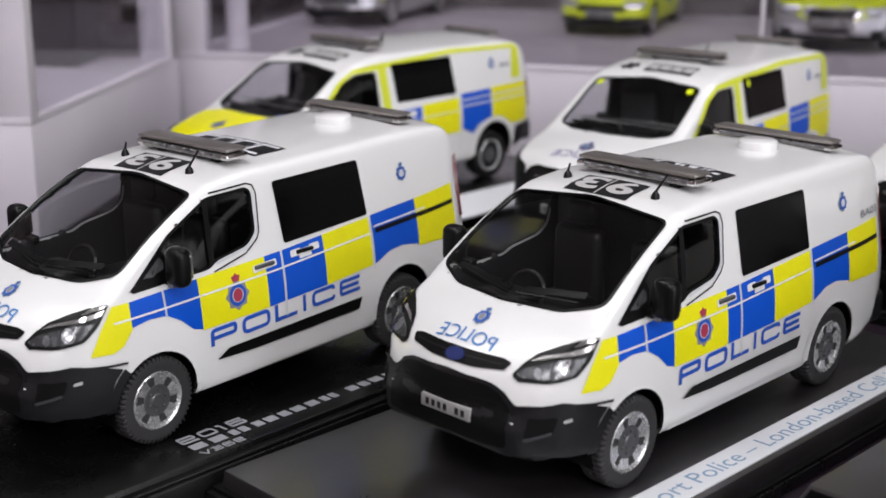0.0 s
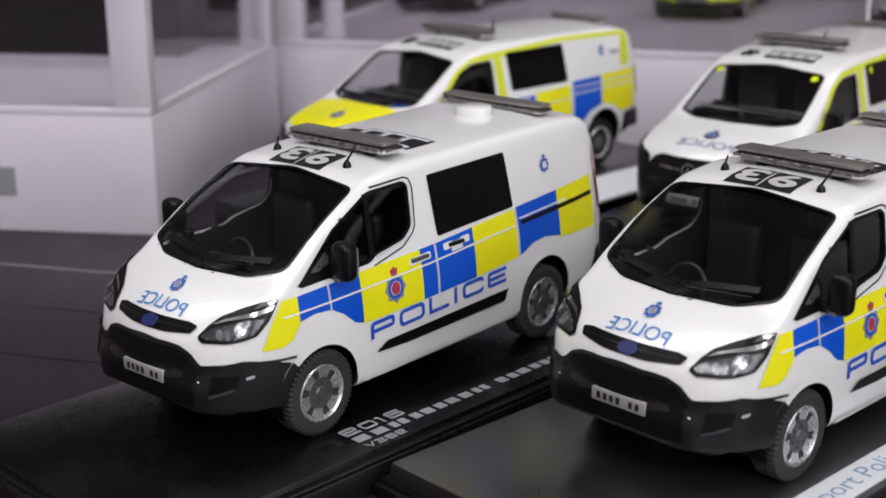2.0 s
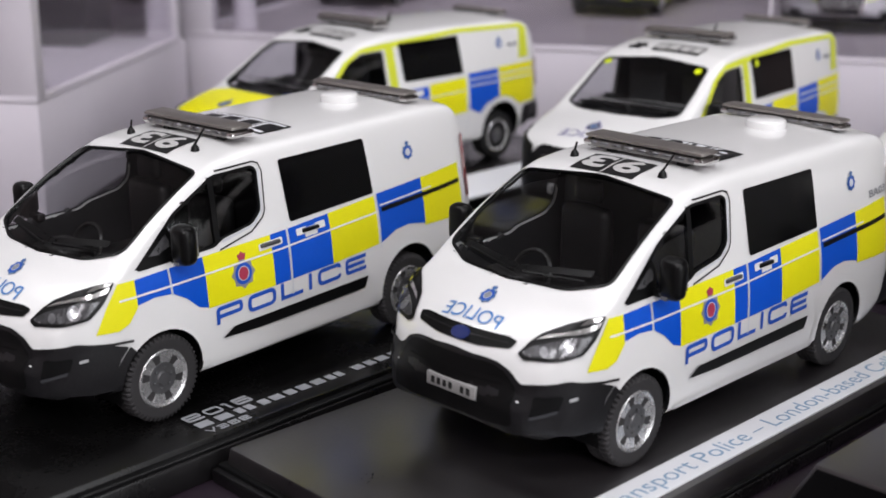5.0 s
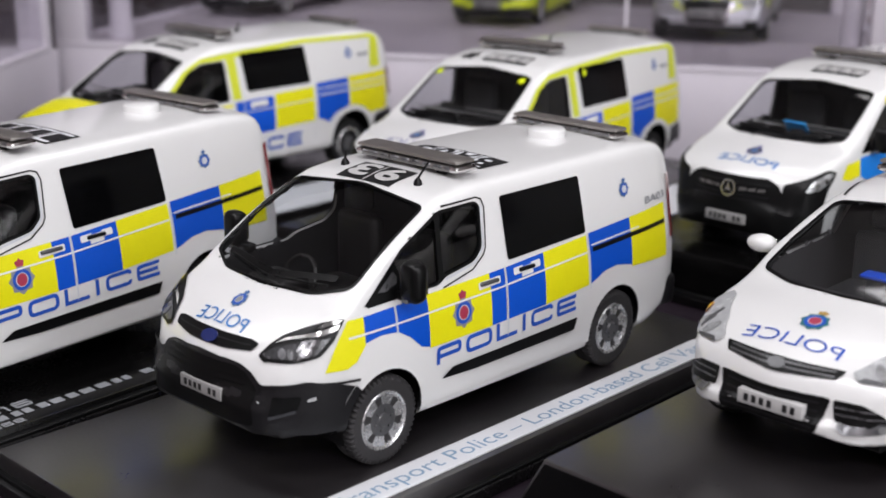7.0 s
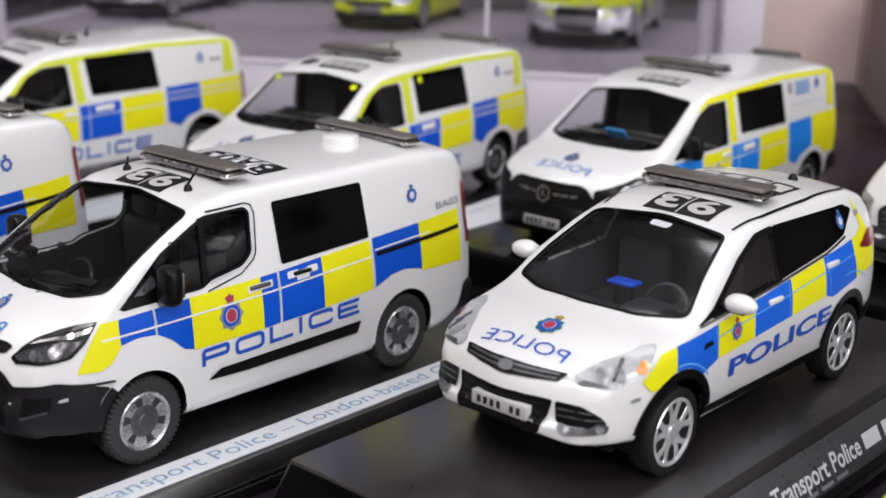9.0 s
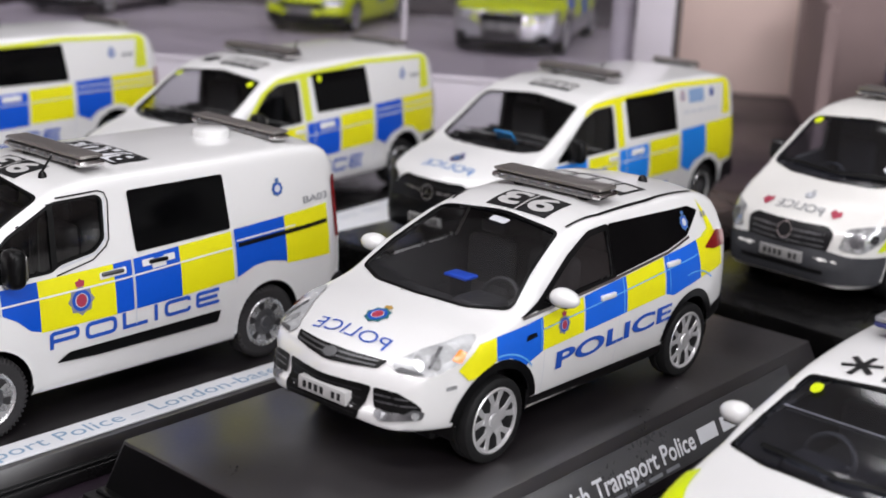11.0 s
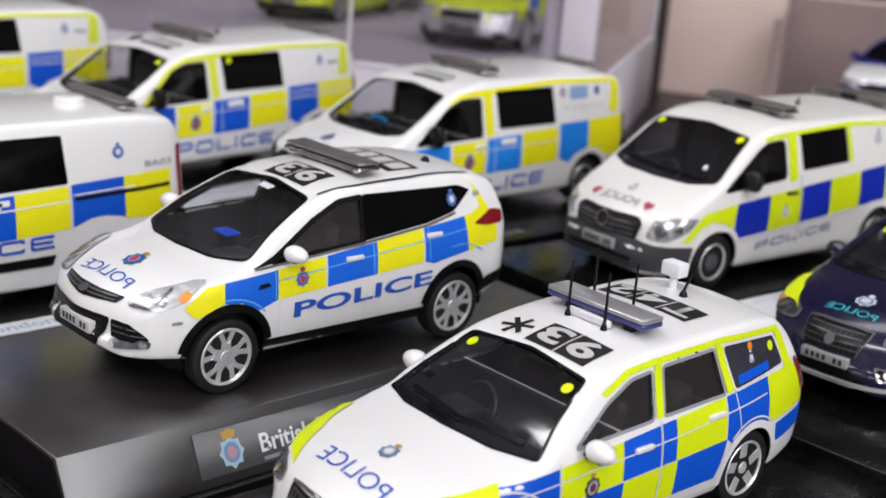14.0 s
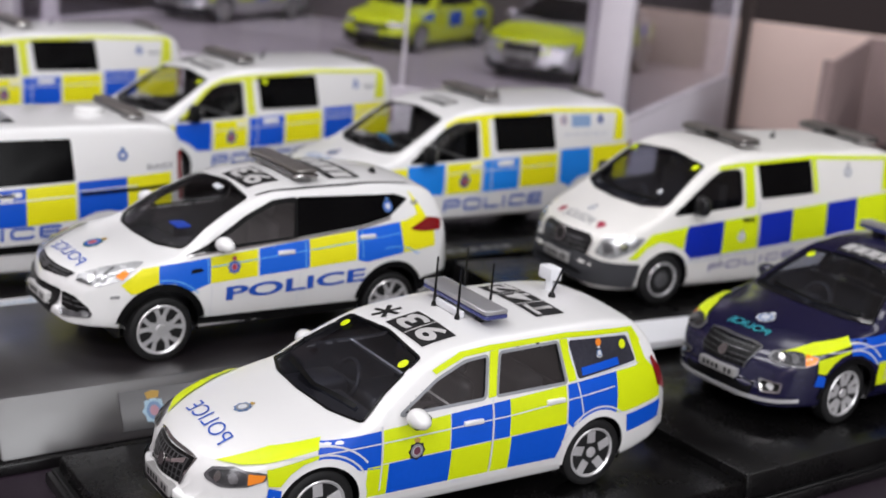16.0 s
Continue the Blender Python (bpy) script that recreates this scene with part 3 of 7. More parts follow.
def cabin(car, dash_y, dash_z, seat_y, floor_z, half, back_y, tall=1.0, bulkhead=True, CABIN=CABIN, SEAT=SEAT, drive=-1):
    """What shows through the windscreen: dashboard, wheel, seats, bulkhead."""
    part("dashboard", box(-half, half, dash_y - 0.35, dash_y + 0.25, floor_z, dash_z, 0.08, 3), CABIN, car)
    part("binnacle", box(drive * half * 0.475 - half * 0.275, drive * half * 0.475 + half * 0.275, dash_y - 0.05, dash_y + 0.3, dash_z - 0.1, dash_z + 0.09, 0.06, 3), CABIN, car)
    ring = bmesh.new()
    for i in range(20):
        a, b = 2 * math.pi * i / 20, 2 * math.pi * (i + 1) / 20
        pts = [(drive * half * 0.48 + 0.19 * math.cos(t), dash_y + 0.36 + 0.08 * math.sin(t), dash_z + 0.0 + 0.17 * math.sin(t)) for t in (a, b)]
        tube(pts, 0.022, 6, ring)
    tube([(drive * half * 0.48 - 0.18, dash_y + 0.36, dash_z), (drive * half * 0.48 + 0.18, dash_y + 0.36, dash_z)], 0.02, 6, ring)
    part("steering_wheel", ring, CABIN, car)
    for s in (-1, 1):
        x = s * half * 0.5
        seat = part("seat", box(x - 0.26, x + 0.26, seat_y - 0.3, seat_y + 0.25, floor_z, floor_z + 0.42, 0.07, 3), SEAT, car)
        back = box(x - 0.25, x + 0.25, seat_y + 0.2, seat_y + 0.36, floor_z + 0.3, floor_z + 0.98 * tall, 0.07, 3)
        part("seat_back", back, SEAT, seat)
        part("headrest", box(x - 0.14, x + 0.14, seat_y + 0.24, seat_y + 0.34, floor_z + 1.0 * tall, floor_z + 1.2 * tall, 0.05, 3), SEAT, seat)
    if bulkhead:
        part("bulkhead", box(-half, half, back_y, back_y + 0.04, floor_z, dash_z + 0.62, 0.01, 1), CABIN, car)


def opening(sh, car, view, poly, pane, name, seal=0.015, outer=0.010, frame_mat=None):
    """Cut a window out of the skin; give it a rubber edge and a pane."""
    sh.snap(view, poly)
    w = part(name, sh.patch(view, poly, -0.012, 0.12), pane, car)
    w.visible_shadow = False
    part("window_seal", sh.band(view, poly, seal, outer, 0.006), frame_mat or BLACK, w)


def crest(sh, car, view, a, b, r, style="colour", up=1, mirror=1):
    """A police badge: star, ring, centre and crown laid on the skin."""
    mats = {"colour": (GREYPRINT, LETTER, PINKRED, PINKRED), "hood": (STEELBLUE, LETTER, GREYPRINT, STEELBLUE), "blue": (STEELBLUE, LETTER, PALEPRINT, STEELBLUE),
            "teal": (material("teal_print", (0.03, 0.16, 0.20), 0.4), LETTER, PINKRED, GOLD), "badge": (PINKRED, STEELBLUE, PALEPRINT, GREYPRINT), "night": (LETTER, INK, LETTER, LETTER), "dusk": (FADEDLETTER, INK, STEELBLUE, FADEDLETTER), "dark": (INK, GREYPRINT, DUSKRED, GOLD), "grey": (PALEPRINT, GREYPRINT, PALEPRINT, GREYPRINT), "purple": (LETTER, INK, PINKRED, LETTER), "gilt": (STEELBLUE, GREYPRINT, PALEPRINT, GOLD), "pale": (PALEPRINT, STEELBLUE, PALEPRINT, PALEPRINT)}[style]
    o = part("crest", sh.patch(view, star(a, b, r, r * 0.82, 8), 0.009, 0.2), mats[0], car, "printed police badge with a crown", smooth=False)
    part("badge_ring", sh.patch(view, disc(a, b, r * 0.70), 0.011, 0.2), mats[1], o, smooth=False)
    part("badge_rim", sh.patch(view, disc(a, b, r * 0.47), 0.012, 0.2), PALEPRINT, o, smooth=False)
    part("badge_centre", sh.patch(view, disc(a, b, r * 0.40, ry=r * 0.43), 0.013, 0.2), mats[2], o, smooth=False)
    k = up * r
    crown = [(a - 0.26 * r, b + 0.88 * k), (a + 0.26 * r, b + 0.88 * k), (a + 0.36 * r, b + 1.22 * k), (a + 0.12 * r, b + 1.28 * k), (a, b + 1.42 * k), (a - 0.12 * r, b + 1.28 * k), (a - 0.36 * r, b + 1.22 * k)]
    part("badge_crown", sh.patch(view, crown, 0.011, 0.3), mats[3], o, smooth=False)


def bars(sh, view, a, b, w, h, n, lift=0.009, seed=1):
    """Unreadable writing as plain bars."""
    rnd = random.Random(seed)
    bm = bmesh.new()
    x, total = a, 0.0
    lens = [rnd.uniform(0.6, 1.3) for _ in range(n)]
    for q in lens:
        ww = w * q / sum(lens)
        sh.patch(view, [(x, b), (x + ww * 0.78, b), (x + ww * 0.78, b + h), (x, b + h)], lift, 0.2, bm)
        x += ww
    return bm


def number_plate(sh, car, y_off, z, w=0.56, h=0.13, x=0.0, mat=None, ink=None):
    """A plate proud of the bumper, its characters as bars."""
    yy = sh.hit("front", x, z).y - y_off
    pl = part("number_plate", box(x - w / 2, x + w / 2, yy - 0.02, yy + 0.05, z - h / 2, z + h / 2, 0.008, 2), mat or PLATE, car, "white plate with dark bars")
    for i in range(7):
        if i == 4:
            continue
        cx = x - w * 0.42 + w * 0.84 * (i + 0.5) / 7
        bm = box(cx - w * 0.034, cx + w * 0.034, yy - 0.023, yy - 0.019, z - h * 0.26, z + h * 0.26)
        part("plate_bar", bm, ink or INK, pl, smooth=False)


def light_bar(car, sh, y, half, style="chrome", depth=0.24, height=0.11, gap=0.03, x=0.0):
    """A roof light bar across the vehicle."""
    z = sh.hit("top", 0, y).z + gap
    if style == "blue":
        bar = part("light_bar", box(x - half, x + half, y - depth / 2, y + depth / 2, z, z + height * 0.72, 0.04, 3), BLUEBAR, car, "low roof light bar with blue lenses")
        part("bar_lid", box(x - half * 0.995, x + half * 0.995, y - depth * 0.49, y + depth * 0.49, z + height * 0.62, z + height + 0.012, 0.035, 3), SILVER, bar)
    else:
        bar = part("light_bar", box(x - half, x + half, y - depth / 2, y + depth / 2, z, z + height * 0.58, 0.03, 2), BARSTRIP, car, "grey roof light bar with chrome ends")
        part("bar_lid", box(x - half, x + half, y - depth * 0.5, y + depth * 0.5, z + height * 0.64, z + height, 0.028, 2), BARMETAL, bar, "brushed grey lid")
        for i in range(9):
            cx = x - half * 0.86 + half * 1.72 * i / 8
            again_lamp = box(cx - half * 0.085, cx + half * 0.085, y - depth * 0.51, y - depth * 0.4, z + height * 0.2, z + height * 0.48, 0.008, 1)
            part("bar_lens", again_lamp, LENSGREY, bar)
        for s in (-1, 1):
            part("bar_end", box(x + s * half * 0.94 - 0.05, x + s * half * 0.94 + 0.05, y - depth * 0.54, y + depth * 0.54, z + height * 0.05, z + height * 0.58, 0.03, 2), CHROME, bar)
    for s in (-1, 1):
        fz = sh.hit("top", s * half * 0.6, y).z
        part("bar_foot", box(x + s * half * 0.6 - 0.05, x + s * half * 0.6 + 0.05, y - 0.06, y + 0.06, fz - 0.01, z + 0.02, 0.01, 1), BLACK, bar)
    return bar


def aerial(car, sh, x, y, length, lean=(0.0, 0.0), base=0.04, rod=0.011):
    p = sh.hit("top", x, y)
    a = part("aerial", tube([p + Vector((0, 0, -0.01)), p + Vector((0, 0, 0.03)), p + Vector((0, 0, 0.055))], [base, base * 0.8, base * 0.35], 10), BLACK, car, "thin black roof aerial")
    part("rod", tube([p + Vector((0, 0, 0.05)), p + Vector((lean[0], lean[1], length))], [rod, rod * 0.7], 6), BLACK, a)


def mirror(car, x, y, z, mat, sx=0.1, sy=0.08, sz=0.14, arm=0.16, sides=(1, -1)):
    """Door mirrors: upright boxes on the vans, teardrop shells with a dark underside on the cars."""
    for s in sides:
        if sz > 0.1:
            bm = box(s * x - sx, s * x + sx, y - sy, y + sy, z - sz, z + sz, min(sx, sy, sz) * 0.8, 4)
        else:
            bm = bmesh.new()
            bmesh.ops.create_uvsphere(bm, u_segments=20, v_segments=14, radius=1.0)
            for v in bm.verts:
                v.co = Vector((s * x + v.co.x * sx * 1.12 * (1 + 0.12 * s * v.co.x), y + max(-1.0, min(0.62, v.co.y)) * sy * 1.35, z + max(-0.72, v.co.z) * sz * 1.22))
        m = part("door_mirror", bm, mat, car)
        part("mirror_arm", box(min(s * x, s * (x - arm)), max(s * x, s * (x - arm)), y - 0.03, y + 0.05, z - sz * 1.05, z - sz * 0.6, 0.012, 1), BLACK, m)
        part("mirror_glass", box(s * x - sx * 0.75, s * x + sx * 0.75, y + sy * 0.8, y + sy + 0.004, z - sz * 0.6, z + sz * 0.65, 0.003, 1), CHROME, m)
        if sz <= 0.1:
            part("mirror_base", box(s * x - sx * 0.72, s * x + sx * 0.62, y - sy * 0.85, y + sy * 0.75, z - sz * 1.0, z - sz * 0.7, 0.012, 2), BLACK, m)
        else:
            part("mirror_lamp", box(s * (x - 0.02) - 0.03, s * (x - 0.02) + 0.03, y - sy * 1.02, y - sy * 0.5, z - sz * 0.98, z - sz * 0.78, 0.01, 2), LENSGREY, m)


def arches(sh, car, ys, r, z, flare=0.06, mat=None, proud=0.012):
    """Wheel openings with a lip, and a dark well behind each."""
    for y in ys:
        circ = [(y + r * math.cos(2 * math.pi * i / 36), z + r * math.sin(2 * math.pi * i / 36)) for i in range(36)]
        for view in ("side", "far"):
            sh.snap(view, circ, 0.035 if sh.around < 100 else 0.026)
            bm = sh.band(view, circ, 0.02, flare, proud)
            low = [f for f in bm.faces if f.calc_center_median().z < sh.bottom(y) + 0.1]
            bmesh.ops.delete(bm, geom=low, context="FACES")
            part("arch_lip", bm, mat or WHITE, car)
    for y in ys:
        sub = lathe([(r * 1.0, -0.9), (r * 1.02, 0.9)], 32)
        for f in [f for f in sub.faces if len(f.verts) > 4]:
            sub.faces.remove(f)
        for v in sub.verts:
            v.co += Vector((0, y, z))
            v.co.x *= sh.plan(y) * 0.93 / 0.9
        gone = [f for f in sub.faces if f.calc_center_median().z < z - 0.12]
        bmesh.ops.delete(sub, geom=gone, context="FACES")
        part("wheel_well", sub, BLACK, car)
    under = box(-0.62, 0.62, min(ys) - 0.4, max(ys) + 0.4, 0.2, 0.5, 0.03, 1)
    part("chassis", under, BLACK, car)


def finish(sh, car, paint, label="", inner=None):
    part("body", sh.skin(), paint, car, label)
    part("cabin_lining", sh.lining(), inner or CABIN, car)


def handle(sh, car, y, z, mat, w=0.2, h=0.035, proud=0.03):
    p = sh.hit("side", y, z)
    part("door_handle", box(p.x - 0.012, p.x + proud, y - w / 2, y + w / 2, z - h / 2, z + h / 2, 0.012, 2), mat, car)


def line(sh, car, pts, width=0.013, mat=None, lift=0.0085, view="side", name="shut_line"):
    """A narrow strip through points: panel gaps, swage lines, film edges."""
    fine = [pts[0]]
    for (a0, b0), (a1, b1) in zip(pts, pts[1:]):
        n = max(1, int(math.hypot(a1 - a0, b1 - b0) / 0.07))
        fine += [(a0 + (a1 - a0) * i / n, b0 + (b1 - b0) * i / n) for i in range(1, n + 1)]
    bm, rows = bmesh.new(), []
    for i, (a, b) in enumerate(fine):
        p, q = fine[max(i - 1, 0)], fine[min(i + 1, len(fine) - 1)]
        t = Vector((q[0] - p[0], q[1] - p[1])).normalized() * width / 2
        rows.append([bm.verts.new(sh.hit(view, a - k * t.y, b + k * t.x, lift)) for k in (-1, 0, 1)])
    for r0, r1 in zip(rows, rows[1:]):
        for k in (0, 1):
            bm.faces.new((r0[k], r0[k + 1], r1[k + 1], r1[k]))
    bm.normal_update()
    for f in bm.faces:
        if f.normal.dot(VIEWS[view][0]) > 0:
            f.normal_flip()
    part(name, bm, mat or BLACK, car, smooth=False)


def film(sh, car, view, poly, mat, name="livery_panel", lift=0.006, label="", cell=0.09):
    return part(name, sh.patch(view, poly, lift, cell), mat, car, label)


def text(sh, car, view, words, origin, along, up, mat, bold=0.02, name="lettering", lift=0.009, square=False):
    bm = square_writing(words, origin, along, up) if square else writing(words, origin, along, up, bold)
    return part(name, sh.lay(view, bm, lift), mat, car, smooth=False)


def roof_box(sh, car, x0, x1, y0, y1, words, black=True, lift=0.006):
    """A roof code in a box; it reads from behind the vehicle. words None: bars."""
    o = part("roof_code", sh.patch("top", [(x0, y0), (x1, y0), (x1, y1), (x0, y1)], lift, 0.12), INK, car, "black and white roof code", smooth=False)
    w, d = x1 - x0, y1 - y0
    if not black:
        part("code_field", sh.patch("top", [(x0 + 0.03, y0 + 0.03), (x1 - 0.03, y0 + 0.03), (x1 - 0.03, y1 - 0.03), (x0 + 0.03, y1 - 0.03)], lift + 0.003, 0.12), CARD, o, smooth=False)
    ink = CODEWHITE if black else INK
    n = len(words) if words else 4
    for i in range(n):
        cx1 = x1 - w * (i + 0.10) / n
        if words:
            bm = sh.lay("top", writing(words[i], (cx1, y1 - d * 0.13), (-w / n * 0.78, 0), (0, -d * 0.74), 0.03), lift + 0.006)
        else:
            cx0 = cx1 - w / n * 0.7
            bm = sh.patch("top", [(cx0, y0 + d * 0.2), (cx1, y0 + d * 0.2), (cx1, y1 - d * 0.2), (cx0, y1 - d * 0.2)], lift + 0.006, 0.2)
        part("code_character", bm, ink, o, smooth=False)
    for i in range(1, n):
        cx = x1 - w * i / n
        part("code_divider", sh.patch("top", [(cx - 0.008, y0), (cx + 0.008, y0), (cx + 0.008, y1), (cx - 0.008, y1)], lift + 0.005, 0.2), ink, o, smooth=False)

# ---------------------------------------------------------------- the vehicles
def cell_van(m, code, side_code, drop):
    """White panel van in blue and yellow squares, chrome light bars front and rear."""
    car = thing("police_van", m, "white model police van with blue and yellow squares", "model van", "white cell vans")
    sh = Shell(top=[(-1.01, 0.70), (-0.98, 0.90), (-0.91, 1.01), (-0.8, 1.10), (-0.58, 1.23), (-0.34, 1.33), (0.12, 1.63), (0.6, 1.88), (0.8, 1.95), (1.3, 1.99), (3.2, 1.99), (3.75, 1.95), (3.9, 1.84), (3.94, 1.6)],
               bottom=[(-1.01, 0.48), (-0.95, 0.41), (-0.7, 0.37), (-0.4, 0.335), (0.2, 0.24), (3.4, 0.2), (3.8, 0.34), (3.94, 0.45)],
               plan=[(-1.01, 0.42), (-0.97, 0.60), (-0.87, 0.74), (-0.7, 0.85), (-0.5, 0.915), (-0.2, 0.955), (0.3, 0.972), (3.3, 0.97), (3.75, 0.945), (3.94, 0.89)],
               tumble=[(0.2, 0.955), (0.4, 0.985), (0.7, 1.0), (1.0, 0.985), (1.3, 0.93), (1.8, 0.845), (2.0, 0.80)],
               sweep=0.14, crown=0.045, soften=6, sweep_to=-0.2, around=108, step=0.036)
    arches(sh, car, (0.0, 2.933), 0.40, 0.36, 0.05)
    screen = rounded([(-0.745, 0.62), (-0.775, 0.25), (-0.80, -0.19), (-0.5, -0.345), (0, -0.41), (0.5, -0.345), (0.80, -0.19), (0.775, 0.25), (0.745, 0.62), (0, 0.675)], 0.07)
    opening(sh, car, "top", screen, WINDSHIELD, "windscreen", 0.015, 0.008)
    door = rounded([(-0.16, 1.255), (0.62, 1.268), (0.70, 1.315), (1.04, 1.365), (1.145, 1.45), (1.165, 1.78), (1.12, 1.815), (0.70, 1.81), (0.26, 1.60)], 0.04)
    for view in ("side", "far"):
        opening(sh, car, view, door, SIDEGLASS if view == "side" else WINDSHIELD, "door_window", 0.012, 0.012)
    part("lower_bumper", sh.take(lambda c: c.y < -0.44 and c.z < 0.56), BUMPER, car, "matt dark grey lower bumper")
    finish(sh, car, WHITE, "glossy white van body")
    film(sh, car, "side", rounded([(1.455, 1.28), (2.51, 1.31), (2.47, 1.815), (1.42, 1.815)], 0.03), TINTED, "side_window", 0.008, "black tinted window")
    line(sh, car, [(0.675, 1.81), (0.655, 1.29)], 0.055, BLACK, 0.004, name="window_pillar")
    line(sh, car, [(0.74, 1.845), (1.14, 1.852), (1.20, 1.83), (1.225, 1.76), (1.195, 1.44), (1.16, 1.385), (1.02, 1.295), (0.66, 1.225)], 0.013, BLACK, 0.008, name="door_seam")
    line(sh, car, [(1.185, 1.79), (1.165, 1.45), (1.06, 1.345), (0.70, 1.285)], 0.02, PALEPRINT, 0.009, name="window_bead")
    corner = film(sh, car, "side", [(-0.175, 1.262), (0.06, 1.255), (0.21, 1.262), (0.215, 1.44), (0.17, 1.52), (0.02, 1.41)], BLACK, "window_corner", 0.007, "black mirror corner")
    part("corner_glass", sh.patch("side", [(-0.03, 1.335), (0.06, 1.33), (0.17, 1.37), (0.175, 1.42), (0.145, 1.47)], 0.011, 0.1), LENSGREY, corner)
    cabin(car, -0.05, 1.10, 0.75, 0.55, 0.8, 1.2, CABIN=DARKCABIN, SEAT=DARKCABIN)
    add_wheels(car, "six", 0.36, 0.23, 0.945, 2.933, drop=drop)
    # bumper, grille, lamps
    low = part("front_bumper", sh.patch("front", rounded([(-0.80, 0.40), (-0.5, 0.37), (0.5, 0.37), (0.80, 0.40), (0.89, 0.775), (0.76, 0.80), (0.61, 0.765), (0.57, 0.785), (0.49, 0.86), (0.39, 0.895), (0, 0.92), (-0.39, 0.895), (-0.49, 0.86), (-0.57, 0.785), (-0.61, 0.765), (-0.76, 0.80), (-0.89, 0.775)], 0.03), 0.02, 0.05), BUMPER, car, "matt dark grey bumper")
    for view in ("side", "far"):
        film(sh, car, view, rounded([(-0.88, 0.43), (-0.62, 0.385), (-0.42, 0.38), (-0.43, 0.50), (-0.39, 0.62), (-0.315, 0.70), (-0.45, 0.745), (-0.60, 0.778), (-0.72, 0.80), (-0.88, 0.79)], 0.02), BUMPER, "bumper_end", 0.018)
    for view in ("side", "far"):
        line(sh, car, [(0.418 * math.cos(t), 0.36 + 0.418 * math.sin(t)) for t in np.linspace(2.30, 3.25, 10)], 0.075, BUMPER, 0.0165, view, "arch_trim")
    for view in ("corner", "farcorner"):
        line(sh, car, [(-0.23, 0.762), (-0.05, 0.792), (0.09, 0.808), (0.20, 0.782), (0.34, 0.758), (0.47, 0.745)], 0.02, BUMPER, 0.036, view, "bumper_lip")
    film(sh, car, "front", rounded([(-0.58, 0.47), (0.58, 0.47), (0.56, 0.74), (0.46, 0.845), (0.36, 0.875), (-0.36, 0.875), (-0.46, 0.845), (-0.56, 0.74)], 0.04), BLACK, "lower_grille", 0.026)
    mouth = [(-0.585, 0.70), (-0.565, 0.755), (-0.475, 0.848), (-0.37, 0.882), (0.0, 0.905), (0.37, 0.882), (0.475, 0.848), (0.565, 0.755), (0.585, 0.70)]
    line(sh, car, mouth, 0.022, BUMPER, 0.032, "front", "grille_lip")
    for z in (0.74, 0.79, 0.835):
        film(sh, car, "front", [(-0.46, z), (0.46, z), (0.46, z + 0.014), (-0.46, z + 0.014)], BLACK, "grille_slat", 0.032)
    up = film(sh, car, "front", rounded([(-0.48, 1.03), (-0.45, 0.982), (-0.2, 0.962), (0.2, 0.962), (0.45, 0.982), (0.48, 1.03), (0.40, 1.047), (0, 1.052), (-0.40, 1.047)], 0.02), BLACK, "upper_grille", 0.012)
    line(sh, car, [(-0.42, 1.012), (0.42, 1.012)], 0.008, BUMPER, 0.017, "front", "grille_slat")
    oval = sh.patch("front", disc(0.02, 1.005, 0.085, 24, 0.038), 0.02, 0.2, thick=0.006)
    part("badge", oval, material("oval_badge_blue", (0.012, 0.022, 0.12), 0.25, coat=0.6), car, "plain dark blue oval badge")
    number_plate(sh, car, 0.02, 0.64, 0.49, 0.10, 0.04)
    for view in ("corner", "farcorner"):
        lamp = film(sh, car, view, rounded([(-0.245, 0.965), (-0.20, 0.932), (0.01, 0.950), (0.20, 0.980), (0.295, 1.075), (0.375, 1.215), (0.24, 1.20), (0.10, 1.16), (-0.06, 1.10), (-0.16, 1.04)], 0.02), BLACK, "headlight", 0.010, "clear headlamp in a black surround", 0.05)
        part("lens", sh.patch(view, rounded([(-0.212, 0.975), (-0.175, 0.955), (0.02, 0.972), (0.18, 1.0), (0.275, 1.105), (0.15, 1.095), (0.03, 1.065), (-0.14, 1.018)], 0.012), 0.016, 0.04), DARKLENS, lamp, "clear lower lens")
        part("reflector", sh.patch(view, disc(0.10, 1.035, 0.046), 0.020, 0.1), LENSGREY, lamp)
        part("reflector", sh.patch(view, disc(0.10, 1.035, 0.026), 0.024, 0.1), LAMPGLASS, lamp)
        part("reflector", sh.patch(view, disc(-0.06, 0.995, 0.030), 0.020, 0.1), LENSGREY, lamp)
        part("lens_rib", sh.patch(view, [(0.015, 0.975), (0.035, 0.978), (0.045, 1.062), (0.025, 1.058)], 0.021, 0.1), CABINGREY, lamp)
        part("lamp_brow", sh.patch(view, rounded([(-0.12, 1.052), (0.02, 1.085), (0.19, 1.118), (0.32, 1.150), (0.34, 1.185), (0.19, 1.142), (-0.03, 1.088)], 0.006), 0.016, 0.04), CHROME, lamp)
        part("upper_lens", sh.patch(view, rounded([(0.19, 1.158), (0.335, 1.195), (0.36, 1.21), (0.24, 1.192)], 0.006), 0.016, 0.05), CHROME, lamp)
        recess = film(sh, car, view, rounded([(-0.13, 0.705), (0.07, 0.712), (0.03, 0.60), (-0.17, 0.555)], 0.03), BLACK, "fog_recess", 0.026, "recessed fog lamp panel", 0.05)
        part("fog_ledge", sh.patch(view, rounded([(-0.165, 0.565), (0.02, 0.612), (0.02, 0.588), (-0.165, 0.540)], 0.008), 0.032, 0.06), GREYPLASTIC, recess)
        part("side_marker", sh.patch(view, rounded([(0.10, 0.662), (0.165, 0.668), (0.165, 0.694), (0.10, 0.686)], 0.008), 0.032, 0.1), HEADGLASS, car)
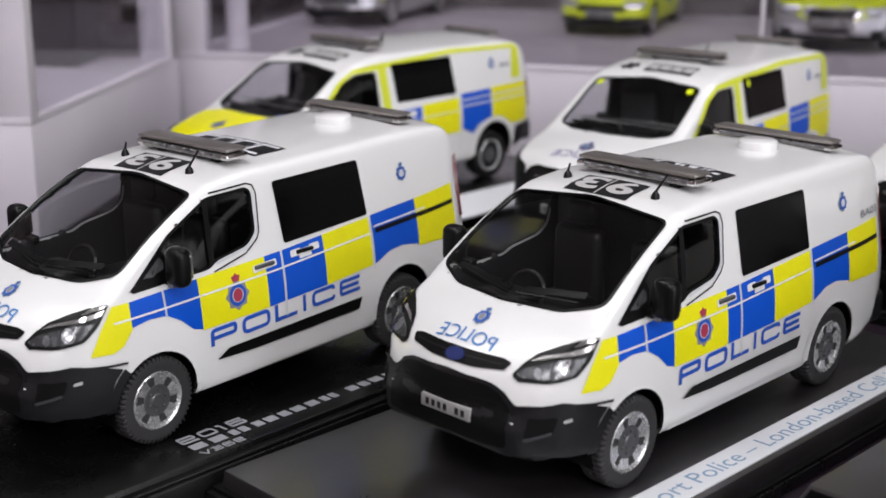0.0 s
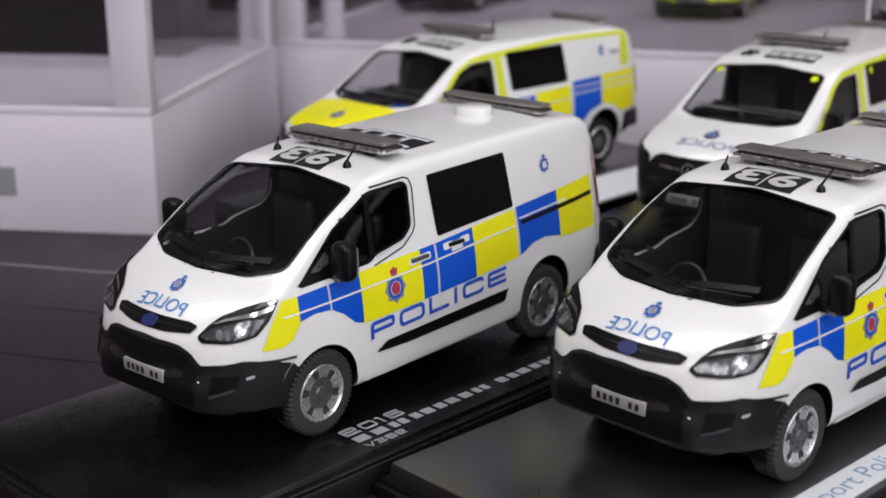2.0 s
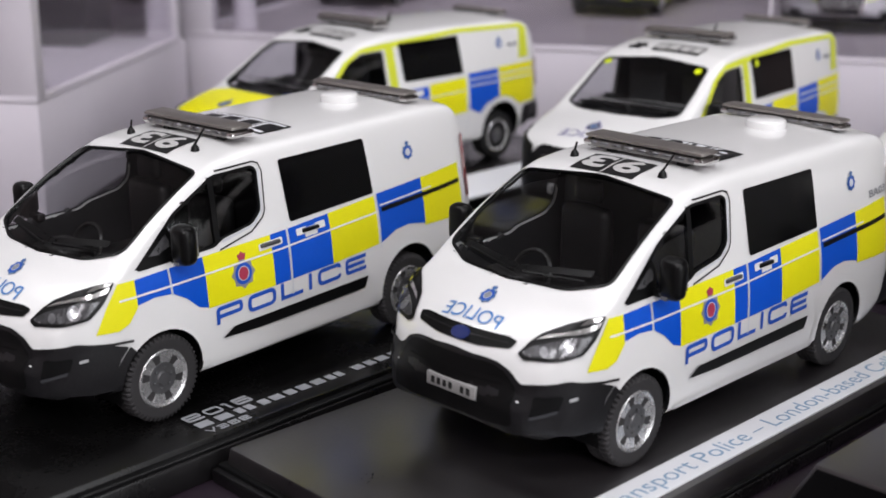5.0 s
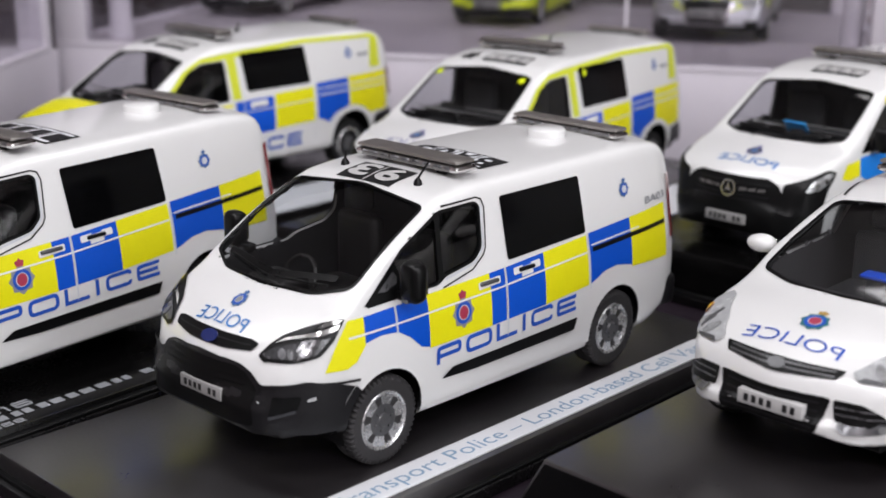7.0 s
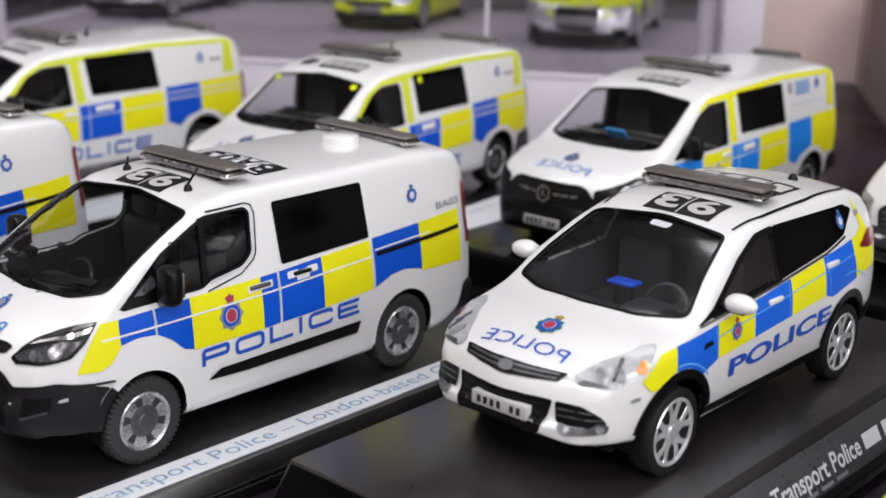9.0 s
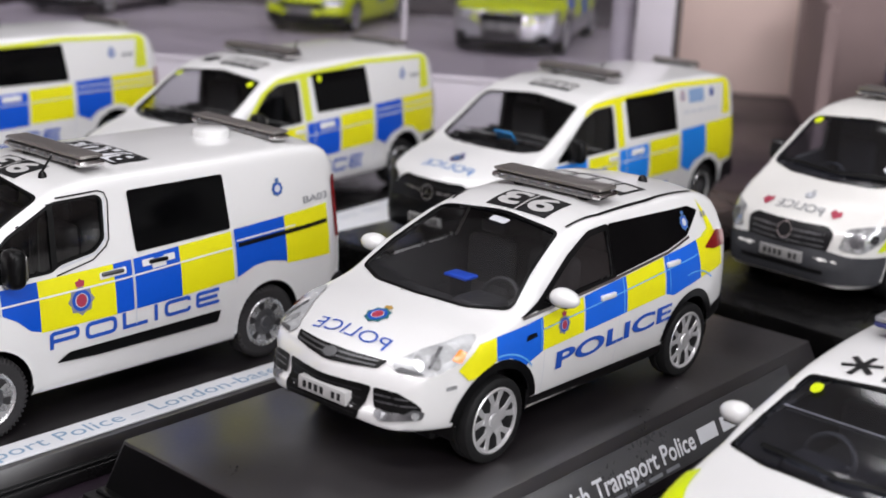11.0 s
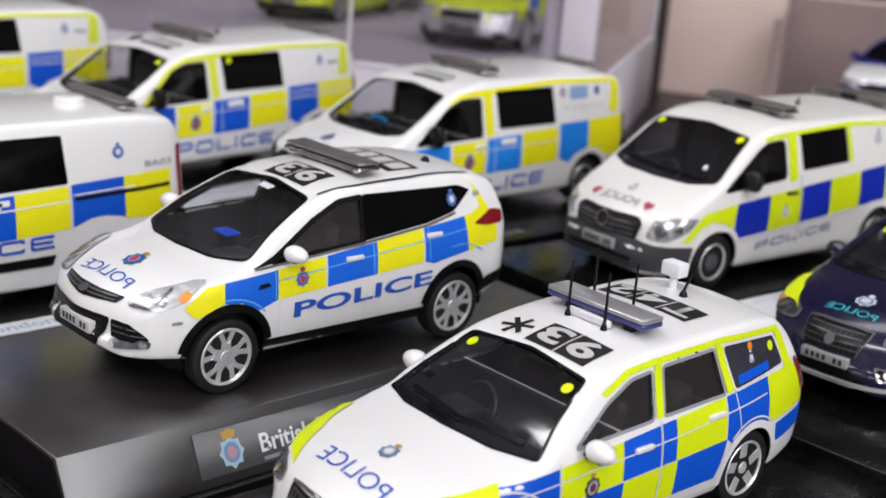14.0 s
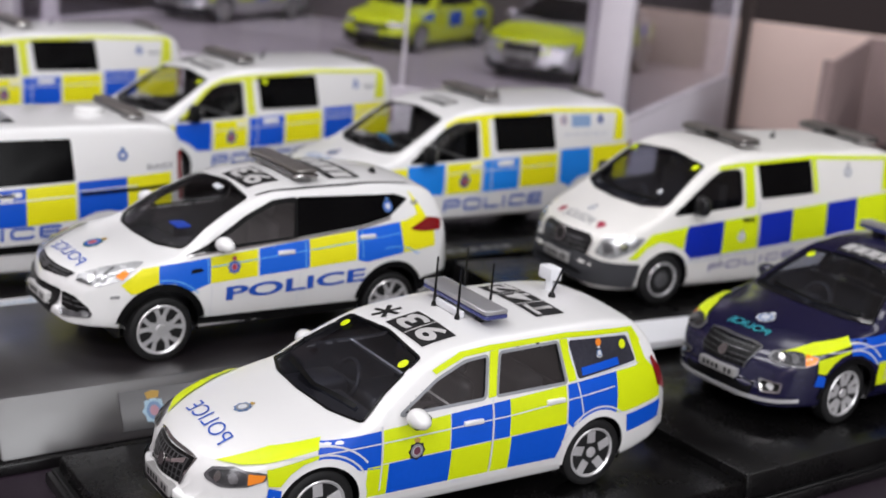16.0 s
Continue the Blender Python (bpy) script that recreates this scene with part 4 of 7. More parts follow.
    # wipers and cowl
    line(sh, car, [(-0.62, -0.19), (0.0, -0.29), (0.62, -0.17)], 0.05, BLACK, 0.012, "top", "cowl")
    for x0, x1 in ((-0.55, 0.0), (0.08, 0.6)):
        a, b = sh.hit("top", x0, -0.22 - 0.1 * (x0 > 0), 0.02), sh.hit("top", x1, -0.34 + 0.1 * (x1 > 0.3), 0.02)
        part("wiper", tube([a, b], 0.009, 6), BLACK, car)
    # livery
    film(sh, car, "corner", [(0.235, 0.85), (0.39, 0.838), (0.46, 0.875), (0.525, 0.985), (0.505, 1.195), (0.392, 1.195), (0.315, 1.04)], YELLOW)
    film(sh, car, "side", [(-0.20, 0.995), (-0.04, 1.02), (0.115, 1.008), (0.115, 1.205), (-0.20, 1.192)], BLUE)
    film(sh, car, "side", [(0.135, 1.003), (0.26, 0.932), (0.375, 0.828), (0.47, 0.80), (0.47, 1.215), (0.135, 1.205)], BLUE)
    film(sh, car, "side", [(0.47, 0.79), (1.205, 0.79), (1.205, 1.225), (0.47, 1.215)], YELLOW)
    film(sh, car, "side", [(1.205, 0.79), (1.385, 0.795), (1.39, 1.23), (1.205, 1.225)], BLUE)
    film(sh, car, "side", [(1.41, 0.795), (1.905, 0.805), (1.905, 1.255), (1.415, 1.23)], BLUE)
    film(sh, car, "side", [(1.905, 0.805), (2.51, 0.84), (2.51, 1.285), (1.905, 1.255)], YELLOW)
    film(sh, car, "side", [(2.545, 0.845), (2.62, 0.87), (2.75, 0.92), (2.93, 0.935), (3.14, 0.90), (3.17, 0.88), (3.17, 1.325), (2.545, 1.295)], BLUE)
    film(sh, car, "side", [(3.17, 0.87), (3.76, 0.85), (3.76, 1.36), (3.17, 1.325)], YELLOW)
    line(sh, car, [(-0.35, 1.065), (0.5, 1.075), (1.3, 1.085), (2.5, 1.135)], 0.016, WHITE, 0.0115, name="swage_line")
    line(sh, car, [(2.58, 1.145), (3.0, 1.16), (3.74, 1.19)], 0.04, BLACK, 0.012, name="door_rail")
    line(sh, car, [(2.56, 1.185), (3.3, 1.215)], 0.015, WHITE, 0.0125, name="swage_line")
    text(sh, car, "side", "POLICE", (0.54, 0.625), (1.78, 0.03), (0, 0.148), LETTER, square=True)
    for pts in ([(0.125, 1.0), (0.125, 1.21)], [(1.398, 0.66), (1.403, 1.25)], [(2.53, 0.8), (2.53, 1.28)]):
        line(sh, car, pts, 0.012, PALEPRINT, 0.012)
    film(sh, car, "side", rounded([(0.595, 0.50), (1.0, 0.478), (2.30, 0.475), (2.34, 0.585), (0.72, 0.572)], 0.015), BLACK, "rubbing_strip", 0.02, "black rubbing strip")
    line(sh, car, [(0.45, 0.30), (2.45, 0.28)], 0.03, WHITE, 0.02, name="sill")
    handle(sh, car, 1.19, 1.158, DARKALLOY, 0.22)
    handle(sh, car, 1.67, 1.178, BLACK, 0.2)
    film(sh, car, "side", rounded([(1.50, 1.145), (1.85, 1.155), (1.85, 1.215), (1.50, 1.205)], 0.015), WHITE, "handle_recess", 0.0105)
    film(sh, car, "side", [(1.60, 1.115), (1.75, 1.12), (1.75, 1.16), (1.60, 1.15)], WHITE, "handle_recess", 0.0108)
    film(sh, car, "side", [(1.62, 1.195), (1.73, 1.20), (1.73, 1.235), (1.62, 1.23)], BLUE, "handle_notch", 0.012)
    film(sh, car, "side", rounded([(1.06, 1.115), (1.33, 1.125), (1.33, 1.185), (1.06, 1.175)], 0.015), WHITE, "handle_recess", 0.0105)
    crest(sh, car, "side", 0.86, 0.985, 0.13, "colour")
    crest(sh, car, "side", 3.12 if side_code else 3.04, 1.59, 0.075, "blue")
    if side_code:
        text(sh, car, "side", side_code, (3.44, 1.40), (0.34, 0.01), (0, 0.065), GREYPRINT, 0.01)
    text(sh, car, "top", "POLICE", (0.27, -0.825), (-0.54, 0), (0, 0.10), HOODLETTER, 0.0)
    crest(sh, car, "top", 0.0, -0.615, 0.07, "hood")
    roof_box(sh, car, -0.34, 0.28, 0.70, 1.04, "93")
    roof_box(sh, car, -0.48, 0.52, 1.52, 1.90, code, black=False)
    light_bar(car, sh, 1.22, 0.58, gap=0.022, x=0.06)
    light_bar(car, sh, 3.39, 0.62, depth=0.2, height=0.10, gap=-0.005)
    top = sh.hit("top", 0, 2.98).z
    part("roof_vent", moved(lathe([(0.175, -0.02), (0.18, 0.055), (0.175, 0.075), (0.155, 0.088), (0.01, 0.092)], 32, "z"), (0.06, 2.98, top - 0.01)), WHITE, car, "round white roof vent")
    aerial(car, sh, 0.45, 0.86, 0.19, (0.07, 0.05))
    aerial(car, sh, -0.48, 0.93, 0.12, (0.02, 0.0))
    mirror(car, 1.06, 0.19, 1.41, BLACK, 0.098, 0.08, 0.16, 0.22)
    film(sh, car, "side", rounded([(3.86, 1.0), (3.92, 1.0), (3.92, 1.62), (3.86, 1.60)], 0.02), RED, "tail_lamp", 0.012, "tall red tail lamp")
    part("rear_bumper", box(-0.93, 0.93, 3.72, 3.99, 0.32, 0.62, 0.05, 3), BUMPER, car)
    return car


cell_van(place(0.025, -0.015, -0.024, 0.77) @ Matrix.Rotation(math.radians(1.1), 4, "X"), None, None, (0.031, 0.092))
cell_van(place(3.262, 1.865, -0.032, -4.4), "BA03", "BA03", (0.045, 0.045))



def minibus_van(m, look_of):
    """Newer white van: yellow-edged roof, blue and yellow squares. look_of: yellow_hood, plain, light_blue."""
    edge = YELLOW if look_of == "light_blue" else HAZEDLIME
    blue = SKYBLUE if look_of == "light_blue" else BLUE
    labels = {"yellow_hood": "white model police van with a yellow bonnet and yellow-edged roof", "plain": "white model police van with black grille and yellow-edged roof",
              "light_blue": "white model police van with light blue and yellow squares"}
    car = thing("police_van", m, labels[look_of], "model van", "vans with yellow-edged roofs")
    sh = Shell(top=[(-1.29, 0.58), (-1.26, 0.80), (-1.17, 0.92), (-0.8, 1.06), (-0.3, 1.18), (0.1, 1.40), (0.55, 1.68), (0.85, 1.79), (1.4, 1.855), (3.4, 1.86), (3.95, 1.80), (4.1, 1.62), (4.15, 1.3)],
               bottom=[(-1.29, 0.30), (-1.2, 0.22), (-0.9, 0.2), (3.6, 0.2), (4.0, 0.36), (4.15, 0.45)],
               plan=[(-1.29, 0.45), (-1.25, 0.62), (-1.13, 0.76), (-0.9, 0.87), (-0.5, 0.93), (0.2, 0.955), (3.4, 0.95), (3.95, 0.92), (4.15, 0.85)],
               tumble=[(0.2, 0.95), (0.45, 0.985), (0.8, 1.0), (1.0, 0.985), (1.2, 0.955), (1.75, 0.86), (1.9, 0.82)], sweep=0.15, crown=0.05, soften=4, sweep_to=-0.2)
    arches(sh, car, (-0.2, 3.3), 0.40, 0.34, 0.05)
    screen = rounded([(-0.71, 0.55), (-0.74, 0.22), (-0.76, -0.19), (-0.5, -0.33), (0, -0.39), (0.5, -0.33), (0.76, -0.19), (0.74, 0.22), (0.71, 0.55), (0, 0.61)], 0.07)
    opening(sh, car, "top", screen, WINDSHIELD, "windscreen", 0.014, 0.008)
    door = rounded([(-0.08, 1.075), (1.10, 1.11), (1.07, 1.615), (0.72, 1.605), (0.48, 1.51)], 0.04)
    for view in ("side", "far"):
        opening(sh, car, view, door, SIDEGLASS if view == "side" else WINDSHIELD, "door_window", 0.012, 0.012)
    part("lower_bumper", sh.take(lambda c: c.y < -0.72 and c.z < 0.52), BLACK, car, "black lower bumper")
    finish(sh, car, WHITE, "glossy white van body")
    film(sh, car, "side", rounded([(1.42, 1.19), (2.54, 1.19), (2.48, 1.70), (1.36, 1.69)], 0.03), TINTED, "side_window", 0.009, "black tinted window")
    cabin(car, -0.1, 1.0, 0.75, 0.5, 0.76, 1.2)
    drop = {"yellow_hood": 0.10, "plain": 0.07, "light_blue": 0.03}[look_of]
    add_wheels(car, "steel", 0.335, 0.22, 0.93, 3.45, -0.2, (drop, drop))
    # nose
    film(sh, car, "front", rounded([(-0.80, 0.26), (0.80, 0.26), (0.82, 0.48), (0.62, 0.52), (0.50, 0.60), (-0.50, 0.60), (-0.62, 0.52), (-0.82, 0.48)], 0.05), BLACK if look_of != "yellow_hood" else BUMPER, "front_bumper", 0.02, "black bumper", 0.07)
    film(sh, car, "front", rounded([(-0.78, 0.50), (0.78, 0.50), (0.66, 0.66), (0.52, 0.82), (0.42, 0.86), (-0.42, 0.86), (-0.52, 0.82), (-0.66, 0.66)], 0.04), BLACK, "grille", 0.014, "black grille", 0.07)
    for z in (0.61, 0.66, 0.79):
        film(sh, car, "front", [(-0.46, z), (0.46, z), (0.46, z + 0.012), (-0.46, z + 0.012)], BUMPER, "grille_slat", 0.022)
    for s in (-1, 1):
        for k in range(3):
            x0, x1 = 0.12 + 0.105 * k, 0.205 + 0.105 * k
            film(sh, car, "front", [(s * x0, 0.715), (s * x1, 0.718 + 0.004 * k), (s * x1, 0.748 + 0.004 * k), (s * x0, 0.742)], BARSTRIP, "grille_wing", 0.024)
    ring = sh.patch("front", disc(0, 0.72, 0.088, 28), 0.03, 0.3, thick=0.012)
    badge = part("badge", ring, CHROME, car, "plain round chrome badge")
    part("badge_field", sh.patch("front", disc(0, 0.72, 0.070, 24), 0.044, 0.3), BLACK, badge)
    for k in range(3):
        c, w = math.sin(k * 2.0944), math.cos(k * 2.0944)
        part("badge_ray", sh.patch("front", [(0.014 * w, 0.72 - 0.014 * c), (0.066 * c, 0.72 + 0.066 * w), (-0.014 * w, 0.72 + 0.014 * c)], 0.047, 0.3), CHROME, badge)
    number_plate(sh, car, 0.03, 0.40, 0.50, 0.11)
    for view in ("corner", "farcorner"):
        lamp = film(sh, car, view, rounded([(-0.40, 0.50), (-0.1, 0.50), (0.06, 0.60), (0.10, 0.76), (0.22, 0.94), (0.1, 0.97), (-0.2, 0.88), (-0.40, 0.82)], 0.04), BLACK, "headlight", 0.012, "clear headlamp in a black surround", 0.06)
        part("lens", sh.patch(view, rounded([(-0.20, 0.76), (-0.02, 0.78), (0.08, 0.83), (0.17, 0.93), (0.1, 0.945), (-0.1, 0.875)], 0.03), 0.018, 0.06), LAMPGLASS, lamp)
        part("reflector", sh.patch(view, disc(-0.05, 0.825, 0.035), 0.022, 0.1), CHROME, lamp)
        part("reflector", sh.patch(view, disc(0.06, 0.865, 0.03), 0.022, 0.1), CHROME, lamp)
    line(sh, car, [(-0.6, -0.18), (0.0, -0.27), (0.6, -0.18)], 0.05, BLACK, 0.012, "top", "cowl")
    # livery
    if look_of == "yellow_hood":
        film(sh, car, "top", [(-0.80, -0.42), (-0.74, -0.98), (-0.45, -1.14), (0, -1.19), (0.45, -1.14), (0.74, -0.98), (0.80, -0.42), (0.5, -0.36), (0, -0.39), (-0.5, -0.36)], YELLOW, "bonnet_film", 0.006, "yellow bonnet", 0.07)
    film(sh, car, "side", [(0.50, 1.54), (0.70, 1.625), (1.1, 1.64), (2.5, 1.73), (3.8, 1.70), (3.9, 1.60), (3.93, 1.68), (3.84, 1.755), (2.5, 1.785), (1.1, 1.715), (0.74, 1.68), (0.55, 1.60)], edge, "roof_edge_film", 0.008)
    if look_of != "light_blue":
        film(sh, car, "side", [(-0.04, 1.12), (0.03, 1.10), (0.48, 1.52), (0.70, 1.625), (0.74, 1.68), (0.55, 1.60), (0.40, 1.52)], edge, "pillar_film", 0.009)
    film(sh, car, "side", [(1.17, 1.10), (1.31, 1.11), (1.27, 1.70), (1.12, 1.69)], edge, "pillar_film", 0.008)
    film(sh, car, "side", [(3.70, 1.28), (3.92, 1.28), (3.92, 1.70), (3.76, 1.70)], edge, "pillar_film", 0.008)
    blocks = [((-0.60, -0.12), YELLOW, 0.72, 0.99), ((-0.12, 0.5), blue, 0.66, 1.03), ((0.55, 1.15), YELLOW, 0.60, 1.04), ((1.20, 1.85), blue, 0.60, 1.07), ((1.88, 2.58), YELLOW, 0.64, 1.11), ((2.64, 3.24), blue, 0.69, 1.17), ((3.26, 4.03), YELLOW, 0.72, 1.20)]
    for (a, b), mat, lo, hi in blocks:
        poly = [(a, lo), (b, lo + 0.02), (b, hi + 0.02), (a, hi)]
        if a < 0.4 and b < 0.3:
            poly = [(a + 0.1, lo + 0.12), (-0.32, 0.80), (b, 0.83), (b, hi + 0.02), (a + 0.2, hi)]
        elif a < 0.0:
            poly = [(a, 0.83), (0.12, 0.72), (0.26, 0.60), (b, 0.60), (b, hi + 0.02), (a, hi)]
        elif a > 2.6 and a < 3.0:
            poly = [(a, lo), (2.85, 0.60), (2.98, 0.72), (3.22, 0.79), (b, 0.79), (b, hi + 0.02), (a, hi)]
        elif a > 3.0:
            poly = [(a, 0.79), (3.5, 0.75), (3.68, 0.64), (b, 0.66), (b, hi + 0.02), (a, hi)]
        film(sh, car, "side", poly, mat)
    for z in (0.9, 0.985):
        if look_of != "light_blue":
            line(sh, car, [(2.66, z + 0.1), (4.0, z + 0.13)], 0.02, PALEPRINT, 0.012, name="swage_line")
    line(sh, car, [(0.55, 0.90), (2.6, 0.96)], 0.014, PALEPRINT, 0.012, name="swage_line")
    for pts in ([(1.16, 0.35), (1.17, 1.1)], [(1.34, 0.35), (1.34, 1.15)], [(0.53, 0.4), (0.5, 1.05)], [(2.6, 0.4), (2.61, 1.2)]):
        line(sh, car, pts, 0.012, PALEPRINT, 0.0125)
    handle(sh, car, 1.06, 0.99, WHITE, 0.2, 0.06)
    film(sh, car, "side", rounded([(1.44, 0.97), (1.74, 0.98), (1.74, 1.06), (1.44, 1.05)], 0.03), WHITE, "handle_recess", 0.013)
    handle(sh, car, 1.58, 1.01, WHITE, 0.18, 0.05)
    text(sh, car, "side", "POLICE", (0.54, 0.34), (1.80, 0.02), (0, 0.18), LETTER, square=True)
    crest(sh, car, "side", 0.86, 0.78, 0.10, "purple")
    line(sh, car, [(0.3, 0.27), (2.8, 0.27)], 0.03, WHITE, 0.018, name="sill")
    if look_of == "light_blue":
        crest(sh, car, "side", 2.69, 1.60, 0.065, "badge")
        film(sh, car, "side", [(2.84, 1.50), (3.22, 1.50), (3.22, 1.68), (2.84, 1.68)], material("pale_blue_print", (0.25, 0.38, 0.60), 0.5), "notice", 0.009)
        crest(sh, car, "side", 3.42, 1.60, 0.065, "night")
        part("small_print", bars(sh, "side", 2.7, 1.37, 0.9, 0.04, 5, 0.009, 4), PALEPRINT, car)
        part("dash_tray", tilted(box(-0.12, 0.16, -0.012, 0.012, -0.09, 0.09, 0.006, 1), (0.0, 0.06, 1.23), 42), material("sky_blue_plastic", (0.03, 0.36, 0.85), 0.4), car, "sky blue block on the dashboard")
        part("tray_stand", box(-0.05, 0.13, 0.02, 0.12, 0.95, 1.202, 0.02, 2), CABIN, car)
    else:
        crest(sh, car, "side", 3.30, 1.52, 0.07, "blue")
        part("small_print", bars(sh, "side", 3.48, 1.46, 0.22, 0.05, 2, 0.009, 2), GREYPRINT, car)
        if look_of == "yellow_hood":
            part("dash_papers", box(0.02, 0.46, -0.10, 0.20, 0.99, 1.07, 0.01, 1), LIME, car, "yellow and blue folded jacket")
            part("dash_papers", box(0.14, 0.36, -0.04, 0.14, 1.06, 1.095, 0.01, 1), BLUELID, car)
        else:
            for x, y in ((-0.62, 0.46), (0.62, 0.46)):
                film(sh, car, "top", disc(x, y, 0.045, 16), LIME, "yellow_dot", 0.014)
            film(sh, car, "side", disc(1.50, 1.62, 0.045, 16), LIME, "yellow_dot", 0.014)
            film(sh, car, "top", rounded([(0.42, -0.95), (0.56, -0.9), (0.5, -0.83), (0.38, -0.88)], 0.02), PINKRED, "red_mark", 0.012)
    if look_of != "yellow_hood":
        text(sh, car, "top", "POLICE", (0.40, -1.06), (-0.72, 0), (0, 0.13), HOODLETTER if look_of == "light_blue" else FADEDLETTER, 0.0)
    crest(sh, car, "top", 0.0, -0.80, 0.10, "dusk")
    if look_of == "light_blue":
        roof_box(sh, car, -0.25, 0.38, 0.78, 1.05, None)
    else:
        roof_box(sh, car, -0.20, 0.45, 0.74, 1.02, None)
        bm = bmesh.new()
        for i in range(3):
            c, s = math.cos(i * math.pi / 3), math.sin(i * math.pi / 3)
            sh.patch("top", [(-0.45 + 0.13 * c - 0.03 * s, 0.88 + 0.13 * s + 0.03 * c), (-0.45 - 0.13 * c - 0.03 * s, 0.88 - 0.13 * s + 0.03 * c), (-0.45 - 0.13 * c + 0.03 * s, 0.88 - 0.13 * s - 0.03 * c), (-0.45 + 0.13 * c + 0.03 * s, 0.88 + 0.13 * s - 0.03 * c)], 0.008 + 0.002 * i, 0.3, bm)
        part("roof_star", bm, INK, car, "black six-armed star", smooth=False)
    late = look_of == "light_blue"
    light_bar(car, sh, 1.52 if late else 1.34, 0.58, depth=0.26, height=0.11, gap=0.015)
    light_bar(car, sh, 3.82, 0.34 if late else 0.48, depth=0.14, height=0.09, gap=0.0)
    aerial(car, sh, 0.0, 2.0, 0.14, (0.02, 0.03))
    mirror(car, 1.04, 0.16, 1.20, BLACK, 0.10, 0.08, 0.14, 0.2, sides=(1,))
    film(sh, car, "side", rounded([(4.06, 0.85), (4.13, 0.85), (4.13, 1.25), (4.06, 1.25)], 0.02), RED, "tail_lamp", 0.012, "red tail lamp")
    part("rear_bumper", box(-0.88, 0.88, 3.78, 4.19, 0.34, 0.60, 0.05, 3), BUMPER, car)
    film(sh, car, "side", rounded([(3.72, 0.30), (4.14, 0.40), (4.14, 0.66), (3.76, 0.60)], 0.03), BUMPER, "bumper_end", 0.016)
    return car


minibus_van(place(-3.547, 5.384, 0.25, -3.9), "yellow_hood")
minibus_van(place(0.582, 7.290, 0.25, 1.3), "plain")
minibus_van(place(4.084, 9.129, 0.25, -5.2), "light_blue")


def older_van(m):
    """Older cream-white van with a grey bumper and fluorescent yellow and blue squares."""
    car = thing("police_van", m, "cream-white model police van, grey bumper, fluorescent yellow squares", "model van", "vans with yellow-edged roofs")
    sh = Shell(top=[(-1.07, 0.56), (-1.04, 0.78), (-0.94, 0.88), (-0.66, 1.04), (-0.2, 1.23), (0.1, 1.45), (0.56, 1.78), (0.9, 1.89), (1.4, 1.93), (3.4, 1.93), (3.85, 1.87), (3.97, 1.65), (4.0, 1.4)],
               bottom=[(-1.07, 0.30), (-1.0, 0.22), (-0.7, 0.2), (3.5, 0.2), (3.85, 0.34), (4.0, 0.45)],
               plan=[(-1.07, 0.45), (-1.02, 0.62), (-0.9, 0.76), (-0.68, 0.87), (-0.3, 0.93), (0.2, 0.95), (3.4, 0.945), (3.85, 0.91), (4.0, 0.85)],
               tumble=[(0.2, 0.95), (0.45, 0.985), (0.8, 1.0), (1.0, 0.985), (1.25, 0.955), (1.8, 0.85), (1.95, 0.81)], sweep=0.15, crown=0.05, soften=4, sweep_to=-0.2)
    arches(sh, car, (-0.1, 3.1), 0.40, 0.34, 0.05, CREAM)
    screen = rounded([(-0.715, 0.53), (-0.76, 0.22), (-0.82, -0.10), (-0.5, -0.24), (0, -0.29), (0.5, -0.24), (0.82, -0.10), (0.76, 0.22), (0.715, 0.53), (0, 0.58)], 0.07)
    opening(sh, car, "top", screen, BLUESCREEN, "windscreen", 0.014, 0.008)
    door = rounded([(-0.05, 1.165), (1.08, 1.25), (1.03, 1.70), (0.72, 1.69), (0.54, 1.60)], 0.07)
    for view in ("side", "far"):
        opening(sh, car, view, door, SIDEGLASS if view == "side" else WINDSHIELD, "door_window", 0.012, 0.012)
    finish(sh, car, CREAM, "cream-white van body", LINING)
    film(sh, car, "side", rounded([(1.40, 1.32), (2.32, 1.36), (2.25, 1.80), (1.32, 1.76)], 0.03), TINTED, "side_window", 0.009, "black tinted window")
    cabin(car, -0.0, 1.06, 0.75, 0.5, 0.76, 1.2, CABIN=CABINGREY, SEAT=CABINGREY)
    add_wheels(car, "steel", 0.335, 0.22, 0.925, 3.2, -0.1)
    film(sh, car, "front", rounded([(-0.82, 0.27), (0.82, 0.27), (0.86, 0.55), (0.5, 0.60), (-0.5, 0.60), (-0.86, 0.55)], 0.05), GREYPLASTIC, "front_bumper", 0.02, "dark grey plastic bumper", 0.07)
    for view in ("side", "far"):
        film(sh, car, view, rounded([(-1.0, 0.27), (-0.52, 0.24), (-0.48, 0.56), (-1.0, 0.58)], 0.03), GREYPLASTIC, "bumper_end", 0.018)
    film(sh, car, "front", rounded([(-0.48, 0.58), (0.48, 0.58), (0.52, 0.78), (0.44, 0.84), (-0.44, 0.84), (-0.52, 0.78)], 0.04), BUMPER, "grille", 0.016, "dark grey grille", 0.07)
    for z in (0.63, 0.69, 0.75):
        film(sh, car, "front", [(-0.44, z), (0.44, z), (0.44, z + 0.02), (-0.44, z + 0.02)], LENSGREY, "grille_slat", 0.024)
    badge = part("badge", sh.patch("front", disc(0, 0.74, 0.085, 28), 0.032, 0.3, thick=0.012), CHROME, car, "plain round chrome badge")
    part("badge_field", sh.patch("front", disc(0, 0.74, 0.07, 24), 0.046, 0.3), BUMPER, badge)
    film(sh, car, "front", [(-0.5, 0.36), (0.5, 0.36), (0.5, 0.40), (-0.5, 0.40)], BLACK, "lower_intake", 0.026)
    number_plate(sh, car, 0.03, 0.49, 0.52, 0.12)
